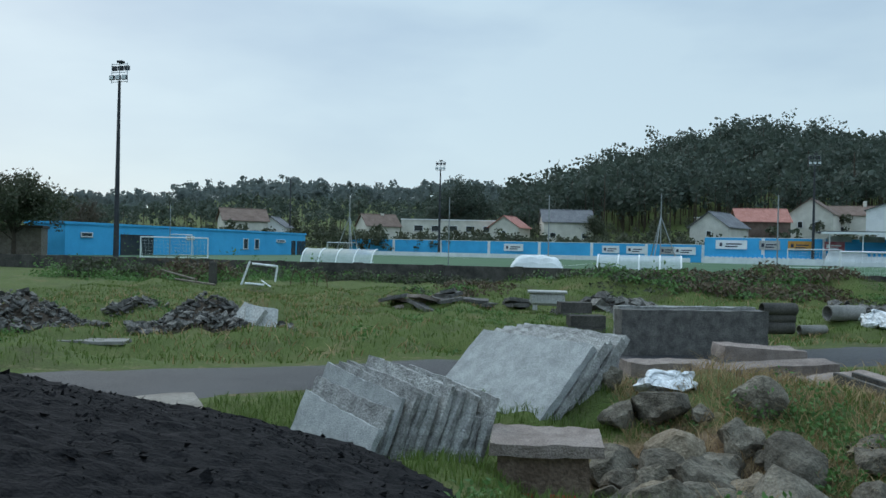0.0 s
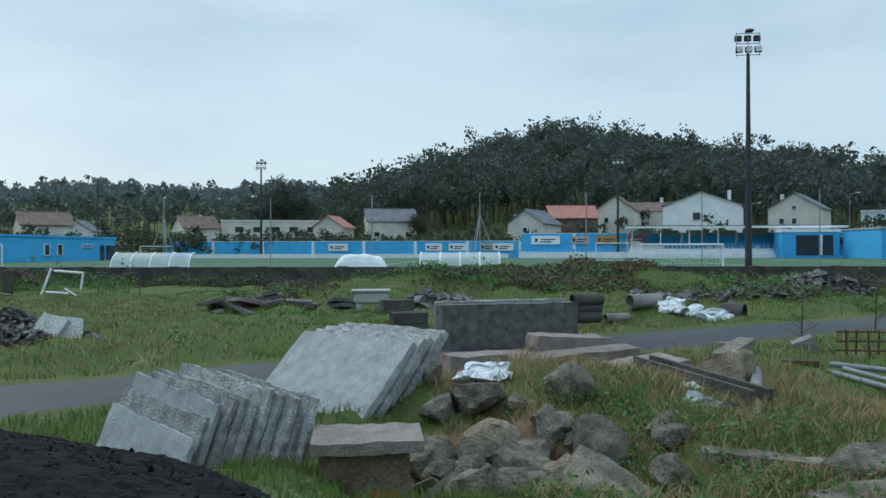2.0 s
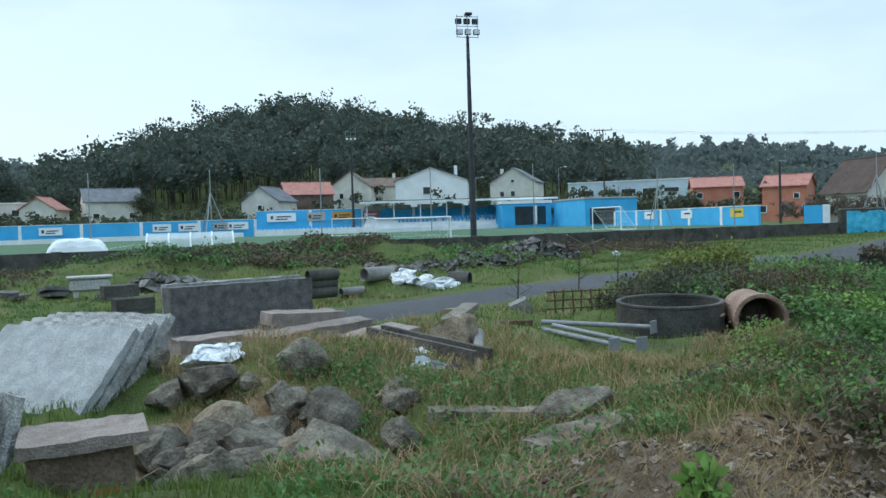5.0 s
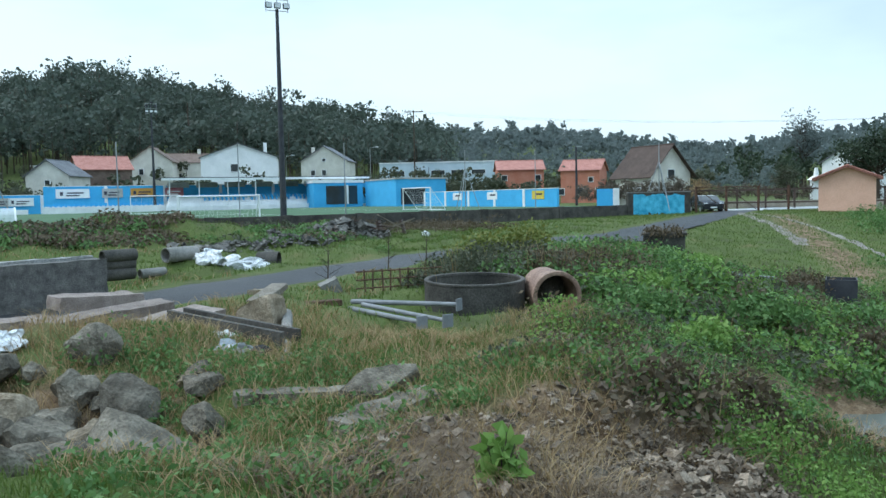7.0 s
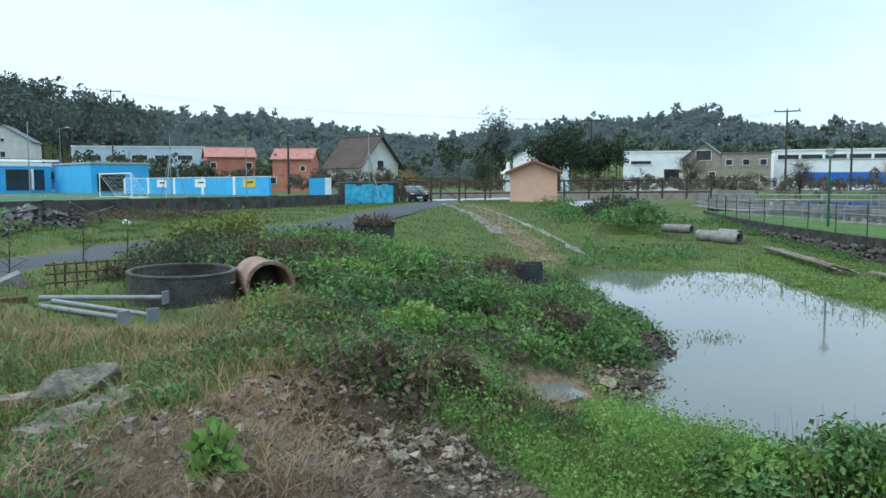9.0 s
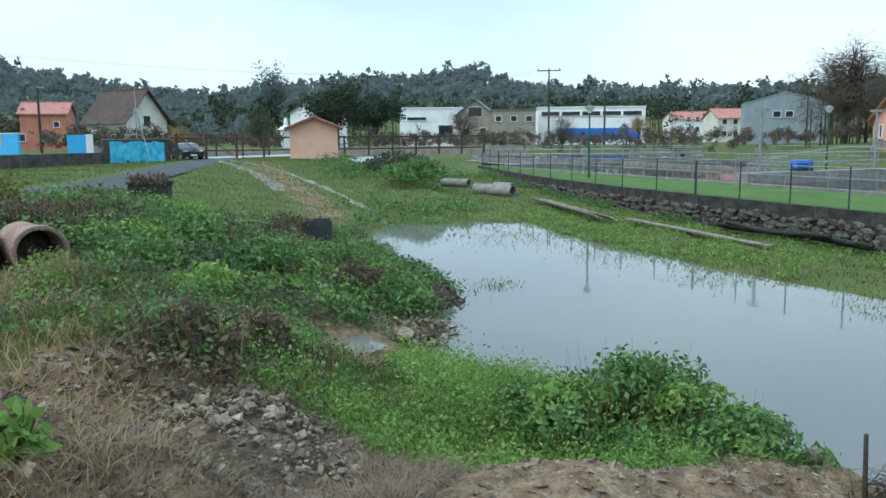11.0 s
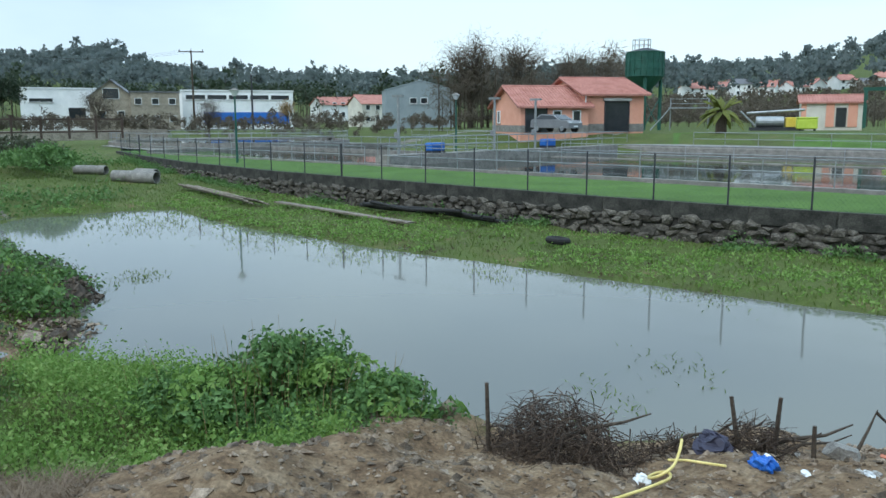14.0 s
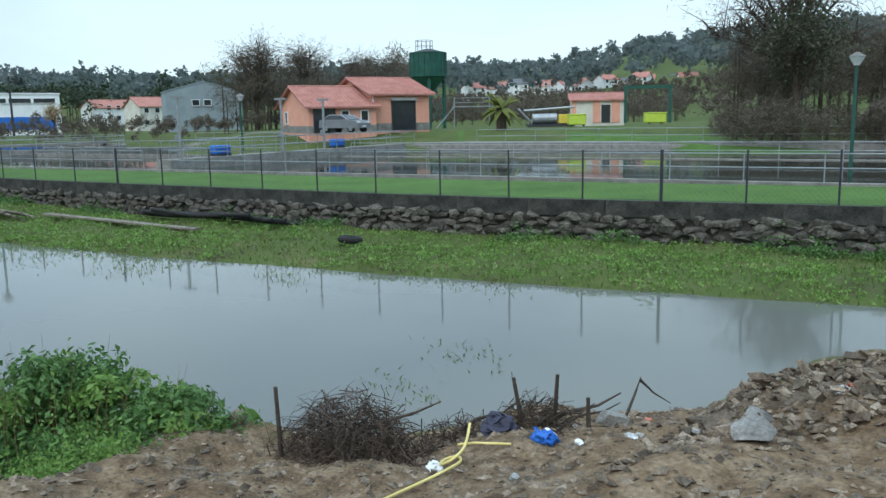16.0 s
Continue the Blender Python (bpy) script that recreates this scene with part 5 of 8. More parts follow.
LEN = WALL_CUM[-1]
s = 1.0
while s < LEN - 3:
    x, y, a = wl(s + 1.25, 0.15)
    ob = part("concrete_band", box(bmesh.new(), 2.56, 0.28, 0.5, 0, 0, 0), WALL_BAND, ret)
    ob.matrix_basis = pose(x, y, LAWN_Z - 0.47, 0, 0, a)
    x, y, a = wl(s + 1.25, 0.22)
    ob = part("footing", box(bmesh.new(), 2.62, 0.25, 1.2, 0, 0, 0), CONCRETE_DARK, ret)
    ob.matrix_basis = pose(x, y, LAWN_Z - 1.65, 0, 0, a)
    s += 2.5
stone_meshes = []
for k in range(8):
    bm = bmesh.new()
    bmesh.ops.create_icosphere(bm, subdivisions=1, radius=0.5)
    rough(bm, 0.3, 2.6, 40 + k)
    me = bpy.data.meshes.new("stone")
    bm.to_mesh(me)
    bm.free()
    me.materials.append(WALL_STONE)
    stone_meshes.append(me)
rnd = random.Random(11)
verts, faces, count = [], [], 0
s = 10.0
while s < LEN - 14:
    for row in range(5):
        w, h = rnd.uniform(0.26, 0.7), rnd.uniform(0.16, 0.4)
        x, y, a = wl(s + rnd.uniform(-0.2, 0.2) + 0.2 * (row % 2), 0.06 + rnd.uniform(-0.05, 0.04))
        z = LAWN_Z - 1.42 + row * 0.215 + rnd.uniform(-0.08, 0.08)
        m = pose(x, y, z, rnd.uniform(-20, 20), rnd.uniform(-16, 16), a) @ Matrix.Diagonal((w * 1.2, 0.36, h * 1.15, 1))
        if 16 < s < 44 and row > 0 and count < 300:
            ob = new("stone", rnd.choice(stone_meshes))
            ob.parent = ret
            ob.matrix_basis = m
            count += 1
        else:
            base, me = len(verts), rnd.choice(stone_meshes)
            verts += [m @ v.co for v in me.vertices]
            faces += [[base + i for i in p.vertices] for p in me.polygons]
    s += 0.40
if verts:
    tagged(sheet("stone_rest", verts, faces, WALL_STONE, ret), kind="stuff")

# lawn as its own sheet behind the wall
lv, lf = [], []
cols = np.arange(0, LEN, 1.5)
offs = [0.3, 2, 4, 6.6]
for s in cols:
    for o in offs:
        x, y, _ = wl(float(s), o)
        lv.append((x, y, LAWN_Z + 0.02 + 0.02 * math.sin(s * 2.1 + o)))
n = len(offs)
for i in range(len(cols) - 1):
    for j in range(n - 1):
        lf.append((i * n + j, i * n + j + 1, (i + 1) * n + j + 1, (i + 1) * n + j))
tagged(sheet("lawn", lv, [f[::-1] for f in lf], LAWN), "trimmed bright green lawn strip", "lawn", kind="structure")

# chain-link fence along the wall
fence = thing("chain_link_fence", Matrix(), "green chain-link fence on slim posts", "fence")
strands = []
s, posts = 10.32, []
while s < LEN - 1:
    x, y, a = wl(s, 0.15)
    posts.append((x, y))
    ob = part("post", rod(bmesh.new(), (0, 0, 0), (0, 0, 1.55), 0.03 if len(posts) % 9 else 0.05, seg=8), DARK_STEEL, fence)
    ob.matrix_basis = pose(x, y, LAWN_Z)
    s += 2.38 + 0.028 * max(0.0, s - 30)
for (xa, ya), (xb, yb) in zip(posts, posts[1:]):
    for z in (0.06, 0.75, 1.48):
        strands.append(([(xa, ya, LAWN_Z + z), (xb, yb, LAWN_Z + z)], 0.008))
    far = math.hypot((xa + xb) / 2, (ya + yb) / 2)
    n = 16
    for k in range(n):
        for sg in (1, -1):
            t0 = k / n
            t1 = t0 + sg * 0.55
            z0, z1 = 0.06, 1.48
            if t1 > 1:
                z1, t1 = 0.06 + 1.42 * (1 - t0) / 0.55, 1
            if t1 < 0:
                z1, t1 = 0.06 + 1.42 * t0 / 0.55, 0
            strands.append(([(xa + (xb - xa) * t0, ya + (yb - ya) * t0, LAWN_Z + z0), (xa + (xb - xa) * t1, ya + (yb - ya) * t1, LAWN_Z + z1)], 0.003))
tagged(twigs("wire_mesh", strands, GREEN_WIRE, fence, 3), kind="stuff")

E_W, N_W = Vector((0.838, 0.545, 0)), Vector((0.553, -0.833, 0))
O_W = Vector((10.2, -16.1, 0))


def pw(e, q, z=0.0):
    """Plan point along (e) and across (q) the plant's grid."""
    p = O_W + E_W * e + N_W * q
    return p.x, p.y, z


def p_pose(e, q, z, turn=0.0):
    return pose(*pw(e, q, z), 0, 0, math.degrees(math.atan2(0.545, 0.838)) + turn)


tagged(sheet("water", [pw(e, q, LAWN_Z + 0.02) for e, q in ((-40, 12.8), (62, 12.8), (62, 40), (-40, 40))], [[3, 2, 1, 0]], TANK_WATER), "dark still water in settling tanks", "water", kind="structure")
tank = thing("settling_tank", Matrix(), "large concrete settling tank with kerbs and walkways", "tank")
for e0, e1, q0, q1, z0, z1 in ((-40, 62, 12.4, 12.8, 2.2, 2.62), (-40, 62, 40, 40.8, 2.2, 2.9), (-40, 62, 40.8, 43.5, 2.4, 3.05), (34.2, 35.4, 12.8, 37.0, 2.2, 3.12), (-40, 34, 28, 28.4, 2.2, 2.58), (35.4, 62, 24, 24.5, 2.2, 2.8), (62, 62.5, 12.4, 43, 2.2, 2.8)):
    bm = box(bmesh.new(), e1 - e0, q1 - q0, z1 - z0, (e0 + e1) / 2, -(q0 + q1) / 2, z0)
    ob = part("tank_wall", bm, CONCRETE, tank)
    ob.matrix_basis = Matrix.Translation(O_W) @ Matrix.Rotation(math.atan2(0.545, 0.838), 4, "Z")

round_tank = thing("settling_tank", pose(90.5, 1.2, 2.3), "round concrete settling tank filled with pale water", "tank")
part("tank_wall", hollow(bmesh.new(), 12.4, 0.4, 0.75, 72), CONCRETE, round_tank)
part("bridge", box(bmesh.new(), 0.9, 24.6, 0.2, 0, 0, 0.76, pose(0, 0, 0, 0, 0, 25)), CONCRETE, round_tank)
part("centre_column", rod(bmesh.new(), (0, 0, 0.1), (0, 0, 1.5), 0.5, 0.45, 16), CONCRETE, round_tank)
for k in range(40):
    a = 2 * math.pi * k / 40
    part("post", rod(bmesh.new(), (12.2 * math.cos(a), 12.2 * math.sin(a), 0.75), (12.2 * math.cos(a), 12.2 * math.sin(a), 1.65), 0.025, seg=6), STEEL, round_tank)
for z in (1.2, 1.65):
    part("rail", tube(bmesh.new(), [(12.2 * math.cos(q), 12.2 * math.sin(q), z) for q in np.linspace(0, 2 * math.pi, 61)], 0.025, 5), STEEL, round_tank)
tagged(sheet("water", [(90.5 + 12.05 * math.cos(q), 1.2 + 12.05 * math.sin(q), 2.88) for q in np.linspace(0, 2 * math.pi, 48, endpoint=False)], [list(range(48))], TANK_WATER), "still water in the round settling tank", "water", kind="structure")


def yard(e0, e1, q0, q1, label):
    """Paved ground following the terrain."""
    ee, qq = np.meshgrid(np.arange(e0, e1 + 0.1, 1.5), np.arange(q0, q1 + 0.1, 1.5))
    x, y = O_W.x + E_W.x * ee + N_W.x * qq, O_W.y + E_W.y * ee + N_W.y * qq
    z = np.maximum(height(x.ravel(), y.ravel()), LAWN_Z) + 0.06
    r, c = ee.shape
    fs = [(i * c + j, (i + 1) * c + j, (i + 1) * c + j + 1, i * c + j + 1) for i in range(r - 1) for j in range(c - 1)]
    tagged(sheet("pavement", list(zip(x.ravel(), y.ravel(), z)), fs, CONCRETE), label, "paving", kind="structure")


yard(62.6, 80, 16, 42, "grey concrete yard round the tanks")
yard(38, 62, 43.6, 47, "grey concrete yard before the building")


def railing(e0, q0, e1, q1, z, label="grey tubular steel railing", h=1.0, step=1.5):
    a, b = Vector(pw(e0, q0, z)), Vector(pw(e1, q1, z))
    ob = thing("railing", Matrix.Translation(a), label, "railing", "tank railings")
    d = b - a
    n = max(1, int(d.length / step))
    for z2 in (h, h * 0.5):
        part("rail", rod(bmesh.new(), (0, 0, z2), (d.x, d.y, z2), 0.025, seg=6), STEEL, ob)
    for k in range(n + 1):
        p = d * k / n
        part("post", rod(bmesh.new(), (p.x, p.y, 0), (p.x, p.y, h), 0.025, seg=6), STEEL, ob)


railing(-30, 12.6, 34, 12.6, 2.62, h=1.0, step=2.6)
railing(36, 12.6, 62, 12.6, 2.62, step=2.2)
railing(34.3, 13, 34.3, 37, 3.12, step=2.0)
railing(35.3, 13, 35.3, 37, 3.12, step=2.0)
railing(-35, 42, 30, 42, 3.05, step=2.5)
railing(36, 24.2, 61, 24.2, 2.8, step=2.2)
railing(36, 42, 62, 42, 3.05, step=2.5)
railing(-35, 28.2, 33, 28.2, 2.58, h=0.9, step=3)
for q in (17.3, 29):
    ob = thing("motor_box", p_pose(34.8, q, 3.12), "blue drive motor housing on the tank walkway", "machine", "drive motors")
    part("housing", box(bmesh.new(), 0.6, 1.2, 0.5, 0, 0, 0.12, bevel=0.06), PLASTIC_BLUE, ob)
    part("foot", box(bmesh.new(), 0.6, 1.2, 0.12), DARK_STEEL, ob)
for e, q, z, h in ((34.8, 14.2, 3.12, 3.3), (34.8, 23, 3.12, 3.3), (34.8, 27.5, 3.12, 3.3)):
    ob = thing("hoist_post", p_pose(e, q, z), "grey steel hoist post with a cross head", "post", "tank hoists")
    part("shaft", rod(bmesh.new(), (0, 0, 0), (0, 0, h), 0.09, 0.08, 8), STEEL, ob)
    part("cross_head", box(bmesh.new(), 0.9, 0.16, 0.14, 0, 0, h), STEEL, ob)
    part("winch", box(bmesh.new(), 0.25, 0.3, 0.4, 0.12, 0, 0.9, bevel=0.03), PIPE_GREY, ob)


def park_lamp(x, y, z, h):
    ob = thing("lamp_post", pose(x, y, z), "green lamp post with a conical lantern", "lamp", "plant lamps")
    part("post", rod(bmesh.new(), (0, 0, 0), (0, 0, h), 0.08, 0.05, 10), GREEN_PAINT, ob)
    lan = part("lantern", rod(bmesh.new(), (0, 0, h), (0, 0, h + 0.34), 0.1, 0.3, 12), LAMP_GLASS, ob)
    part("lantern_cap", rod(bmesh.new(), (0, 0, h + 0.34), (0, 0, h + 0.5), 0.33, 0.06, 12), CONCRETE, lan)


for x, y, z, h in ((21.0, -29.9, 2.5, 4.3), (27, -42, 2.6, 4.6), (52.5, 0.3, 2.5, 4.1), (41, -52, 4, 4.0), (*polar(104.2, 62), 2.6, 4.0)):
    park_lamp(x, y, z, h)

# salmon building: a lower wing and a taller hall
wing = gabled("plant_building", pose(70.9, -26.2, 4.0, 0, 0, -90), 6.2, 8.2, 2.2, 3.9, PINK, TILE, "salmon rendered plant building with a clay tile roof", "building", over=0.4, wins=[("f", 2.0, 0.75, 0.7, 1.15), ("f", 0.2, 0.75, 0.7, 1.15), ("l", -2.0, 0.75, 0.7, 1.15)], plinth=0.6, tiled=True)
win(wing, "f", -1.7, 0.0, 1.9, 2.1, 6.2, 8.2, "door")
hall = gabled("plant_hall", pose(72.3, -32.0, 4.0, 0, 0, -90), 5.7, 9.8, 3.25, 4.75, PINK, TILE, "taller salmon plant hall with an open roller door", "building", over=0.45, plinth=0.7, tiled=True)
win(hall, "f", 0.25, 0.0, 2.3, 2.7, 5.7, 9.8, "door")
part("roller_box", box(bmesh.new(), 2.6, 0.25, 0.25, 0.25, -5.0, 2.7), CONCRETE_LIGHT, hall)
part("downpipe", rod(bmesh.new(), (-2.75, -5.0, 0), (-2.75, -5.0, 3.2), 0.06, seg=6), WHITE, hall)

# sludge silo on legs
sx, sy = polar(117.0, 95)
silo = thing("silo", pose(sx, sy, 3.9, 0, 0, 20), "dark green ribbed steel silo on legs", "silo")
part("drum", rod(bmesh.new(), (0, 0, 5.8), (0, 0, 8.5), 2.05, seg=28), GREEN_PAINT, silo)
part("hopper", rod(bmesh.new(), (0, 0, 3.9), (0, 0, 5.8), 0.35, 2.0, 28), GREEN_PAINT, silo)
part("roof", rod(bmesh.new(), (0, 0, 8.5), (0, 0, 8.95), 2.1, 0.4, 28), DARK_STEEL, silo)
for z in (5.85, 6.7, 7.6, 8.42):
    part("hoop", rod(bmesh.new(), (0, 0, z), (0, 0, z + 0.12), 2.12, seg=28), GREEN_PAINT, silo)
for k in range(18):
    a = 2 * math.pi * k / 18
    part("rib", box(bmesh.new(), 0.1, 0.1, 2.6, 2.07 * math.cos(a), 2.07 * math.sin(a), 5.85), GREEN_PAINT, silo)
for a in (45, 135, 225, 315):
    x, y = 1.75 * math.cos(radians(a)), 1.75 * math.sin(radians(a))
    part("leg", box(bmesh.new(), 0.28, 0.28, 6.2, x, y, -0.2), GREEN_PAINT, silo)
for (xa, ya), (xb, yb) in (((-1.24, -1.24), (1.24, -1.24)), ((1.24, -1.24), (1.24, 1.24)), ((-1.24, 1.24), (-1.24, -1.24))):
    part("brace", rod(bmesh.new(), (xa, ya, 0.2), (xb, yb, 3.6), 0.06, seg=6), GREEN_PAINT, silo)
rl = bmesh.new()
for k in range(12):
    a, a2 = 2 * math.pi * k / 12, 2 * math.pi * (k + 1) / 12
    rod(rl, (1.0 * math.cos(a) + 0.6, 1.0 * math.sin(a), 8.6), (1.0 * math.cos(a) + 0.6, 1.0 * math.sin(a), 9.9), 0.03, seg=5)
    for z in (9.3, 9.9):
        rod(rl, (math.cos(a) + 0.6, math.sin(a), z), (math.cos(a2) + 0.6, math.sin(a2), z), 0.03, seg=5)
part("top_railing", rl, STEEL, silo)
stair = thing("access_stair", pose(*polar(119.3, 92), 3.9, 0, 0, -110), "grey steel access stair and platform beside the silo", "stair")
part("platform", box(bmesh.new(), 4.5, 1.2, 0.12, 1.2, 0, 2.3), STEEL, stair)
for x in (-0.8, 3.2):
    part("post", box(bmesh.new(), 0.12, 0.12, 3.4, x, 0.5), STEEL, stair)
for z in (2.8, 3.3):
    part("rail", rod(bmesh.new(), (-1, -0.55, z), (3.4, -0.55, z), 0.03, seg=5), STEEL, stair)
part("stringer", rod(bmesh.new(), (-1, -0.5, 2.3), (-3, -0.5, 0), 0.07, seg=5), STEEL, stair)

small = gabled("store_building", at_house(128.5, 98, 4.2, 4), 5.9, 5, 2.5, 3.2, CREAM, TILE, "small cream store with salmon edges and a tile roof", "building", over=0.3, tiled=True)
win(small, "f", 0.9, 0.0, 0.9, 2.0, 5.9, 5, "door")
part("corner_band", box(bmesh.new(), 0.9, 0.1, 2.45, 2.0, -2.54, 0), PINK, small)
part("corner_band", box(bmesh.new(), 0.5, 0.1, 2.45, -2.7, -2.54, 0), PINK, small)
part("corner_band", box(bmesh.new(), 0.8, 0.1, 2.45, -0.15, -2.54, 0), PINK, small)
gx, gy = polar(131.9, 95)
frame_ob = thing("gantry", pose(gx, gy, 4.3, 0, 0, -132), "dark green steel gantry frame", "gantry")
for x in (-2.4, 2.4):
    for y in (-1, 1):
        part("leg", box(bmesh.new(), 0.3, 0.2, 3.9, x, y, -0.2), GREEN_PAINT, frame_ob)
for y in (-1, 1):
    part("beam", box(bmesh.new(), 5.3, 0.2, 0.3, 0, y, 3.6), GREEN_PAINT, frame_ob)
for b, d, sc in ((127.2, 80, 1.0), (132.4, 88, 1.3)):
    ob = thing("skip_container", pose(*polar(b, d), 4.0, 0, 0, -b + 8), "yellow-green wheeled waste container by the gantry", "container")
    part("tub", box(bmesh.new(), 1.7 * sc, 1.0, 0.95, 0, 0, 0.15, bevel=0.1), PLASTIC_LIME, ob)
    part("lid", box(bmesh.new(), 1.75 * sc, 1.05, 0.12, 0, 0, 1.1, bevel=0.04), PLASTIC_LIME, ob)
    for x in (-0.6, 0.6):
        part("wheel", rod(bmesh.new(), (x, -0.45, 0.1), (x, -0.3, 0.1), 0.1, seg=10), RUBBER, ob)
ob = thing("pump_unit", pose(*polar(125.4, 82), 4.0, 0, 0, -118), "grey and yellow pump skid with pipes", "machine")
part("skid", box(bmesh.new(), 4.6, 1.4, 0.3), DARK_STEEL, ob)
part("pump", rod(bmesh.new(), (-1.8, 0, 0.8), (0.6, 0, 0.8), 0.5, seg=14), STEEL, ob)
part("motor", box(bmesh.new(), 1.3, 0.9, 0.9, 1.4, 0, 0.3, bevel=0.05), SIGN_YELLOW, ob)
part("pipe", rod(bmesh.new(), (-2.6, 0.2, 1.6), (2.4, 0.2, 1.9), 0.12, seg=8), STEEL, ob)
part("chute", rod(bmesh.new(), (-3.2, 0, 1.8), (-1.6, 0, 0.2), 0.1, seg=6), STEEL, ob)
tagged(sheet("lawn", [(*polar(b, d), gz(*polar(b, d)) + 0.05) for b, d in ((119, 69), (119, 74), (124, 78), (131, 78), (138, 70), (146, 62), (146, 50), (140, 52), (133, 60), (126, 66))], [list(range(10))[::-1]], LAWN), "green lawn by the plant building", "lawn", kind="structure")


# ---- woods and trees ----
def wood(name, bearings, dists, n, h, leaf, per, material, label, seed, spread=0.22, trunks=True, aspect=0.7):
    """A far wood as one mass: crowns of leafy clumps on thin trunks, spread over the slope."""
    rng = np.random.default_rng(seed)
    b = rng.uniform(*bearings, n)
    d = np.sqrt(rng.uniform(dists[0] ** 2, dists[1] ** 2, n))
    x, y = d * np.sin(np.radians(b)), -0.5 + d * np.cos(np.radians(b))
    z = height(x, y)
    hh = h * rng.uniform(0.6, 1.15, n) * np.where(rng.random(n) < 0.08, 1.35, 1)
    k = 4
    cl = np.clip(rng.normal(size=(n, k, 3)), -1.3, 1.3) * (spread * hh)[:, None, None] * (0.7, 0.7, 0.75)
    cl[:, :, 2] += (hh * 0.68)[:, None]
    pts = cl[:, :, None, :] + np.clip(rng.normal(size=(n, k, per // k, 3)), -1.6, 1.6) * (0.082 * hh)[:, None, None, None]
    pts[..., 2] = np.maximum(pts[..., 2], 0.5)
    pts = pts + np.stack([x, y, z], 1)[:, None, None, :]
    sz = np.repeat(leaf * hh / h, per // k * k)
    ob = leaves(name, pts.reshape(-1, 3), sz * rng.uniform(0.6, 1.3, len(sz)), material, 0.3, aspect=aspect, seed=seed)
    tagged(ob, label, "trees", kind="stuff")
    if trunks:
        verts, faces = [], []
        for i in range(n):
            c, w = len(verts), 0.016 * hh[i]
            for q in (0, 2.1, 4.2):
                verts += [(x[i] + w * math.cos(q), y[i] + w * math.sin(q), z[i] - 0.5), (x[i] + w * 0.4 * math.cos(q), y[i] + w * 0.4 * math.sin(q), z[i] + hh[i] * 0.8)]
            faces += [(c, c + 2, c + 3, c + 1), (c + 2, c + 4, c + 5, c + 3), (c + 4, c, c + 1, c + 5)]
        tagged(sheet(name + "_trunks", verts, faces, BARK), "slender trunks of the hillside wood", "trees", kind="stuff")


wood("hill_wood", (4, 44), (215, 410), 1700, 14.5, 1.35, 88, EUCALYPT, "dense dark eucalyptus and pine wood on the hill", 1)
wood("ridge_wood", (4.5, 44), (375, 425), 400, 15.5, 1.0, 112, EUCALYPT, "ragged eucalyptus crowns along the ridge", 2)
# far slopes: FAR_WOOD's pale colour carries the haze of distance
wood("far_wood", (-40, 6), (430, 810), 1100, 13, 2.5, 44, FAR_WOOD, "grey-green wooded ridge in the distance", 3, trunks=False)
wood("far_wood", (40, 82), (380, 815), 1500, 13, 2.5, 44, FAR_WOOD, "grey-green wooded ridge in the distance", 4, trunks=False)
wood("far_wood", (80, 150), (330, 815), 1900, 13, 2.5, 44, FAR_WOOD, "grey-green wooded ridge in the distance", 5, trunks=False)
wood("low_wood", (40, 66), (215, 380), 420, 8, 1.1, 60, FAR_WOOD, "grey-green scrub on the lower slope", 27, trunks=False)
wood("low_wood", (114, 148), (180, 330), 900, 4.6, 1.1, 60, BARE, "leafless scrub on the lower slope", 28, trunks=False, aspect=0.3)
wood("pine_belt", (62, 110), (250, 330), 400, 11, 1.2, 64, PINE, "dark belt of pines behind the sheds", 6)
wood("pine_belt", (-30, 5), (240, 420), 400, 9, 1.2, 56, EUCALYPT, "dark belt of trees behind the pitch", 7)
wood("hedge_belt", (-32, 62), (153, 168), 800, 4.6, 0.6, 64, HEDGE, "dark overgrown hedge behind the stadium wall", 8, trunks=False)
wood("hedge_belt", (62, 128), (104, 135), 700, 2.5, 0.55, 60, BARE, "leafless winter scrub before the sheds", 9, trunks=False, aspect=0.22)
wood("hedge_belt", (53, 61.5), (108, 118), 110, 2.8, 0.5, 100, BARE, "leafless winter scrub before the brown-roofed house", 26, trunks=False, aspect=0.22)
wood("garden_trees", (-20, 60), (172, 215), 260, 5.6, 0.6, 110, HEDGE, "garden trees between the houses", 10)
wood("bare_wood", (103, 116.5), (112, 135), 70, 9.0, 0.9, 460, BARE, "bare brown winter trees behind the plant building", 12, aspect=0.07)
wood("bare_wood", (118, 134), (125, 170), 110, 4.6, 0.8, 200, BARE, "bare winter trees behind the plant", 13, aspect=0.09)
wood("thicket", (136, 150), (56, 66), 90, 3.2, 0.5, 220, BARE, "brown leafless thicket at the plant's edge", 24, trunks=False, aspect=0.09)
wood("bare_wood", (137, 150), (64, 86), 70, 8.5, 0.8, 560, BARE, "brown leafless thicket at the plant's edge", 14, aspect=0.06)


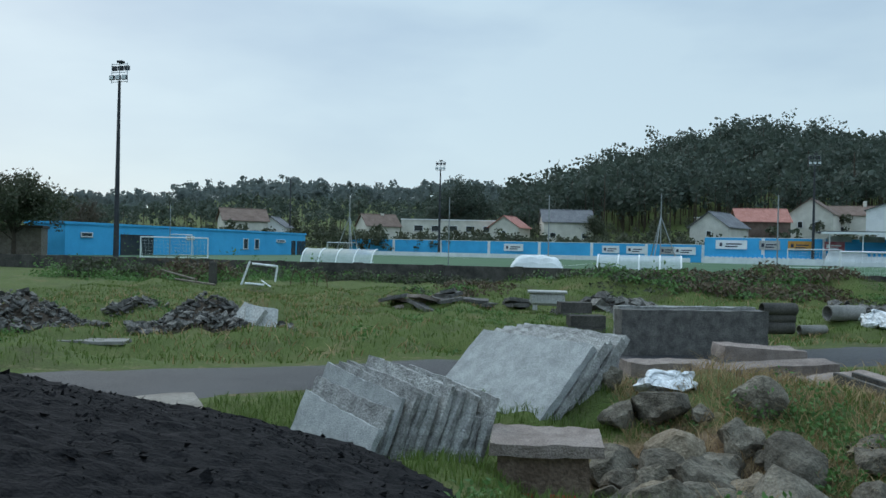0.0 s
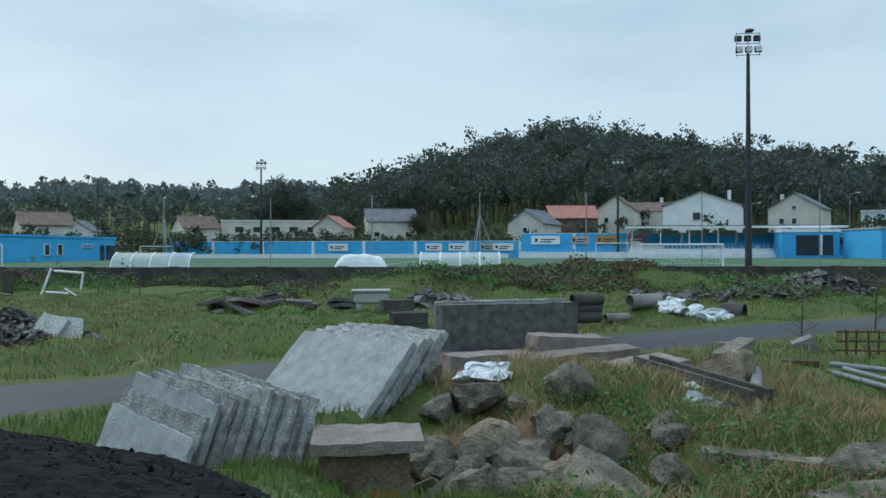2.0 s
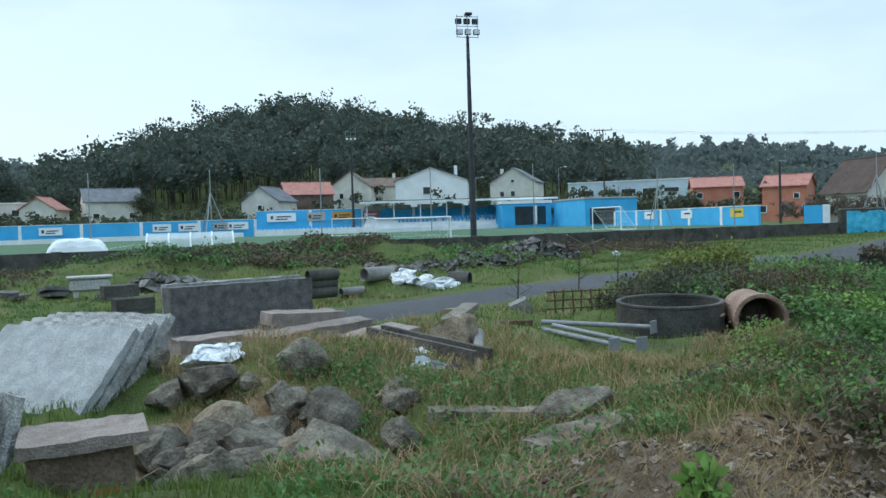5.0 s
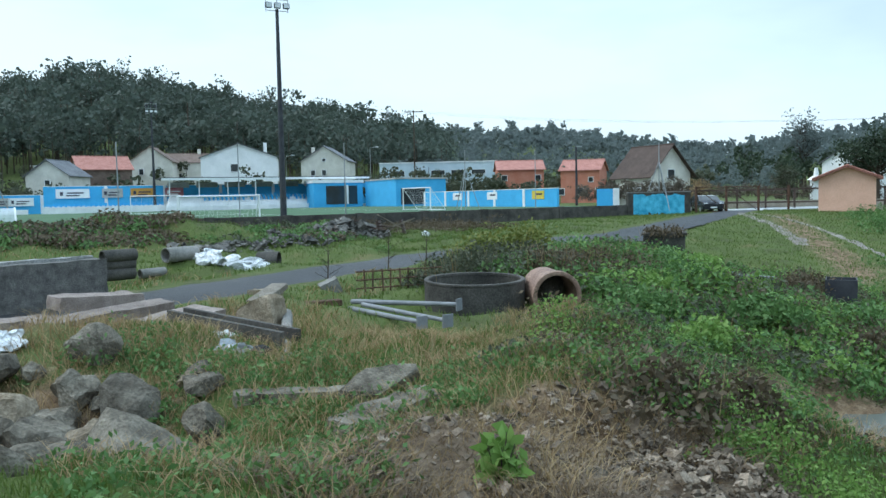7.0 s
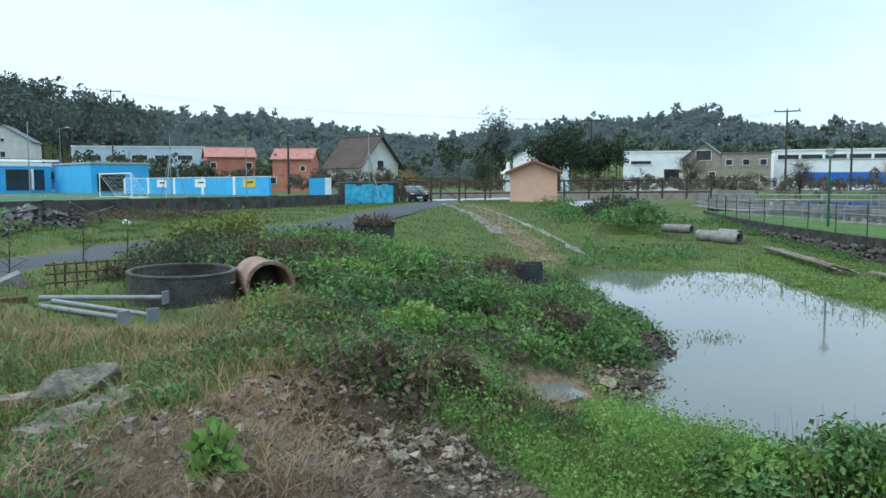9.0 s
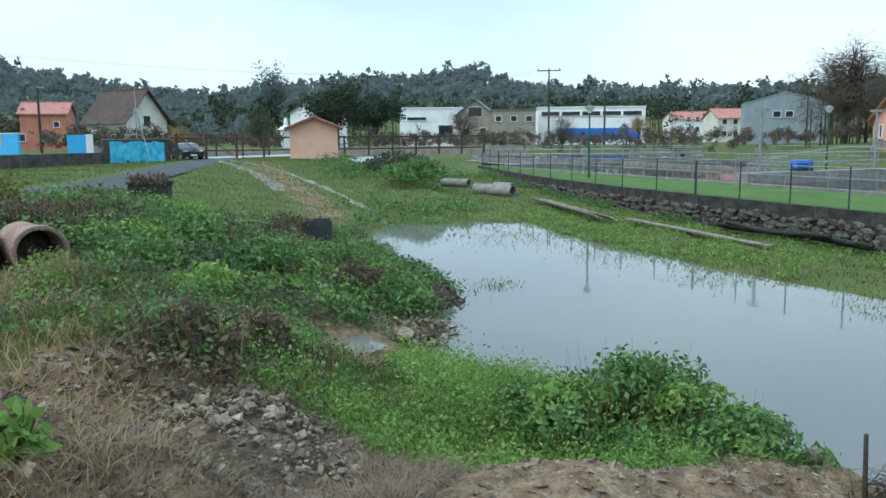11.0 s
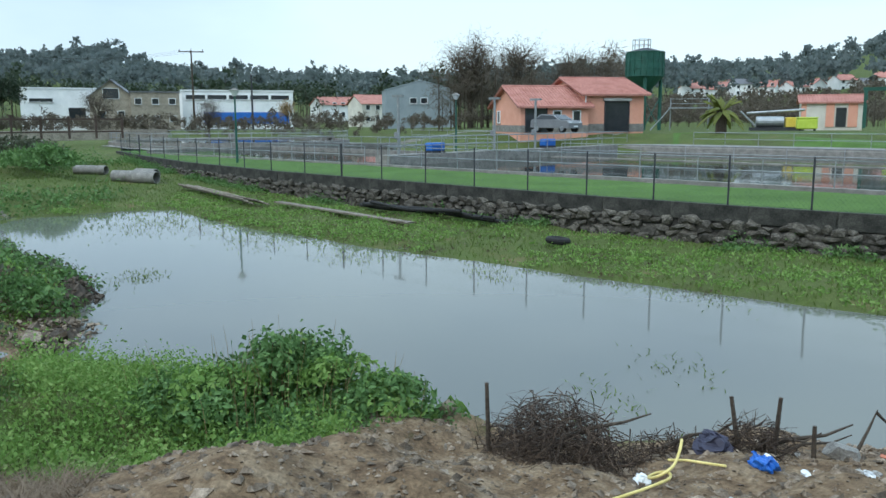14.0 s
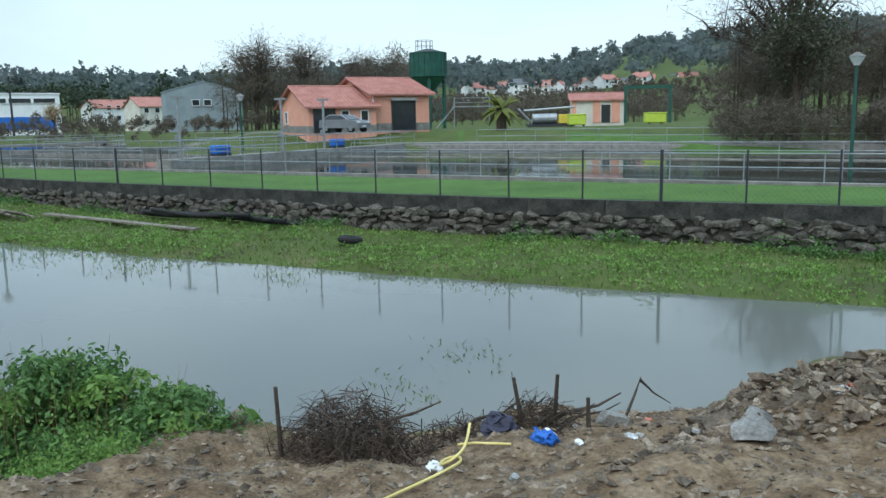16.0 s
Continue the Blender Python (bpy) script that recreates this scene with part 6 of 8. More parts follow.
def tree(m, h, r, material, label, n=1500, leaf=0.4, kind_bare=False, seed=1, name="tree"):
    """A single tree: a tapered trunk, limbs, and a crown of leaf clumps round the limb ends."""
    rnd = random.Random(seed)
    ob = thing(name, m, label, "tree")
    part("trunk", rod(bmesh.new(), (0, 0, -0.4), (0.1, 0, h * 0.45), 0.035 * h, 0.02 * h, 9), BARK, ob)
    limbs, ends = [], []
    for k in range(26):
        a, z0 = rnd.uniform(0, 6.28), h * rnd.uniform(0.22, 0.5)
        z1 = h * rnd.uniform(0.5, 1.0)
        rr = r * rnd.uniform(0.35, 1.0) * math.sqrt(max(0.15, 1 - ((z1 / h - 0.6) / 0.45) ** 2))
        e = Vector((rr * math.cos(a), rr * math.sin(a), z1))
        mid = Vector((e.x * 0.45, e.y * 0.45, z0 + (z1 - z0) * 0.6))
        limbs.append(([Vector((0.05, 0, z0)), mid, e], 0.012 * h))
        ends.append(e)
        for _ in range(5 if not kind_bare else 16):
            t = mid.lerp(e, rnd.uniform(0.2, 1))
            o = Vector((rnd.gauss(0, 1), rnd.gauss(0, 1), rnd.gauss(0.5, 0.7))) * (0.12 * h)
            limbs.append(([t, t + o * 0.5 + Vector((0, 0, 0.02 * h)), t + o], 0.004 * h))
            ends.append(t + o)
    twigs("limb", limbs, BARK, ob)
    if n:
        rng = np.random.default_rng(seed)
        c = np.array([tuple(e) for e in ends])[rng.integers(0, len(ends), n)]
        k = 2 if kind_bare else 3
        c = np.repeat(c, k, 0)
        leaves("crown", c + np.clip(rng.normal(size=(n * k, 3)), -1.7, 1.7) * (0.06 * h), leaf * (0.75 if kind_bare else 0.6) * rng.uniform(0.5, 1.4, n * k), material, 0.2, ob, 0.06 if kind_bare else 0.55, seed)
    return ob


def tp(b, d, z=None, t=0):
    x, y = polar(b, d)
    return pose(x, y, gz(x, y) if z is None else z, 0, 0, t)


tree(tp(-28.3, 84, 3.6), 7.0, 5.2, HEDGE, "dark evergreen oak beside the timber shed", 3500, 0.5, seed=2)
tree(tp(-24.3, 140, 3.8), 7.5, 4.2, BARE, "leafless pale winter tree", 1200, 0.7, True, seed=3)
tree(tp(1.0, 215), 14, 9, EUCALYPT, "broad dark eucalyptus above the roofs", 3000, 1.1, seed=4)
tree(tp(10.2, 180, 6), 6.5, 2.6, HEDGE, "rounded dark cypress by the pale house", 1200, 0.5, seed=5)
tree(tp(71.8, 108, 3.8), 7.4, 4.6, PINE, "dark spreading pine behind the hut", 3200, 0.55, seed=6)
tree(tp(74.5, 118, 3.8), 6.4, 4.2, PINE, "dark spreading pine behind the hut", 2600, 0.55, seed=7)
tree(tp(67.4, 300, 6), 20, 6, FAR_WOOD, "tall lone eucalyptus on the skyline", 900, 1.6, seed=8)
tree(tp(87.4, 98, 3.2), 3.9, 1.8, BARE, "small bare roadside tree", 900, 0.4, True, seed=9)
tree(tp(80.6, 140, 3.8), 5.6, 3.4, BARE, "small grey leafless tree", 1200, 0.5, True, seed=10)
tree(tp(92.6, 160, 4), 4.2, 1.8, STRAW, "small tree with rusty autumn leaves", 700, 0.35, seed=11)
tree(tp(140.6, 66, 3.6), 12.5, 7.0, BARE, "big bare tree with a spreading crown", 3500, 0.8, True, seed=12)
tree(tp(141.2, 62, 3.4), 8.5, 2.2, HEDGE, "tall trunk thickly clad in ivy", 1300, 0.4, seed=13)
tree(tp(105.2, 118, 4), 12.0, 4.8, BARE, "tall brown winter tree", 3000, 0.9, True, seed=14)
tree(tp(108.6, 122, 4), 11.2, 4.4, BARE, "tall brown winter tree", 3000, 0.9, True, seed=15)
tree(tp(112.6, 125, 4), 10.0, 4.2, BARE, "tall brown winter tree", 3000, 0.9, True, seed=16)
tree(tp(61.2, 84, 3.6), 2.6, 1.3, STRAW, "small rusty shrub behind the gate", 600, 0.2, seed=17)
tree(tp(66.6, 96, 3.6), 3.8, 1.6, HEDGE, "clipped dark shrub by the white shrine", 900, 0.3, seed=18)
shrine = thing("wayside_shrine", pose(*polar(68.3, 118), 3.8, 0, 0, -60), "small white roofed shrine column", "shrine")
part("column", box(bmesh.new(), 1.3, 1.3, 2.6, bevel=0.03), WHITE_WALL, shrine)
part("cap", rod(bmesh.new(), (0, 0, 2.6), (0, 0, 3.3), 1.15, 0.2, 8), WHITE_WALL, shrine)
part("finial", rod(bmesh.new(), (0, 0, 3.3), (0, 0, 4.2), 0.35, 0.2, 8), WHITE_WALL, shrine)

palm = thing("palm_tree", pose(63.8, -40.4, 3.9), "feathery date palm with a thick trunk", "tree")
part("trunk", rough(rod(bmesh.new(), (0, 0, -0.2), (0, 0, 1.9), 0.5, 0.42, 14), 0.06, 4, 3), BARK, palm)
rnd = random.Random(5)
for k in range(34):
    a, up = rnd.uniform(0, 6.28), rnd.uniform(-0.15, 1.0)
    ln = rnd.uniform(1.9, 2.5)
    verts, faces = [], []
    prev = None
    for j in range(9):
        f = j / 8
        rr = ln * f * (0.55 + 0.45 * (1 - up))
        z = 1.9 + ln * up * f * 0.95 - 1.1 * f * f * (1.1 - 0.6 * up)
        c = Vector((rr * math.cos(a), rr * math.sin(a), z))
        s = Vector((-math.sin(a), math.cos(a), 0)) * 0.3 * (1 - abs(f - 0.5) * 1.5)
        b = len(verts)
        verts += [c + s - Vector((0, 0, 0.16)), c, c - s - Vector((0, 0, 0.16))]
        if j:
            faces += [(b - 3, b - 2, b + 1, b), (b - 2, b - 1, b + 2, b + 1)]
    sheet("frond", verts, faces, PALM_LEAF, palm)

# ---- stones and building waste near the standpoint ----
rnd = random.Random(21)
# heap of dark asphalt millings
bm = bmesh.new()
bmesh.ops.create_grid(bm, x_segments=150, y_segments=150, size=5.2)
for v in bm.verts:
    x, y = v.co.x - 4.6, v.co.y + 3.4
    d = math.hypot(x + 4.6, y - 3.4)
    z = 5.0 - 0.30 * d - 0.05 * math.exp(-d * d) + 0.05 * noise.noise((x * 1.1, y * 1.1, 3)) + 0.035 * noise.noise((x * 6, y * 6, 1)) + 0.03 * noise.noise((x * 17, y * 17, 5))
    e = d / 5.15
    v.co = Vector((x, y, z if e < 1 else 2.9))
heap = part("asphalt_heap", bm, MILLINGS)
tagged(heap, "sloping heap of black asphalt millings", "heap", kind="stuff")
rng = np.random.default_rng(3)
verts, faces = [], []
for k in range(5200):
    d, a = 5.0 * math.sqrt(rng.random()), rng.uniform(-2.2, 1.6)
    x, y = -4.6 + d * math.cos(a), 3.4 + d * math.sin(a)
    if math.hypot(x, y + 0.5) < 1.6:
        continue
    z, s = 5.0 - 0.30 * d + 0.05 * noise.noise((x * 1.1, y * 1.1, 3)), 0.010 * rng.lognormal(0, 0.5)
    b = len(verts)
    o = rng.normal(size=(4, 3)) * s
    verts += [(x + p[0], y + p[1], z + p[2] * 0.7 + 0.01) for p in o]
    faces += [(b, b + 1, b + 2), (b, b + 2, b + 3), (b, b + 3, b + 1), (b + 1, b + 3, b + 2)]
tagged(sheet("asphalt_lumps", verts, faces, MILLINGS), "loose black lumps on the heap", "rubble", kind="stuff")

# two stacks of granite slabs: their long edges run away from the standpoint
E1 = Vector((0.605, -0.797, 0))
YAW1 = math.degrees(math.atan2(E1.y, E1.x))
N1 = Vector((0.797, 0.605, 0))
slabs_a = [(0.00, 1.58, 0.55, 0.06, GRANITE, 0.0), (0.085, 1.50, 0.72, 0.055, GRANITE_ROUGH, -0.02), (0.16, 1.55, 0.86, 0.05, GRANITE, 0.0), (0.26, 1.5, 0.90, 0.06, GRANITE_ROUGH, 0.10), (0.345, 1.55, 0.92, 0.06, GRANITE_ROUGH, 0.12), (0.43, 1.5, 0.88, 0.055, GRANITE_ROUGH, 0.22), (0.54, 1.55, 0.98, 0.06, GRANITE_ROUGH, 0.24), (0.62, 1.45, 0.94, 0.06, GRANITE_ROUGH, 0.38), (0.715, 1.5, 0.93, 0.065, GRANITE_ROUGH, 0.48), (0.80, 0.5, 0.70, 0.06, GRANITE_ROUGH, 1.02), (0.875, 1.5, 0.93, 0.06, GRANITE_ROUGH, 0.62)]
first = Vector((-1.27, 7.86, 3.06))
for k, (o, w, h, t, mt, sh) in enumerate(slabs_a):
    p = first + N1 * o + E1 * sh - Vector((0, 0, 0.09 * sh))
    ob = part("granite_slab", slab_bm(w, t, h, k + 1, 0.020, 0.002 if mt is GRANITE else 0.007), mt)
    ob.matrix_basis = pose(p.x, p.y, p.z, 0, 0, YAW1 + rnd.uniform(-1, 1)) @ pose(0, 0, 0, -20 + k * 0.5 + rnd.uniform(-1, 1), 5, 0)
    tagged(ob, "grey granite slab with split edges, leaning in a stack", "stone slab", "stacked granite slabs")
for k in range(5):
    p = Vector((0.45, 9.95, 3.2)) + N1 * (0.20 * k) + E1 * (0.05 * (k % 2))
    ob = part("granite_slab", slab_bm(2.15 - 0.05 * k, 0.10, 1.28, 20 + k, 0.02, 0.010), GRANITE_ROUGH if k else GRANITE)
    ob.matrix_basis = pose(p.x, p.y, p.z, 0, 0, YAW1) @ pose(0, 0, 0, -47 + k * 1.2, 0, 0)
    tagged(ob, "broad grey granite slab lying tilted on others", "stone slab", "tilted granite slabs")


def stone_block(x, y, sx, sy, sz, yaw, mt, label, z=None, tilt=(0, 0), amt=0.02, seed=1, name="stone_block"):
    ob = part(name, slab_bm(sx, sy, sz, seed, amt, amt * 0.6, 10, 6, 4), mt)
    ob.matrix_basis = pose(x, y, (gz(x, y) - 0.05) if z is None else z, 0, 0, yaw) @ pose(0, 0, 0, tilt[0], tilt[1], 0)
    return tagged(ob, label, "stone block")


ledge = thing("plinth_block", pose(0.90, 7.1, 2.73, 0, 0, -6), "concrete plinth block with an overhanging stone top", "block")
part("base", slab_bm(0.82, 0.62, 0.7, 31, 0.012, 0.006), RUSTY_CONCRETE, ledge)
ob = part("top_slab", slab_bm(1.02, 0.78, 0.11, 32, 0.018, 0.006), GRANITE_PINK, ledge)
ob.matrix_basis = pose(0.03, 0, 0.7)
for x, w in ((-0.15, 0.12), (0.2, 0.2), (0.08, 0.05)):
    part("paint_smear", box(bmesh.new(), w, 0.004, 0.07, x, -0.362, 0.3), INK_RED, ledge, "red paint smear")

stone_block(4.95, 16.0, 3.1, 0.42, 1.12, 8, GRANITE_DARK, "huge dark weathered granite slab standing on edge", 3.0, (-2, 0), 0.02, 41, "standing_slab")
stone_block(4.95, 16.48, 3.0, 0.3, 1.16, 8, GRANITE_ROUGH, "second granite slab behind the dark one", 3.0, (-2, 0), 0.03, 42, "standing_slab")
stone_block(3.6, 12.6, 1.5, 0.6, 0.45, 5, GRANITE_PINK, "pinkish cut granite block with a rough top", 3.08, (0, 0), 0.03, 43)
stone_block(5.0, 12.3, 2.3, 0.45, 0.36, 12, GRANITE_PINK, "long pinkish granite kerb stone", 3.2, (4, -2), 0.015, 44)
stone_block(5.25, 13.3, 1.35, 0.7, 0.22, 0, GRANITE_PINK, "flat pinkish granite stone on the kerb", 3.5, (0, 3), 0.02, 45)
stone_block(5.9, 11.5, 1.25, 0.7, 0.26, 18, GRANITE_PINK, "flat tan stone lying in the grass", 3.22, (4, -4), 0.02, 46)
stone_block(5.25, 10.9, 0.7, 0.5, 0.3, -10, GRANITE_PINK, "small tan stone block", 3.15, (0, 5), 0.02, 47)
for x, y, w, h in ((1.7, 8.0, .55, .38), (2.4, 8.8, .49, .36), (1.9, 7.1, .30, .48), (2.12, 6.95, .22, .36), (2.42, 7.05, .56, .50), (2.85, 6.95, .42, .30), (3.3, 7.3, .50, .42), (1.8, 6.6, .40, .30),
                   (2.95, 6.35, .82, .52), (2.15, 6.4, .33, .22), (2.5, 6.3, .33, .26), (2.0, 8.9, .4, .26), (3.0, 8.0, .34, .24), (3.65, 6.35, .40, .28), (2.0, 10.0, .32, .40), (2.1, 7.6, .5, .4), (2.7, 7.6, .5, .36), (3.9, 6.9, .35, .2), (1.2, 8.1, .45, .35), (4.1, 7.4, .3, .15)):
    k = int(x * 100 + y * 37)
    ob = part("boulder", rock_bm(w * 1.3, w * rnd.uniform(0.95, 1.25), h * 1.45, k), rnd.choice((ROCK, ROCK, ROCK_TAN)))
    ob.matrix_basis = pose(x, y, gz(x, y) + h * 0.38, rnd.uniform(-15, 15), rnd.uniform(-15, 15), rnd.uniform(0, 360))
    tagged(ob, "angular mossy granite boulder in a heap", "boulder", "boulder heap")
ob = part("boulder", rock_bm(0.85, 0.8, 0.62, 77), ROCK_TAN)
ob.matrix_basis = pose(6.7, 10.3, 3.45, 8, 0, 20)
tagged(ob, "squarish tan boulder in the grass", "boulder")
ob = part("boulder", rock_bm(0.95, 0.6, 0.5, 78), ROCK)
ob.matrix_basis = pose(5.1, 5.75, 3.3, 10, -12, -20)
tagged(ob, "pale mossy boulder in the grass", "boulder")
stone_block(4.55, 6.3, 1.15, 0.28, 0.14, -24, ROCK, "long flat stone strip in the grass", 3.2, (0, 4), 0.02, 52)
stone_block(4.8, 5.1, 1.2, 0.35, 0.16, 5, ROCK, "long mossy stone half buried", 3.2, (4, -3), 0.03, 53)
stone_block(10.7, 14.1, 0.7, 0.4, 0.3, 60, CONCRETE, "broken concrete slab leaning on the ground", 3.15, (-25, 0), 0.02, 54)
stone_block(9.3, 14.6, 0.6, 0.5, 0.14, 20, ROCK_TAN, "flat tan stone by the road", None, (0, 3), 0.02, 55)

# concrete beams, post and steel section
ob = thing("concrete_beam", pose(5.45, 10.7, 3.42, 0, 3, -80), "long grey channel-shaped concrete beam", "beam")
bm = bmesh.new()
box(bm, 2.4, 0.34, 0.07, 1.2, 0, 0)
box(bm, 2.4, 0.07, 0.26, 1.2, -0.14, 0)
box(bm, 2.4, 0.07, 0.26, 1.2, 0.14, 0)
part("channel", bm, CONCRETE_DARK, ob)
bm = rod(bmesh.new(), (7.2, 10.5, 3.42), (5.35, 7.65, 3.28), 0.085, seg=8)
tagged(part("concrete_post", bm, CONCRETE), "grey round post lying in the grass", "post")
bm = box(bmesh.new(), 1.5, 0.35, 0.12, 0, 0, 0, pose(8.5, 13.2, 3.35, 0, -6, 40), bevel=0.015)
tagged(part("timber_baulk", bm, WOOD), "dark weathered timber baulk", "timber")
bm = box(bmesh.new(), 1.2, 0.2, 0.12, 0, 0, 0, pose(8.8, 12.2, 3.2, 0, 0, -20), bevel=0.015)
tagged(part("timber_baulk", bm, RUST), "rusty iron bar in the grass", "timber")


def crumpled(name, x, y, sx, sy, sz, mt, label, category, seed, z=None, yaw=0):
    """A crumpled sheet or sack."""
    bm = bmesh.new()
    bmesh.ops.create_icosphere(bm, subdivisions=4, radius=0.5)
    off = Vector((seed * 1.7, seed * 2.9, seed))
    for v in bm.verts:
        n = noise.noise_vector(v.co * 3.2 + off) * 0.35 + noise.noise_vector(v.co * 8 + off) * 0.12
        v.co = v.co + n
        v.co = Vector((v.co.x * sx, v.co.y * sy, max(v.co.z, -0.25) * sz))
    ob = part(name, bm, mt)
    ob.matrix_basis = pose(x, y, (gz(x, y) if z is None else z) + sz * 0.2, 0, 0, yaw)
    return tagged(ob, label, category)


crumpled("plastic_sack", 2.75, 9.5, 0.75, 0.5, 0.32, PLASTIC_WHITE, "crumpled white plastic sack on the stones", "sack", 1, yaw=20)
crumpled("plastic_sack", 5.45, 10.3, 0.6, 0.4, 0.25, PLASTIC_WHITE, "white plastic sheet caught under a beam", "sack", 2, yaw=-10)
crumpled("plastic_sack", 5.35, 9.2, 0.5, 0.3, 0.16, PLASTIC_WHITE, "scrap of white plastic in the grass", "sack", 3)
crumpled("metal_scrap", 4.95, 8.2, 0.45, 0.35, 0.3, STEEL, "crumpled dark metal scrap", "scrap", 4)
for x, y, s in ((11.5, 21.3, 0.9), (12.3, 21.5, 1.1), (13.0, 21.7, 1.0)):
    crumpled("plastic_sack", x, y, s, 0.6, 0.55, PLASTIC_WHITE, "white plastic sheeting dumped by the road", "sack", int(x * 10), yaw=x * 40)
crumpled("plastic_sack", 27.0, 29.0, 0.5, 0.4, 0.35, WHITE, "white plastic bag by the pallets", "sack", 9)

# manhole ring, clay pipe, poles
ring = thing("manhole_ring", pose(11.95, 10.95, 2.78, 1.5, -1, 0), "wide dark concrete manhole ring standing in weeds", "pipe ring")
part("ring_wall", hollow(bmesh.new(), 1.02, 0.075, 0.73, 56), CONCRETE_DARK, ring)
part("rim", hollow(bmesh.new(), 1.03, 0.095, 0.055, 56, Matrix.Translation((0, 0, 0.732))), CONCRETE_DARK, ring)
pipe = thing("clay_pipe", pose(12.85, 9.72, 3.29, 0, 0, 0), "short brown clay pipe lying on its side", "pipe")
part("barrel", hollow(bmesh.new(), 0.44, 0.05, 1.4, 40, pose(0, 0, 0, 90, 0, 141) @ Matrix.Translation((0, 0, -0.7))), CLAY, pipe)
part("collar", hollow(bmesh.new(), 0.475, 0.06, 0.16, 40, pose(0, 0, 0, 90, 0, 141) @ Matrix.Translation((0, 0, -0.72))), CLAY, pipe)
bm = bmesh.new()
bmesh.ops.create_icosphere(bm, subdivisions=3, radius=0.385)
part("earth_fill", rough(bm, 0.03, 4, 6), CONCRETE_DARK, pipe, "dark earth clogging the pipe").matrix_basis = pose(0.2, 0.25, 0)
for (xa, ya, za), (xb, yb, zb), r in (((9.55, 11.9, 3.26), (10.3, 9.75, 3.3), 0.05), ((9.2, 11.5, 3.2), (9.0, 9.3, 3.18), 0.05), ((9.5, 11.5, 3.24), (9.3, 9.0, 3.2), 0.045)):
    ob = thing("steel_pole", Matrix(), "grey galvanised pole lying in the grass", "pole", "poles on the ground")
    part("shaft", rod(bmesh.new(), (xa, ya, za), (xb, yb, zb), r, r * 0.8, 10), PIPE_GREY, ob)
    d = (Vector((xb, yb, zb)) - Vector((xa, ya, za))).normalized()
    e = Vector((xb, yb, zb))
    fl = Matrix.Translation(e) @ d.to_track_quat("Z", "Y").to_matrix().to_4x4()
    part("flange", box(bmesh.new(), 0.22, 0.22, 0.03, 0, 0, 0, fl, 0.005), PIPE_GREY, ob)
rack = thing("steel_lattice", pose(10.9, 13.2, 3.2, 0, 0, -25), "rusty steel grid lying behind the ring", "lattice")
for k in range(6):
    part("bar", rod(bmesh.new(), (0.2 * k, 0.15 * (k % 2), 0.02), (0.2 * k, 0.1, 0.5), 0.02, seg=5), RUST, rack)
for z in (0.1, 0.28, 0.46):
    part("rail", rod(bmesh.new(), (-0.2, 0, z), (1.8, 0.2, z), 0.018, seg=5), RUST, rack)
for (x, y), (x2, y2), r, mt in (((28.9, 17.6), (28.4, 14.6), 0.09, STEEL),):
    tagged(part("drain_pipe", rod(bmesh.new(), (x, y, gz(x, y) + 0.5), (x2, y2, gz(x2, y2) + 0.5), r, seg=10), PLASTIC_WHITE), "long pale drain pipe in the weeds", "pipe")
pts = [(24.2 + 0.3 * k, 12.4 - 0.24 * k, gz(24.2 + 0.3 * k, 12.4 - 0.24 * k) + 0.62 - 0.014 * (k - 3) ** 2) for k in range(10)]
tagged(part("hose", tube(bmesh.new(), pts, 0.06, 8), PIPE_GREY), "grey corrugated hose arching over the weeds", "hose")
box_ob = thing("concrete_chamber", pose(27.2, 15.8, 2.75, 0, 0, 30), "square dark concrete chamber overgrown on top", "chamber")
part("chamber_wall", box(bmesh.new(), 1.6, 1.5, 0.9, bevel=0.03), CONCRETE_DARK, box_ob)
part("lid", box(bmesh.new(), 1.7, 1.6, 0.08, 0, 0, 0.9), CONCRETE_DARK, box_ob)
bin_ob = thing("water_butt", pose(25.8, 8.9, 1.75, 0, 0, 20), "open dark tank filled with water", "tank")
part("tank_wall", hollow(bmesh.new(), 0.62, 0.05, 0.75, 4, pose(0, 0, 0, 0, 0, 45)), DARK_STEEL, bin_ob)
part("water_fill", box(bmesh.new(), 0.78, 0.78, 0.02, 0, 0, 0.62), TANK_WATER, bin_ob)
board = box(bmesh.new(), 1.3, 0.35, 0.05, 0, 0, 0, pose(30.0, 17.2, 3.3, 0, 0, -20))
tagged(part("green_board", board, GREEN_PAINT), "green painted board on the bank", "board")

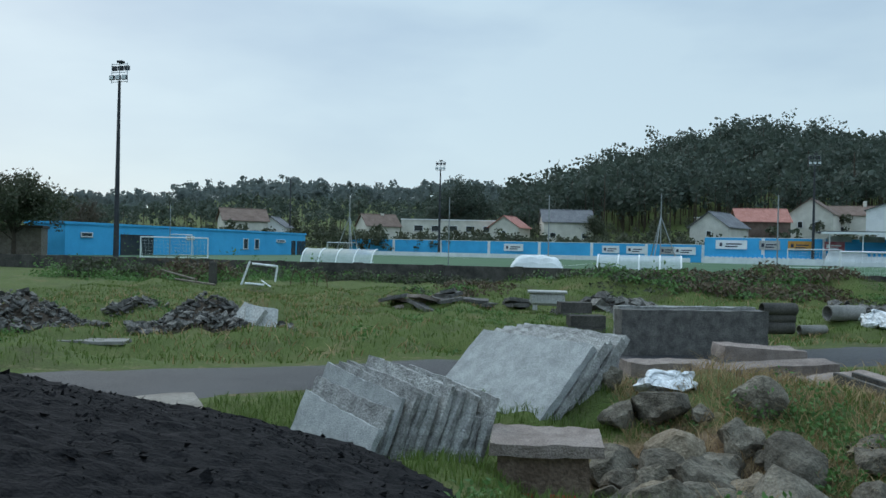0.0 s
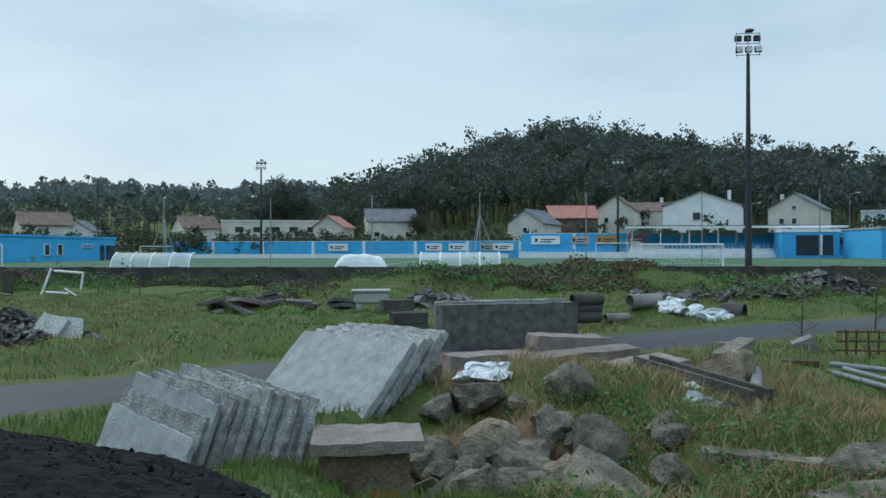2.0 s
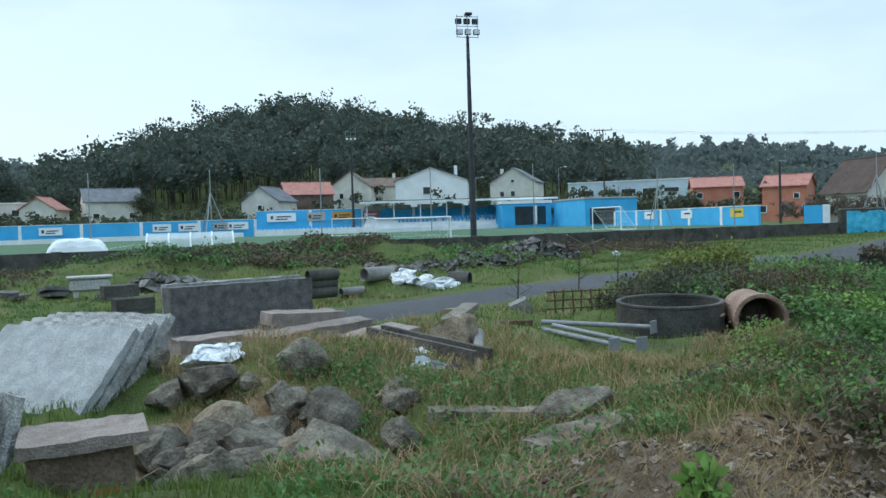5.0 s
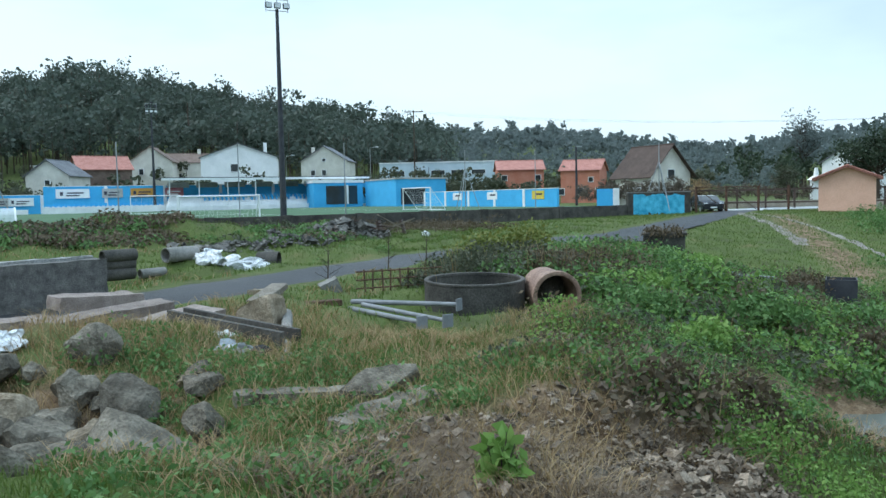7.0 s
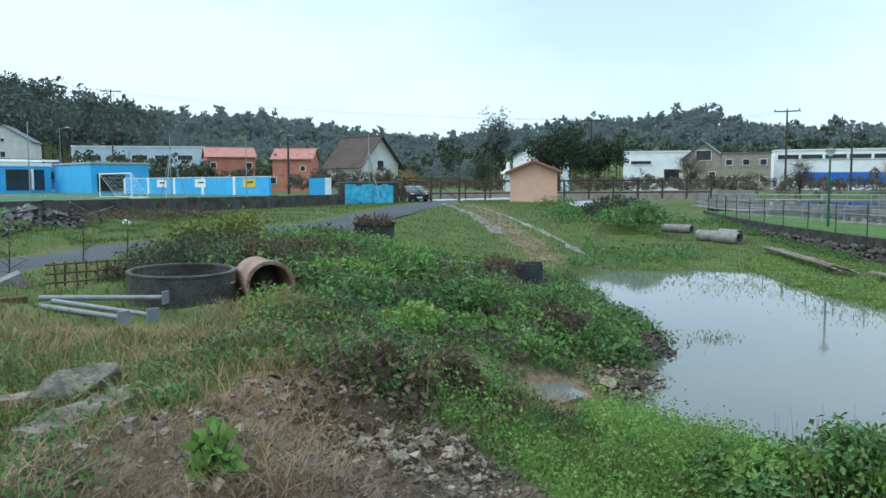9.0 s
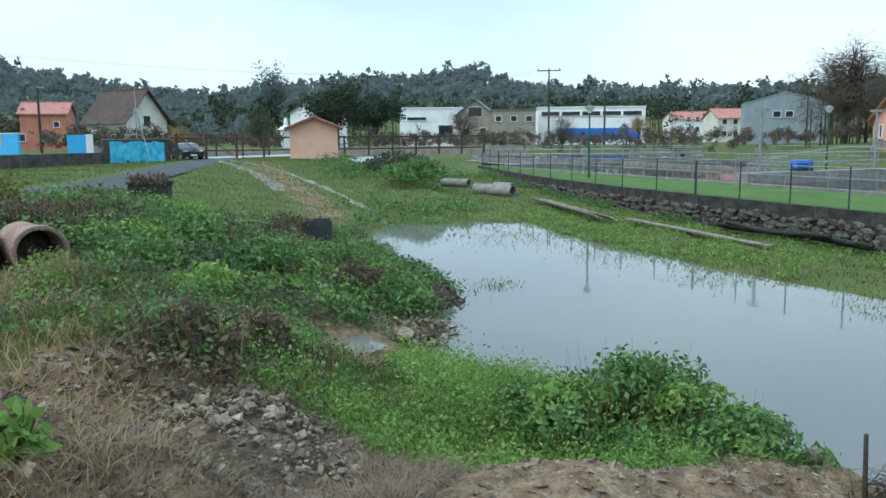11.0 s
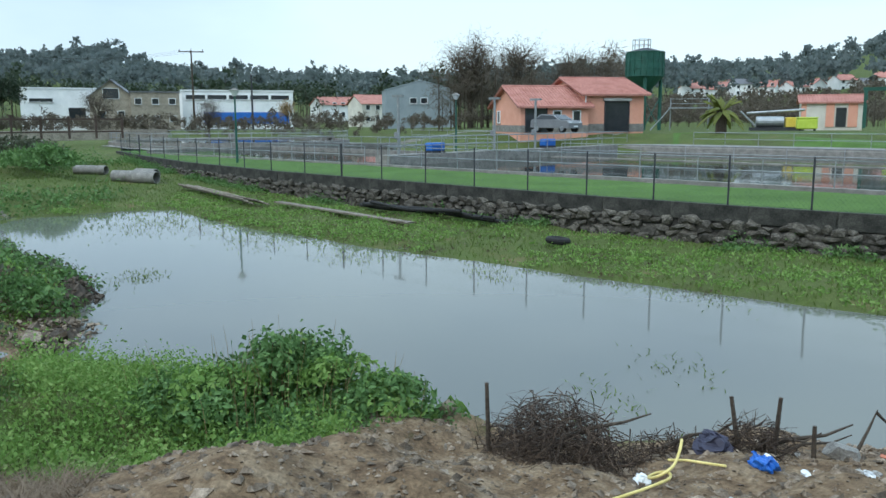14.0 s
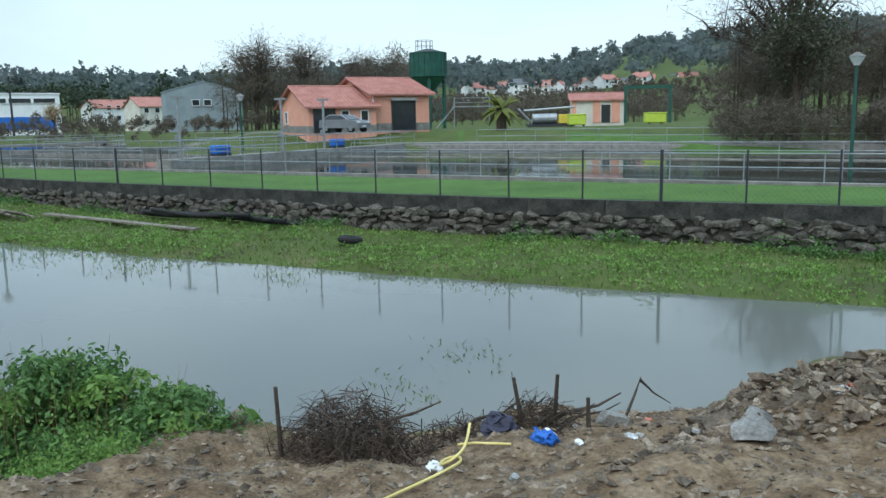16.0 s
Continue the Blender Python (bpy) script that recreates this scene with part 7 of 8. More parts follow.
# pipes and blocks along the road
for k in range(3):
    ob = part("concrete_pipe", hollow(bmesh.new(), 0.17, 0.03, 0.95, 28, pose(0, 0, 0, 0, 90, 0) @ Matrix.Translation((0, 0, -0.48))), CONCRETE_DARK)
    ob.matrix_basis = pose(8.8 + 0.03 * k, 21.3 + 0.06 * (k % 2), 3.33 + 0.25 * k, 0, 0, 6)
    tagged(ob, "dark concrete pipe in a low stack", "pipe", "stacked concrete pipes")
for x, y, r, l, yaw, mt in ((11.0, 22.1, 0.22, 1.1, 14, CONCRETE), (9.9, 21.6, 0.13, 0.8, 10, CONCRETE), (13.9, 22.0, 0.26, 0.7, -50, CONCRETE_DARK), (49.5, 5.5, 0.36, 1.7, 60, CONCRETE), (50.6, 6.6, 0.34, 1.7, 64, CONCRETE), (51.6, 5.6, 0.34, 1.6, 50, CONCRETE), (55.5, 9.4, 0.3, 2.2, 65, CONCRETE)):
    ob = part("concrete_pipe", hollow(bmesh.new(), r, r * 0.14, l, 28, pose(0, 0, 0, 0, 90, 0) @ Matrix.Translation((0, 0, -l / 2))), mt)
    ob.matrix_basis = pose(x, y, gz(x, y) + r * 0.9, 0, 0, yaw)
    tagged(ob, "grey concrete drain pipe abandoned on the grass", "pipe")
for x, y, z in ((3.35, 19.4, 0), (3.4, 19.5, 0.28), (3.2, 20.1, 0.56)):
    stone_block(x, y, 0.95 - z * 0.3, 0.5, 0.27, 4, CONCRETE_DARK, "grey concrete block in a small stack", 3.15 + z, (0, 0), 0.008, int(60 + z * 10), "concrete_block")
bench = thing("concrete_trough", pose(3.3, 26.5, 3.3, 0, 0, -6), "pale concrete trough on feet", "trough")
part("bowl", rough(box(bmesh.new(), 1.15, 0.6, 0.42, 0, 0, 0.16, bevel=0.08), 0.02, 3, 2), CONCRETE_LIGHT, bench)
part("rim", box(bmesh.new(), 1.3, 0.7, 0.08, 0, 0, 0.56, bevel=0.02), CONCRETE_LIGHT, bench)
for x in (-0.4, 0.4):
    part("foot", box(bmesh.new(), 0.16, 0.5, 0.18, x), CONCRETE_LIGHT, bench)
for k in range(9):
    x, y = -1.1 + rnd.uniform(-1.3, 1.5), 28.0 + rnd.uniform(-0.8, 0.9)
    stone_block(x, y, rnd.uniform(0.7, 1.4), rnd.uniform(0.5, 0.9), 0.12, rnd.uniform(0, 180), GRANITE_DARK if k % 3 else GRANITE_PINK, "dumped dark paving slab", gz(x, y) - 0.04 + 0.035 * k, (rnd.uniform(-14, 14), rnd.uniform(-14, 14)), 0.02, 70 + k, "paving_slab")
for k in range(5):
    stone_block(1.6 + rnd.uniform(-0.7, 0.9), 28.6 + rnd.uniform(-0.5, 0.5), 0.9, 0.6, 0.12, rnd.uniform(0, 180), GRANITE_DARK, "dumped dark paving slab", gz(1.7, 28.6) - 0.04 + 0.05 * k, (rnd.uniform(-14, 14), rnd.uniform(-10, 10)), 0.02, 90 + k, "paving_slab")

# broken white goal frame by the wall
og = thing("broken_goal", pose(-8.6, 36.4, 3.25, 0, 0, -8), "broken white goal frame dumped by the wall", "goal")
for a, b, r in (((-0.9, 0, 0.05), (-0.5, 0.1, 1.25), 0.05), ((-0.35, 0, 1.15), (0.85, 0, 1.05), 0.05), ((0.85, 0, 1.05), (0.75, 0, 0.35), 0.05), ((-0.6, -0.2, 0.25), (0.3, -0.2, 0.2), 0.05), ((0.1, 0, 0.4), (0.7, -0.3, 0.1), 0.03)):
    part("tube", rod(bmesh.new(), a, b, r, seg=8), WHITE, og)
for k in range(3):
    tagged(part("iron_hoop", tube(bmesh.new(), [(-7.0 + 0.6 * k + 0.25 * math.cos(q), 36.8, gz(-7 + 0.6 * k, 36.8) + 0.7 * math.sin(q)) for q in (0, 0.5, 1.0, 1.57, 2.1, 2.7, 3.14)], 0.02, 5), RUST), "rusty iron hoop in the grass", "hoop", "iron hoops")
for (xa, ya), (xb, yb), za, zb in (((-13.5, 37.5), (-11.8, 37.2), 4.0, 3.6), ((-12.6, 36.9), (-10.6, 36.4), 3.6, 3.4)):
    tagged(part("timber_pole", rod(bmesh.new(), (xa, ya, za), (xb, yb, zb), 0.05, seg=6), WOOD), "grey wooden pole leaning in the weeds", "pole")
tagged(part("fence_stub", box(bmesh.new(), 0.35, 0.25, 1.1, -11.3, 38.4, 3.3, bevel=0.03), CONCRETE_DARK), "short dark concrete post stub", "post")


def rubble(name, x, y, r, r2, h, n, size, mt, label, seed, z0=None, soil=None):
    """A heap of broken stones over an earth core, one mass."""
    rng = np.random.default_rng(seed)
    if soil:
        bm = bmesh.new()
        bmesh.ops.create_grid(bm, x_segments=30, y_segments=30, size=1.25)
        core = np.array([tuple(v.co) for v in bm.verts])
        level = height(x + core[:, 0] * r, y + core[:, 1] * r2) if z0 is None else np.full(len(core), z0)
        for v, g in zip(bm.verts, level.tolist()):
            d2 = v.co.x ** 2 + v.co.y ** 2
            px, py = x + v.co.x * r, y + v.co.y * r2
            v.co = Vector((px, py, g - 0.12 + h * 0.85 * math.exp(-d2 * 1.8) * (1 + 0.4 * noise.noise((px * 1.3, py * 1.3, 2))) + 0.05 * noise.noise((px * 4, py * 4, 7))))
        tagged(part(name + "_core", bm, soil), "earth and rubble core of a heap", "heap", kind="stuff")
    u = np.sqrt(rng.random(n)) * 1.05
    a = rng.uniform(0, 2 * np.pi, n)
    px, py = x + u * np.cos(a) * r, y + u * np.sin(a) * r2
    pz = (height(px, py) if z0 is None else np.full(n, z0)) + h * 0.85 * np.exp(-u * u * 1.8) * rng.uniform(0.85, 1.1, n)
    verts, faces = [], []
    for i in range(n):
        s = size * rng.lognormal(0, 0.5)
        o = rng.normal(size=(8, 3)) * 0.12 + [(sx, sy, sz) for sx in (-0.5, 0.5) for sy in (-0.5, 0.5) for sz in (-0.35, 0.35)]
        q = Euler(rng.uniform(-0.7, 0.7, 3)).to_matrix() @ Matrix.Diagonal((s * rng.uniform(0.7, 1.5), s, s * rng.uniform(0.4, 0.9)))
        b = len(verts)
        c = Vector((px[i], py[i], pz[i]))
        verts += [c + q @ Vector(v) for v in o]
        faces += [(b, b + 1, b + 3, b + 2), (b + 4, b + 6, b + 7, b + 5), (b, b + 4, b + 5, b + 1), (b + 2, b + 3, b + 7, b + 6), (b, b + 2, b + 6, b + 4), (b + 1, b + 5, b + 7, b + 3)]
    tagged(sheet(name, verts, faces, mt), label, "rubble", kind="stuff")


EARTH = mat("dark_earth", (0.05, 0.038, 0.028), (0.10, 0.078, 0.058), 3, 0.95, 0.8, 25)
EARTH_TAN = mat("tan_earth", (0.11, 0.077, 0.05), (0.22, 0.165, 0.115), 3, 0.95, 0.8, 25)
rubble("rubble_heap", -5.6, 18.9, 1.9, 1.3, 0.85, 1140, 0.062, RUBBLE, "heap of broken dark stone and earth", 1, soil=EARTH)
rubble("rubble_heap", -10.3, 19.0, 2.0, 1.4, 0.85, 1120, 0.062, RUBBLE, "heap of broken dark stone and earth", 2, soil=EARTH)
rubble("rubble_heap", -8.6, 21.8, 0.9, 0.5, 0.3, 120, 0.08, RUBBLE, "low spill of broken stone", 3)
rubble("rubble_heap", 5.3, 26.5, 1.6, 0.9, 0.8, 260, 0.15, RUBBLE, "heap of broken stone by the mound", 4, soil=EARTH)
rubble("rubble_heap", 16.8, 27.0, 3.6, 0.9, 0.3, 300, 0.11, RUBBLE, "scattered broken stone along the verge", 5)
rubble("rubble_heap", 22.5, 29.2, 2.2, 1.1, 0.75, 290, 0.16, RUBBLE, "heap of rubble and timber by the wall", 6, soil=EARTH)
rubble("rubble_heap", 5.75, 2.4, 1.15, 0.9, 0.34, 1500, 0.026, PEBBLE, "heap of broken brown stone on the earth mound", 7, soil=EARTH_TAN)
rubble("rubble_heap", 4.3, 3.6, 1.5, 0.9, 0.26, 500, 0.024, PEBBLE, "earth mound with small stones", 8, soil=EARTH_TAN)
rubble("rubble_heap", 4.6, -7.0, 1.1, 1.7, 0.3, 1100, 0.04, PEBBLE, "tipped debris of stone, brick and litter", 9, soil=EARTH_TAN)
rubble("rubble_heap", 6.5, 3.25, 1.3, 0.8, 0.2, 700, 0.022, PEBBLE, "crumbled earth ridge with small stones", 11, soil=EARTH_TAN)
rubble("earth_cut", 19.6, 3.55, 1.0, 0.55, 0.5, 120, 0.07, EARTH, "dark cut earth bank at the headland", 12, soil=EARTH)
rubble("gravel_heap", 16.1, 3.1, 1.4, 0.9, 0.42, 300, 0.05, PEBBLE, "dark gravelly mound at the pond's edge", 10, soil=EARTH)
for x, y, s, yaw in ((-4.3, 18.1, 0.75, 20), (-4.75, 18.1, 0.8, -40)):
    stone_block(x, y, s, 0.12, s * 0.75, yaw, CONCRETE_LIGHT, "broken pale slab on the rubble heap", 3.35, (-38, 10), 0.015, int(s * 100), "broken_slab")
stone_block(-7.4, 16.3, 1.5, 0.5, 0.07, 2, CONCRETE, "flat mossy slab in the grass", None, (0, 0), 0.02, 98)
for k in range(9):
    x, y = 21.6 + rnd.uniform(-1.8, 3.5), 28.9 + rnd.uniform(-0.6, 0.7)
    bm = box(bmesh.new(), rnd.uniform(0.9, 2.2), 0.14, 0.05, 0, 0, 0, pose(x, y, 3.8 + rnd.uniform(0, 0.35), rnd.uniform(-20, 20), rnd.uniform(-25, 25), rnd.uniform(0, 180)))
    tagged(part("timber_board", bm, WOOD if k % 2 else BROWN_ROOF), "dark weathered board on the rubble", "board", "dumped boards")
for x, y in ((24.6, 29.4), (26.2, 29.6)):
    pal = thing("pallet", pose(x, y, 3.35, 75, 0, 20 + x), "dark wooden pallet leaning upright", "pallet", "pallets")
    for k in range(6):
        part("slat", box(bmesh.new(), 1.2, 0.1, 0.02, 0, -0.05 + 0.16 * k, 0.1), BROWN_ROOF, pal)
    for xx in (-0.55, 0, 0.55):
        part("bearer", box(bmesh.new(), 0.09, 0.95, 0.09, xx, 0.35, 0), BROWN_ROOF, pal)

# scattered stones on the bare earth
rng = np.random.default_rng(31)
n = 19000
px, py = rng.uniform(1.2, 8.6, n), rng.uniform(-9.5, 4.2, n)
keep = (soil_at(px, py) > 0.35) & (np.hypot(px, py + 0.5) > 1.3)
px, py = px[keep], py[keep]
pz = height(px, py)
verts, faces = [], []
for x, y, z in zip(px, py, pz):
    s = 0.0135 * min(rng.lognormal(0, 0.8), 4.0)
    o = rng.normal(size=(6, 3)) * 0.25 + [(1, 0, 0), (-1, 0, 0), (0, 1, 0), (0, -1, 0), (0, 0, 0.6), (0, 0, -0.6)]
    b = len(verts)
    a = rng.uniform(0, 6.28)
    ca, sa = math.cos(a), math.sin(a)
    k = rng.uniform(0.6, 1.6)
    verts += [(x + s * (k * p[0] * ca - p[1] * sa), y + s * (k * p[0] * sa + p[1] * ca), z + s * p[2] + 0.004) for p in o]
    faces += [(b, b + 2, b + 4), (b + 2, b + 1, b + 4), (b + 1, b + 3, b + 4), (b + 3, b, b + 4), (b + 2, b, b + 5), (b + 1, b + 2, b + 5), (b + 3, b + 1, b + 5), (b, b + 3, b + 5)]
tagged(sheet("loose_stones", verts, faces, PEBBLE), "loose stones and pebbles on bare earth", "stones", kind="stuff")
for x, y, s, mt, lab in ((5.1, 1.6, 0.24, ROCK_TAN, "brown rock on the earth slope"), (6.25, 1.75, 0.26, GRANITE_DARK, "dark slate lump at the bank's edge"), (6.45, 1.95, 0.12, WHITE, "white stone at the bank's edge"), (4.9, 2.9, 0.3, ROCK, "flat grey rock on the mound"), (5.9, 2.7, 0.22, ROCK, "grey rock on the mound"), (3.9, -5.1, 0.34, CONCRETE, "grey broken slab piece on the debris"), (4.4, -5.7, 0.26, CONCRETE, "grey rock among the debris"), (4.2, -6.4, 0.16, CONCRETE_LIGHT, "pale stone among the debris"), (6.4, -5.9, 0.36, CONCRETE, "squared concrete lump by the water"), (8.9, -2.6, 0.35, ROCK_TAN, "wet tan stone at the waterline"), (9.3, -1.4, 0.32, ROCK_TAN, "tan stone in the bush"), (5.2, -3.9, 0.12, GRANITE, "small grey slab piece on the earth")):
    ob = part("rock", rock_bm(s, s * 0.8, s * 0.6, int(x * 50 + y * 13 + 900)), mt)
    ob.matrix_basis = pose(x, y, gz(x, y) + s * 0.18, rnd.uniform(-20, 20), 0, rnd.uniform(0, 360))
    tagged(ob, lab, "rock")
crumpled("plastic_bag", 6.15, -4.85, 0.24, 0.16, 0.16, PLASTIC_BLUE, "crumpled blue and white plastic bag", "bag", 12)
crumpled("plastic_bag", 6.22, -4.96, 0.14, 0.12, 0.14, WHITE, "white scrap of a plastic bag", "bag", 13)
crumpled("paper_carton", 6.6, -3.9, 0.18, 0.14, 0.12, WHITE, "torn white carton on the earth", "carton", 14)
crumpled("plastic_bag", 8.6, -2.2, 0.3, 0.22, 0.1, PLASTIC_WHITE, "white plastic scrap at the waterline", "bag", 15, z=POND_Z)
rng = np.random.default_rng(8)
for k in range(26):
    x, y = rng.normal(4.9, 0.7), rng.normal(-6.4, 1.0)
    mt = (WHITE, PLASTIC_WHITE, ORANGE, CONCRETE_LIGHT)[k % 4]
    crumpled("litter_scrap", x, y, 0.09, 0.05, 0.04, mt, "small scrap of litter in the debris", "litter", 30 + k, z=gz(x, y) + 0.12 * rng.random())
hp = [(4.9, -2.2), (5.4, -2.65), (5.85, -3.1), (6.05, -3.5), (6.15, -3.85), (6.4, -4.1), (6.7, -4.2), (6.72, -4.02), (6.4, -3.85), (6.3, -4.0), (6.5, -4.2), (6.75, -4.38)]
hz = [0.03, 0.03, 0.03, 0.04, 0.05, 0.06, 0.05, 0.05, 0.06, 0.12, 0.2, 0.3]
hose = [(x, y, gz(x, y) + z) for (x, y), z in zip(hp, hz)]
hose = [tuple(np.interp(q, range(len(hose)), [p[i] for p in hose]) for i in range(3)) for q in np.linspace(0, len(hose) - 1, 60)]
hose = [tuple(np.mean([hose[min(max(k + j, 0), 59)] for j in (-3, -2, -1, 0, 1, 2, 3)], 0)) for k in range(60)]
tagged(part("conduit_hose", tube(bmesh.new(), hose, 0.014, 8), PLASTIC_YELLOW), "pale yellow plastic conduit looped on the earth", "hose")
tagged(part("conduit_hose", tube(bmesh.new(), [(6.6, -4.15, gz(6.6, -4.15) + 0.2), (6.55, -4.3, gz(6.55, -4.3) + 0.14), (6.4, -4.42, gz(6.4, -4.42) + 0.06), (6.2, -4.5, gz(6.2, -4.5) + 0.03)], 0.013, 8), PLASTIC_YELLOW), "short end of yellow plastic conduit", "hose")
# white cord on the earth
tagged(part("cord", tube(bmesh.new(), [(3.2 + 0.1 * k, 0.45 - 0.12 * k + 0.04 * math.sin(k * 2), gz(3.2 + 0.1 * k, 0.45 - 0.12 * k) + 0.015) for k in range(6)], 0.01, 5), PLASTIC_WHITE), "short white cord on the earth", "cord")

# brushwood at the water's edge
rnd = random.Random(9)


def brush(x, y, z, r, h, n, label, seed, long=0):
    rnd = random.Random(seed)
    ob = thing("brushwood_heap", pose(x, y, z), label, "brushwood")
    lines = []
    for _ in range(n):
        a, q = rnd.uniform(0, 6.28), math.sqrt(rnd.random())
        c = Vector((r * q * math.cos(a), r * q * math.sin(a), h * rnd.random() * math.sqrt(max(0.02, 1 - q * q))))
        d = Vector((rnd.gauss(0, 1), rnd.gauss(0, 1), rnd.gauss(0.15, 0.55))).normalized() * rnd.uniform(0.15, 0.42) * r
        k = Vector((rnd.gauss(0, 0.1), rnd.gauss(0, 0.1), rnd.gauss(0.05, 0.1))) * r
        lines.append(([c - d, c - d * 0.3 + k, c + d * 0.4 + k * 0.8, c + d], rnd.uniform(0.003, 0.008)))
    tagged(twigs("twig_mass", lines, TWIG, ob), kind="stuff")
    for _ in range(long):
        a = rnd.uniform(-0.9, 0.5)
        s = Vector((rnd.uniform(-0.3, 0.3) * r, rnd.uniform(-0.3, 0.3) * r, rnd.uniform(0.1, 0.5) * h))
        d = Vector((math.sin(a) * 0.5 + 0.1, -math.cos(a), rnd.uniform(0.0, 0.3))) * rnd.uniform(0.7, 1.3)
        twigs("branch", [([s, s + d * 0.4 + Vector((0, 0, 0.06)), s + d * 0.75, s + d + Vector((0, 0, rnd.uniform(-0.05, 0.12)))], rnd.uniform(0.018, 0.035))], BARK, ob, 7)
    return ob


brush(7.45, -3.35, 1.5, 0.72, 0.85, 1500, "tangled heap of brown cut brushwood", 1, 3)
brush(7.3, -4.55, 1.5, 0.5, 0.4, 420, "dark branches sprawling from the brushwood", 2, 8)
brush(6.9, -5.3, 1.7, 0.42, 0.5, 420, "dark tangle of sticks at the water's edge", 3, 3)
for (x, y), (dx, dy), z, h in (((7.7, -2.75), (0.02, 0.04), 1.4, 1.1), ((6.55, -5.7), (0.0, 0.02), 1.75, 0.45), ((6.9, -5.15), (0.1, 0.1), 1.8, 0.6), ((6.85, -5.45), (-0.05, -0.02), 1.8, 0.62)):
    tagged(part("wooden_stake", rod(bmesh.new(), (x, y, z - 0.2), (x + dx, y + dy, z + h), 0.03, 0.02, 7), BARK), "dark wooden stake standing at the bank", "stake", "stakes")
twg = thing("forked_branch", pose(6.6, -6.4, 1.9), "crooked dark branch propped at the bank", "branch")
twigs("limb", [([(0, 0.2, -0.1), (0.05, 0, 0.18), (0.05, -0.08, 0.36)], 0.022), ([(0.05, -0.07, 0.33), (0, -0.22, 0.17), (-0.1, -0.38, 0.05)], 0.018)], BARK, twg, 7)
crumpled("dark_cloth", 6.95, -4.85, 0.4, 0.3, 0.25, INK, "dark wet cloth caught in the branches", "cloth", 21, z=1.85)

# far bank: old poles, planks, hoses, tyre
for k in range(6):
    (xa, ya), (xb, yb) = (45.0 + 0.15 * k, 2.2 + 0.22 * k), (37.4 + 0.2 * k, -1.2 + 0.22 * k)
    tagged(part("wooden_pole", rod(bmesh.new(), (xa, ya, gz(xa, ya) + 0.15 + 0.1 * (k % 2)), (xb, yb, gz(xb, yb) + 0.18 + 0.08 * (k % 3)), 0.06, 0.045, 8), WOOD), "long weathered pole lying along the wall", "pole", "poles by the wall")
tagged(part("plank_walk", box(bmesh.new(), 9.4, 0.36, 0.06, 0, 0, 0, pose(33.6, -3.9, gz(33.6, -3.9) + 0.12, 0, -0.6, 29)), WOOD), "long pale boards lying on the bank", "boards")
for k in range(5):
    pts = [(*wl(float(s0) - 0.2, -0.9 - 0.16 * k + 0.15 * math.sin(s0 * 1.1 + k))[:2], 1.48 + 0.05 * k + 0.05 * math.sin(s0 + k * 2)) for s0 in np.linspace(42.0 + k * 0.5, 50.5 - k * 0.3, 18)]
    tagged(part("black_pipe", tube(bmesh.new(), pts, 0.07, 8), RUBBER), "black plastic pipe lying at the wall's foot", "pipe", "black pipes")
bm = bmesh.new()
rt, rr = 0.3, 0.12
rings = [[bm.verts.new(((rt + rr * math.cos(q)) * math.cos(p), (rt + rr * math.cos(q)) * math.sin(p), rr * math.sin(q) + rr)) for q in (2 * math.pi * j / 10 for j in range(10))] for p in (2 * math.pi * k / 24 for k in range(24))]
for k in range(24):
    for j in range(10):
        bm.faces.new((rings[k][j], rings[(k + 1) % 24][j], rings[(k + 1) % 24][(j + 1) % 10], rings[k][(j + 1) % 10]))
tyre = part("tyre", bm, RUBBER)
tyre.matrix_basis = pose(23.6, -9.7, 1.3, 6, 0, 0) @ Matrix.Diagonal((0.95, 0.95, 0.9, 1))
tagged(tyre, "old black tyre lying in the grass", "tyre")
small_tyre = new("tyre", tyre.data)
small_tyre.matrix_basis = pose(5.2, 7.95, 3.2, 60, 0, 30) @ Matrix.Diagonal((0.7, 0.7, 0.7, 1))
tagged(small_tyre, "small worn tyre half hidden in grass", "tyre")


# ---- growth ----
def scatter(n, x0, x1, y0, y1, test, seed):
    rng = np.random.default_rng(seed)
    x, y = rng.uniform(x0, x1, n), rng.uniform(y0, y1, n)
    k = test(x, y) & ~inside(x, y, SHORE) & (seg_dist(x, y, ROAD_LINE) > 1.75) & (np.hypot(x, y + 0.5) > 1.5) & ~beyond_wall(x, y - 0.3) & (np.hypot(x - 12.0, y - 10.9) > 1.15)
    return np.stack([x[k], y[k], height(x[k], y[k])], 1)


def patch(x, y, f=0.9, p=0.0):
    return bumps(x * f + 11 + p, y * f - 7) * 3


def heap_free(x, y):
    return np.hypot(x + 4.6, y - 3.4) > 4.6


open_ground = lambda x, y: (soil_at(x, y) < 0.45) & heap_free(x, y)
dist = lambda x, y: np.hypot(x, y + 0.5)
near_g = scatter(75000, -3, 11, 1.5, 14, lambda x, y: open_ground(x, y) & (dist(x, y) < 13) & (patch(x, y) > -0.25), 1)
tagged(blades("short_grass", near_g, 0.12, 0.006, GRASS, 0.5, 1), "rough short grass among the stones", "grass", kind="stuff")
mid_g = scatter(90000, -16, 34, 8, 38, lambda x, y: open_ground(x, y) & (dist(x, y) > 11) & (dist(x, y) < 42), 2)
tagged(blades("meadow_grass", mid_g, 0.10, 0.011, GRASS, 0.5, 2), "green grass of the waste ground", "grass", kind="stuff")
far_g = scatter(120000, 8, 66, -26, 36, lambda x, y: (dist(x, y) > 15) & ((x > 18) | (y < -8)) & (soil_at(x, y) < 0.6), 3)
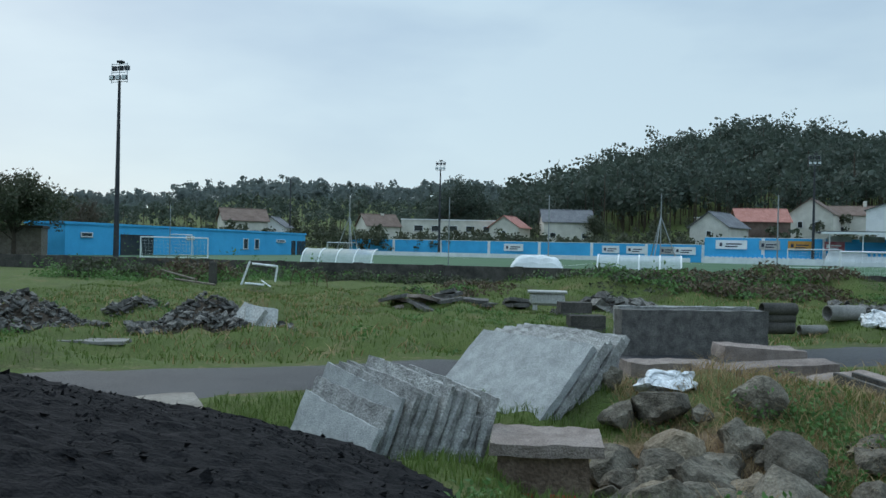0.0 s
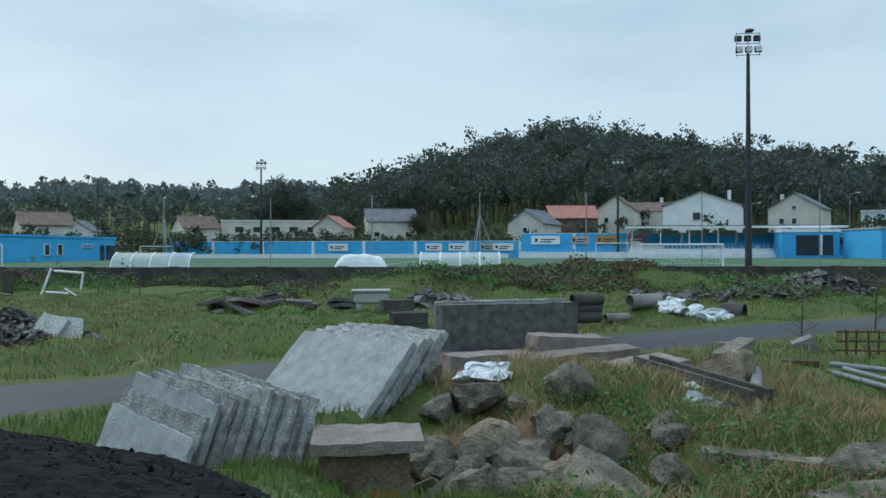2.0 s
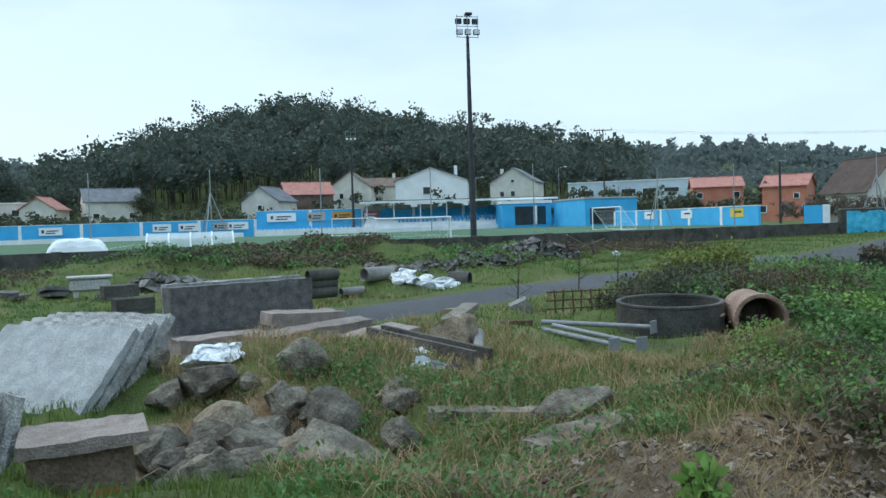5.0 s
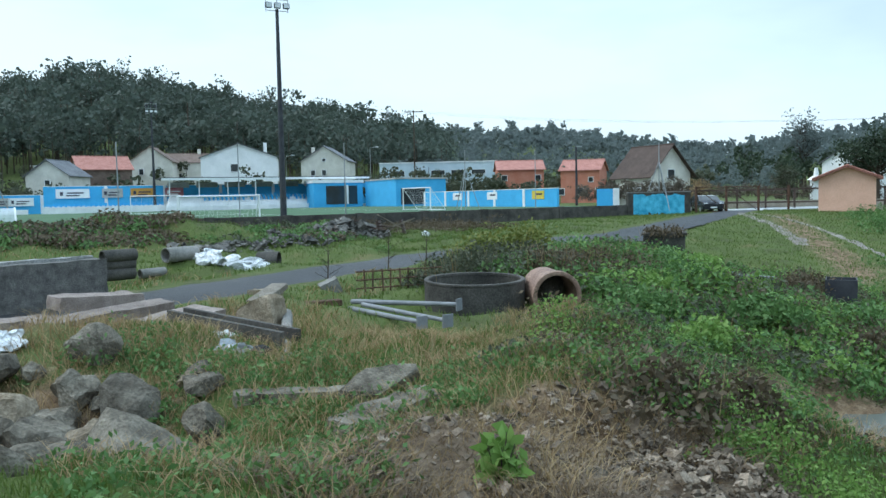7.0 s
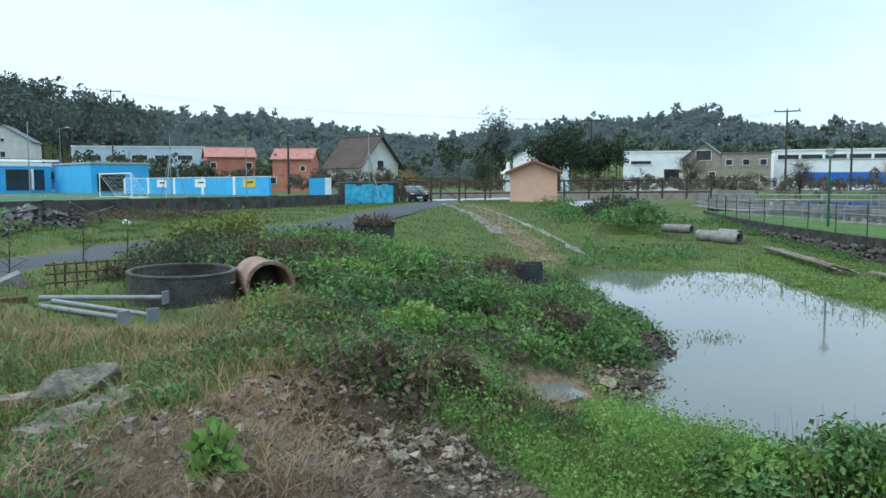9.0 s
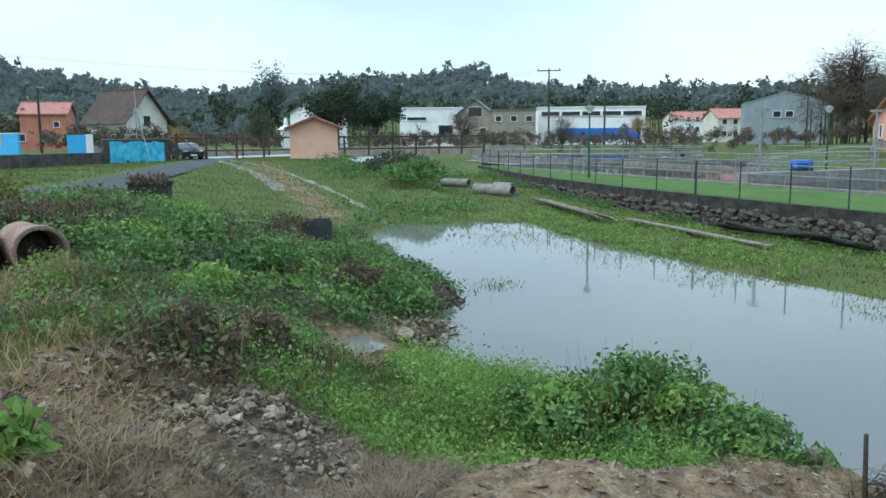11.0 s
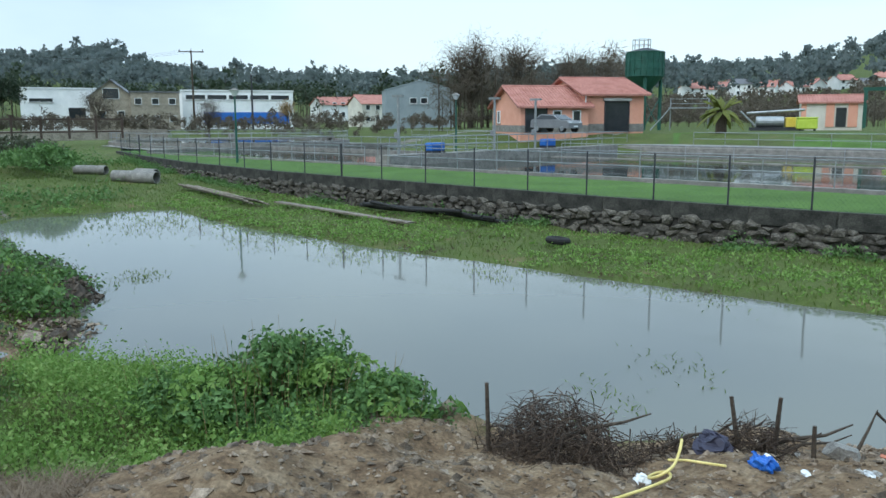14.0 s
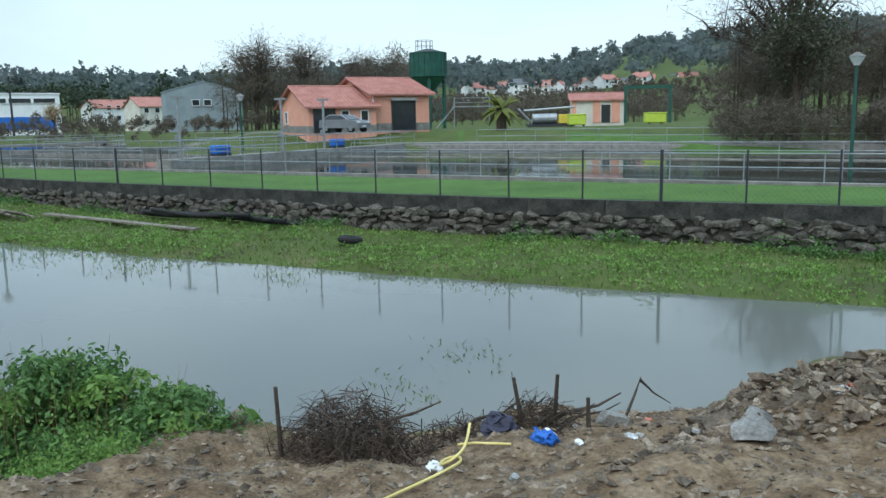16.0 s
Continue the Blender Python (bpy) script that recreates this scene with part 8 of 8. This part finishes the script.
tagged(blades("bank_grass", far_g, 0.12, 0.016, GRASS, 0.5, 3), "green grass on the far bank", "grass", kind="stuff")
straw = scatter(42000, 2, 14, 2.5, 14, lambda x, y: heap_free(x, y) & (patch(x, y, 0.7, 3) > 0.1) & (dist(x, y) < 16), 4)
tagged(blades("dry_grass", straw, 0.2, 0.005, STRAW, 1.1, 4), "dry straw-coloured grass tufts", "grass", kind="stuff")
straw2 = scatter(16000, 2.5, 6.6, 0.8, 4.8, lambda x, y: patch(x, y, 1.3, 5) > 0.0, 5)
tagged(blades("dead_stalks", straw2, 0.13, 0.005, DEAD_STALK, 1.8, 5), "flattened dead stalks on the earth mound", "grass", kind="stuff")


def bank(x, y):
    """The overgrown bank between the road and the pond."""
    return (y > 2.2 + 0.1 * (x - 6)) & (y < 6.5 + 0.42 * x) & (x > 6.2 + 0.30 * np.maximum(0, y - 6)) & (x < 34) & (np.arctan2(x, y) > 0.92 - 0.25 * np.clip((np.hypot(x, y) - 17) / 4, 0, 1) - 0.12 * np.clip((8 - np.hypot(x, y)) / 2, 0, 1))


def clear(x, y):
    """Away from the puddle, the clay pipe and the bare soil between."""
    return (np.hypot((x - 13.7) / 1.7, (y - 4.15) / 1.1) > 1) & (np.hypot((x - 11.4) / 1.6, (y - 3.4) / 0.8) > 1) & (np.hypot(x - 12.4, y - 9.0) > 1.25) & (np.hypot((x - 16.2) / 1.5, (y - 3.1) / 1.0) > 1) & (seg_dist(x, y, [(8.2, 2.25), (13.7, 4.15)]) > 0.55) & (np.hypot((x - 19.6) / 1.0, (y - 3.5) / 0.6) > 1)


def weeds(name, base, per, spread, hgt, size, material, label, seed, upright=0.4):
    rng = np.random.default_rng(seed)
    n = len(base)
    p = np.repeat(base, per, 0)
    u = rng.random(n * per)
    h = np.repeat(hgt * rng.lognormal(-0.15, 0.5, n), per)
    p = p + rng.normal(size=(n * per, 3)) * spread * (1, 1, 0)
    p[:, 2] += h * u + 0.02
    tagged(leaves(name, p, size * rng.uniform(0.5, 1.4, n * per), material, upright, aspect=0.5, seed=seed), label, "weeds", kind="stuff")


def cushions(name, base, r0, r1, tall, per, leaf, material, label, seed):
    """Rounded leafy cushions: leaves lie on a domed shell and turn outwards, with gaps between the cushions."""
    rng = np.random.default_rng(seed)
    n = len(base)
    r = rng.uniform(r0, r1, n)
    h = r * tall * rng.uniform(0.6, 1.35, n)
    cnt = np.maximum(20, (per * (r / r1) ** 2)).astype(int)
    i = np.repeat(np.arange(n), cnt)
    m = len(i)
    a, u = rng.uniform(0, 2 * np.pi, m), rng.random(m) ** 0.8
    v = np.stack([np.cos(a) * np.sqrt(1 - u * u), np.sin(a) * np.sqrt(1 - u * u), u], 1)
    lump = 1 + 0.22 * np.sin(3 * a + i) * (1 - u) + 0.12 * np.sin(7 * a + 2.3 * i)
    k = rng.uniform(0.72, 1.06, m) * lump
    p = base[i] + v * np.stack([r[i] * k, r[i] * k * (0.75 + 0.5 * np.sin(i * 1.7) ** 2), h[i] * k], 1)
    p[:, 2] -= 0.04
    tan = np.cross(v, rng.normal(size=(m, 3)))
    tan /= np.linalg.norm(tan, axis=1)[:, None] + 1e-9
    d = tan + 0.45 * v + rng.normal(size=(m, 3)) * 0.25
    d /= np.linalg.norm(d, axis=1)[:, None]
    sd = np.cross(d, v + rng.normal(size=(m, 3)) * 0.35)
    sd /= np.linalg.norm(sd, axis=1)[:, None] + 1e-9
    z = (leaf * rng.uniform(0.55, 1.4, m))[:, None]
    up = np.cross(sd, d)
    q = np.stack([p - d * z * 0.5, p + sd * z * 0.27 + up * z * 0.1, p + d * z * 0.5, p - sd * z * 0.27 + up * z * 0.1], 1).reshape(-1, 3)
    tagged(sheet(name, q.tolist(), np.arange(4 * m).reshape(-1, 4).tolist(), material), label, "weeds", kind="stuff")


b1 = scatter(4200, 4, 34, 1.5, 20, lambda x, y: bank(x, y) & (patch(x, y, 0.8, 1) > 0.0) & clear(x, y) & (soil_at(x, y) < 0.5), 6)
near_b = b1[np.hypot(b1[:, 0], b1[:, 1]) < 15]
far_b = b1[np.hypot(b1[:, 0], b1[:, 1]) >= 15]
weeds("nettle_weeds", near_b, 34, 0.16, 0.16, 0.058, WEED, "dense green nettle-like weeds on the bank", 7)
weeds("nettle_weeds", far_b, 18, 0.22, 0.2, 0.11, WEED, "dense green weeds on the bank", 8)
def off_ring(x, y):
    """Clear of the ring, the poles before it and the pipe's mouth."""
    return (np.hypot(x - 12, y - 10.9) > 1.7) & (seg_dist(x, y, [(9.3, 11.8), (9.6, 9.2), (12.2, 9.0)]) > 0.9)


for sd, count, lo, hi, tl, leaf, mt, lab in ((301, 560, 0.28, 0.72, 0.62, 0.075, WEED, "dark green leafy cushions on the bank"), (302, 330, 0.22, 0.6, 0.66, 0.07, WEED_LIGHT, "fresh green leafy cushions on the bank"), (303, 260, 0.25, 0.6, 0.6, 0.06, BRAMBLE, "withered brown cushions on the bank"), (304, 150, 0.4, 0.9, 0.5, 0.085, HEDGE, "dark bramble cushions on the bank")):
    c = scatter(count * 3, 6.5, 33, 2.2, 19, lambda x, y: bank(x, y) & clear(x, y) & off_ring(x, y) & (soil_at(x, y) < 0.5) & (patch(x, y, 0.5, sd % 7) > -0.35), sd)[:count]
    near = np.hypot(c[:, 0], c[:, 1]) < 15
    cushions("weed_cushions", c[near], lo * 0.8, hi * 0.8, tl, 300, leaf, mt, lab, sd + 10)
    cushions("weed_cushions", c[~near], lo * 1.2, hi * 1.2, tl, 170, leaf * 1.7, mt, lab, sd + 20)
# scrub on the ridge before the pitch wall and along the wall's foot
for sd, count, mt, lab in ((311, 360, BRAMBLE, "dark bramble scrub on the ridge"), (312, 240, WEED, "green scrub on the ridge"), (313, 150, HEDGE, "dark ivy scrub on the ridge")):
    c = scatter(count * 8, -3, 28, 24, 38, lambda x, y: (seg_dist(x, y, RIDGE_LINE) < 2.9) & (patch(x, y, 0.6, sd % 5) > -0.4), sd)[:count]
    cushions("ridge_scrub", c, 0.35, 0.95, 0.36, 90, 0.17, mt, lab, sd + 5)
c = scatter(1500, -24, 2, 36, 50, lambda x, y: (y > 43.5 - 0.24 * x) & (y < 45.6 - 0.24 * x), 321)[:120]
cushions("wall_scrub", c, 0.4, 1.0, 0.6, 130, 0.17, HEDGE, "dark scrub at the foot of the boundary wall", 322)
# dry, brownish patches in the meadow
dry = scatter(11000, -14, 24, 13, 33, lambda x, y: (patch(x, y, 0.45, 2) > 0.12) & (dist(x, y) < 36), 331)
tagged(blades("meadow_straw", dry, 0.16, 0.012, STRAW, 1.2, 332), "dry yellowish grass in the meadow", "grass", kind="stuff")
c = scatter(900, -14, 24, 13, 30, lambda x, y: patch(x, y, 0.6, 6) > 0.15, 333)[:170]
cushions("meadow_weeds", c, 0.15, 0.5, 0.5, 70, 0.09, WEED, "low weed cushions in the meadow", 334)
b2 = scatter(1500, 5, 30, 1.5, 16, lambda x, y: bank(x, y) & clear(x, y) & (patch(x, y, 0.9, 9) > 0.1), 9)
weeds("fresh_weeds", b2, 30, 0.16, 0.18, 0.06, WEED_LIGHT, "fresh light green weeds on the bank", 10)
bs = scatter(900, 8, 15.5, 2, 5.6, lambda x, y: (np.hypot((x - 13.75) / 1.35, (y - 4.15) / 0.85) > 1) & ~clear(x, y), 71)
weeds("low_weeds", bs[::2], 40, 0.12, 0.07, 0.05, WEED, "low green weeds round the puddle", 72)
weeds("low_weeds", bs[1::2], 30, 0.12, 0.06, 0.05, BRAMBLE, "dark withered growth round the puddle", 73)
b3 = scatter(2000, 6, 32, 2, 18, lambda x, y: bank(x, y) & clear(x, y) & (patch(x, y, 0.7, 4) > 0.3), 11)
weeds("dead_weeds", b3, 40, 0.2, 0.3, 0.06, BRAMBLE, "brown withered weeds", 12)
b4 = scatter(1500, 0, 8, 3.0, 11, lambda x, y: open_ground(x, y) & (patch(x, y, 1.1, 2) > 0.2), 13)
weeds("low_weeds", b4, 26, 0.10, 0.13, 0.06, WEED, "low green weeds among the stones", 14)
b5 = scatter(1900, 6.4, 13, -2.2, 3.4, lambda x, y: (x > 6.9 - 0.12 * y) & (x < 12.6) & (y > -1.2) & clear(x, y), 15)
weeds("bank_weeds", b5, 44, 0.12, 0.26, 0.05, WEED_LIGHT, "bright green weeds on the pond bank", 16)
b6 = scatter(2600, 10, 36, 24, 46, lambda x, y: (y > 38.5 - 0.235 * x) & (y < 46 - 0.22 * x), 17)
weeds("mound_growth", b6, 26, 0.3, 0.32, 0.14, BRAMBLE, "dark scrub on the mound before the wall", 18)
b7 = scatter(1500, -22, 14, 28, 50, lambda x, y: (y > 36 - 0.2 * x) & (y < 46 - 0.22 * x) & (patch(x, y, 0.5, 3) > -0.2), 19)
weeds("mound_growth", b7, 28, 0.3, 0.5, 0.16, WEED, "green scrub on the mound before the wall", 20)
b8 = scatter(1000, 34, 66, 4, 26, lambda x, y: (patch(x, y, 0.4, 7) > 0.1) & (y < 0.42 * x - 4), 21)
weeds("bank_growth", b8, 26, 0.35, 0.45, 0.2, WEED, "green weeds on the far bank", 22)
b9 = scatter(600, 22, 40, -6, 8, lambda x, y: seg_dist(x, y, SHORE, True) < 1.6, 23)
weeds("shore_growth", b9, 26, 0.2, 0.25, 0.12, WEED_LIGHT, "green growth along the waterline", 24)

fb = scatter(5200, 8, 46, -26, 10, lambda x, y: ((x > 18) | (y < -9)) & (seg_dist(x, y, SHORE, True) < 6) & (y < 0.55 * x - 14) & (patch(x, y, 0.6, 13) > -0.1), 61)
weeds("far_bank_weeds", fb, 20, 0.2, 0.10, 0.10, WEED_LIGHT, "low fresh weeds on the far bank", 62)
fb = scatter(1500, 8, 46, -26, 10, lambda x, y: ((x > 18) | (y < -9)) & (seg_dist(x, y, SHORE, True) < 6) & (y < 0.55 * x - 14) & (patch(x, y, 0.8, 17) > 0.25), 63)
weeds("far_bank_weeds", fb, 20, 0.2, 0.09, 0.08, BRAMBLE, "withered brown growth on the far bank", 64)
wf = []
rng = np.random.default_rng(52)
for k in range(900):
    q = rng.uniform(14, LEN - 8)
    x, y, _ = wl(float(q), -rng.uniform(0.12, 0.9))
    if bumps(np.array([x * 0.9]), np.array([y * 0.9]))[0] * 3 > -0.1:
        wf.append((x, y, gz(x, y)))
weeds("wall_foot_weeds", np.array(wf), 22, 0.16, 0.22, 0.11, WEED, "green weeds along the stone wall's foot", 53)
# puddle in the hollow behind the earth mound
rp = [(13.75 + (1.0 + 0.25 * math.sin(3 * q + 1)) * math.cos(q), 4.15 + (0.6 + 0.12 * math.sin(4 * q)) * math.sin(q), 1.43) for q in np.linspace(0, 2 * math.pi, 40, endpoint=False)]
tagged(sheet("puddle", rp, [list(range(40))], POND), "shallow muddy puddle in a hollow of the bank", "puddle", kind="structure")

# reeds standing in the shallow water
rng = np.random.default_rng(41)
pts = []
for cx, cy, r, n in ((22.2, 2.5, 0.9, 170), (33.5, 3.2, 2.6, 500), (28.5, -0.6, 2.0, 260), (37, 6.5, 1.2, 160), (24, -3.2, 1.2, 160), (20.5, -6.6, 1.0, 120), (30, 8.0, 1.0, 140), (10.8, -5.5, 0.7, 60), (11.6, -7.2, 0.8, 70), (9.6, -4.6, 0.3, 30), (9.8, -2.9, 0.35, 50), (8.3, -5.6, 0.4, 90), (8.1, -6.9, 0.4, 80), (16, -10.2, 1.0, 60)):
    q = rng.normal(size=(n, 2)) * r * 0.55
    pts.append(np.stack([cx + q[:, 0] * 1.3, cy + q[:, 1] * 0.7, np.full(n, POND_Z - 0.03)], 1))
tagged(blades("water_grass", np.concatenate(pts), 0.10, 0.014, GRASS, 1.2, 42), "sparse grass blades standing in the water", "grass", kind="stuff")


def bush(x, y, z, rx, ry, h, n, leaf, material, label, seed, stalks=0, name="bush", up=0.3):
    """A dense bush: stems and leaf clumps with an uneven outline."""
    rng = np.random.default_rng(seed)
    ob = thing(name, pose(x, y, z), label, "bush")
    k = 60
    a, q = rng.uniform(0, 2 * np.pi, k), np.sqrt(rng.random(k))
    c = np.stack([rx * q * np.cos(a), ry * q * np.sin(a), h * rng.uniform(0.25, 1.0, k) * np.sqrt(np.maximum(0.08, 1 - q * q))], 1)
    p = c[rng.integers(0, k, n)] + rng.normal(size=(n, 3)) * (0.13 * rx, 0.13 * ry, 0.12 * h)
    p[:, 2] = np.abs(p[:, 2])
    leaves("foliage", p, leaf * rng.uniform(0.5, 1.4, n), material, up, ob, 0.5, seed)
    twigs("stem", [([(0, 0, -0.15), tuple(v * (0.5, 0.5, 0.45)), tuple(v)], 0.012 * max(1, h)) for v in c], BARK, ob)
    if stalks:
        lines = []
        for _ in range(stalks):
            b = (rng.normal() * rx * 0.4, rng.normal() * ry * 0.4)
            lines.append(([(b[0], b[1], 0), (b[0] * 1.1, b[1] * 1.1, h * 0.8), (b[0] * 1.2 + rng.normal() * 0.05, b[1] * 1.2 + rng.normal() * 0.05, h * rng.uniform(1.0, 1.25))], 0.006))
        tagged(twigs("stalk", lines, STRAW, ob, 3), kind="stuff")
    return ob


bush(9.2, -0.55, 1.5, 1.25, 1.1, 1.05, 7000, 0.075, WEED, "dense leafy green bush at the pond's edge", 1, 60)
bush(9.25, -1.6, 1.3, 0.95, 0.8, 0.85, 4500, 0.075, WEED_LIGHT, "light green leafy bush at the pond's edge", 2, 20)
bush(9.5, 0.55, 1.6, 0.9, 0.8, 0.55, 3500, 0.065, WEED, "low leafy bush at the pond's edge", 3, 25)
bush(8.4, -1.0, 1.7, 0.8, 0.9, 0.5, 3000, 0.065, WEED, "low leafy bush below the earth bank", 4, 10)
crng = np.random.default_rng(341)
for mt, count, lab in ((WEED, 34, "dark leafy heads of the pond-edge bush"), (WEED_LIGHT, 20, "fresh leafy heads of the pond-edge bush")):
    q, a = np.sqrt(crng.random(count)), crng.uniform(0, 2 * np.pi, count)
    c = np.stack([9.1 + 1.1 * q * np.cos(a), -0.7 + 1.75 * q * np.sin(a), 1.6 + 0.85 * (1 - q ** 2) + crng.uniform(-0.1, 0.1, count)], 1)
    cushions("bush_heads", c, 0.22, 0.5, 0.8, 420, 0.085, mt, lab, 342 + count)
bush(18.8, 16.2, 2.95, 2.1, 1.3, 1.35, 4500, 0.15, PALM_LEAF, "broad shrub with pale yellowish leaves", 5, 0)
bush(16.6, 14.4, 2.95, 2.6, 1.5, 0.95, 5500, 0.12, HEDGE, "dark green shrub behind the manhole ring", 6, 0)
bush(13.6, 12.6, 2.95, 1.9, 1.0, 0.95, 5000, 0.09, HEDGE, "dark bramble thicket behind the ring", 31, 40)
bush(14.4, 10.9, 2.95, 1.1, 1.0, 1.0, 4200, 0.08, BRAMBLE, "brown bramble thicket between ring and pipe", 32, 60)
bush(16.3, 11.4, 2.9, 2.0, 1.5, 1.0, 6500, 0.10, BRAMBLE, "brown leafless bramble thicket", 7, 50)
bush(13.6, 13.2, 2.95, 1.5, 1.0, 0.55, 2500, 0.10, BRAMBLE, "low bramble beside the ring", 8, 20)
bush(20.5, 14.0, 2.9, 2.2, 1.6, 0.9, 3500, 0.13, BRAMBLE, "dark bramble on the bank", 9, 20)
bush(26.8, 15.6, 3.6, 0.9, 0.8, 0.4, 700, 0.12, BRAMBLE, "withered growth on the concrete chamber", 10, 20)
bush(25.2, 9.8, 1.9, 1.2, 0.9, 0.8, 2200, 0.12, BRAMBLE, "brown bramble round the water butt", 11, 20)
bush(18.2, 4.3, 1.3, 1.3, 0.7, 0.5, 3000, 0.11, WEED_LIGHT, "grassy tussock on the pond's headland", 12, 10)
bush(20.0, 5.4, 1.6, 1.6, 0.9, 0.5, 3000, 0.12, WEED, "green weeds on the pond's headland", 13, 10)
bush(51.5, 11.5, 2.6, 3.0, 2.0, 1.1, 2600, 0.25, WEED, "green scrub beside the footpath", 14, 0)
bush(58, 14, 2.9, 3.2, 2.2, 1.2, 2600, 0.25, HEDGE, "dark scrub before the hut", 15, 0)
bush(-13.5, 42.5, 3.3, 2.4, 1.4, 1.1, 2200, 0.2, BRAMBLE, "dark bramble clump by the wall", 16, 0)
bush(-18.5, 43.5, 3.3, 2.4, 1.4, 1.0, 2200, 0.2, HEDGE, "green bramble clump by the wall", 17, 0)
bush(6.2, 33.8, 3.7, 2.6, 1.4, 0.6, 2400, 0.18, WEED, "green scrub on the mound", 18, 0)
bush(13.0, 31.8, 3.7, 3.0, 1.4, 0.5, 2600, 0.18, BRAMBLE, "dark scrub on the mound", 19, 0)
bush(4.2, 3.15, 3.3, 0.16, 0.16, 0.34, 130, 0.16, WEED_LIGHT, "leafy green dock plant on the earth mound", 20, 0, "dock_plant", 1.2)
bush(9.75, -2.85, 1.1, 0.25, 0.25, 0.4, 220, 0.22, WEED_LIGHT, "broad-leaved plant standing in the water", 21, 0, "water_plant", 1.2)
bush(3.0, 1.25, 3.35, 0.16, 0.16, 0.22, 200, 0.08, WEED_LIGHT, "small green seedling on the earth", 22, 0, "seedling", 0.8)
# lumpy growth over the bank
rnd = random.Random(77)
kinds = ((WEED, "dark green leafy weed clump on the bank"), (WEED_LIGHT, "fresh green leafy weed clump on the bank"), (BRAMBLE, "brown withered weed clump on the bank"), (WEED, "dense nettle clump on the bank"))
made = 0
while made < 40:
    x, y = rnd.uniform(6.5, 27), rnd.uniform(3.0, 15)
    if not bank(np.array([x]), np.array([y]))[0] or inside(np.array([x]), np.array([y]), SHORE)[0] or math.hypot(x - 12.4, y - 10.4) < 2.4 or math.hypot(x - 13.6, y - 4.4) < 1.9 or not clear(np.array([x]), np.array([y]))[0] or (46 < math.degrees(math.atan2(x, y + 0.5)) < 57 and math.hypot(x, y) < 18):
        continue
    d = math.hypot(x, y)
    mt, lab = kinds[made % 4]
    r = rnd.uniform(0.4, 0.9) * (0.7 + d / 30)
    bush(x, y, gz(x, y) - 0.05, r, r * rnd.uniform(0.7, 1.2), rnd.uniform(0.28, 0.62), int(600 + 800 * r), 0.07 + 0.003 * d, mt, lab, 200 + made, 6, "weed_clump")
    made += 1
# more stones of the boulder heap
for k in range(34):
    x, y = 2.3 + rnd.gauss(0, 0.75), 7.3 + rnd.gauss(0, 0.75)
    if math.hypot(x - 0.7, y - 7.25) < 0.75 or y < 5.9 or x < 1.5:
        continue
    w = rnd.uniform(0.2, 0.46)
    ob = part("boulder", rock_bm(w * 1.4, w * rnd.uniform(0.9, 1.3), w * rnd.uniform(0.8, 1.2), 500 + k), rnd.choice((ROCK, ROCK_TAN, ROCK)))
    ob.matrix_basis = pose(x, y, gz(x, y) + w * 0.3, rnd.uniform(-30, 30), rnd.uniform(-30, 30), rnd.uniform(0, 360))
    tagged(ob, "angular mossy granite boulder in a heap", "boulder", "boulder heap")
# bare saplings by the road
for x, y, h, sd in ((10.9, 14.6, 1.3, 1), (13.2, 15.2, 1.0, 2), (15.4, 16.2, 1.1, 3)):
    sap = thing("bare_sapling", pose(x, y, gz(x, y) - 0.05), "thin leafless sapling by the road", "sapling", "saplings")
    r2 = random.Random(sd)
    tw = [([(0, 0, 0), (0.08, 0.05, h * 0.5), (0.05, 0, h)], 0.02)]
    for _ in range(14):
        z = h * r2.uniform(0.2, 0.9)
        tw.append(([(0.05, 0.02, z), (0.05 + r2.gauss(0, 0.2), r2.gauss(0, 0.2), z + 0.2), (0.05 + r2.gauss(0, 0.35), r2.gauss(0, 0.3), z + 0.3)], 0.007))
    tagged(twigs("twig_mass", tw, BARK, sap), kind="stuff")
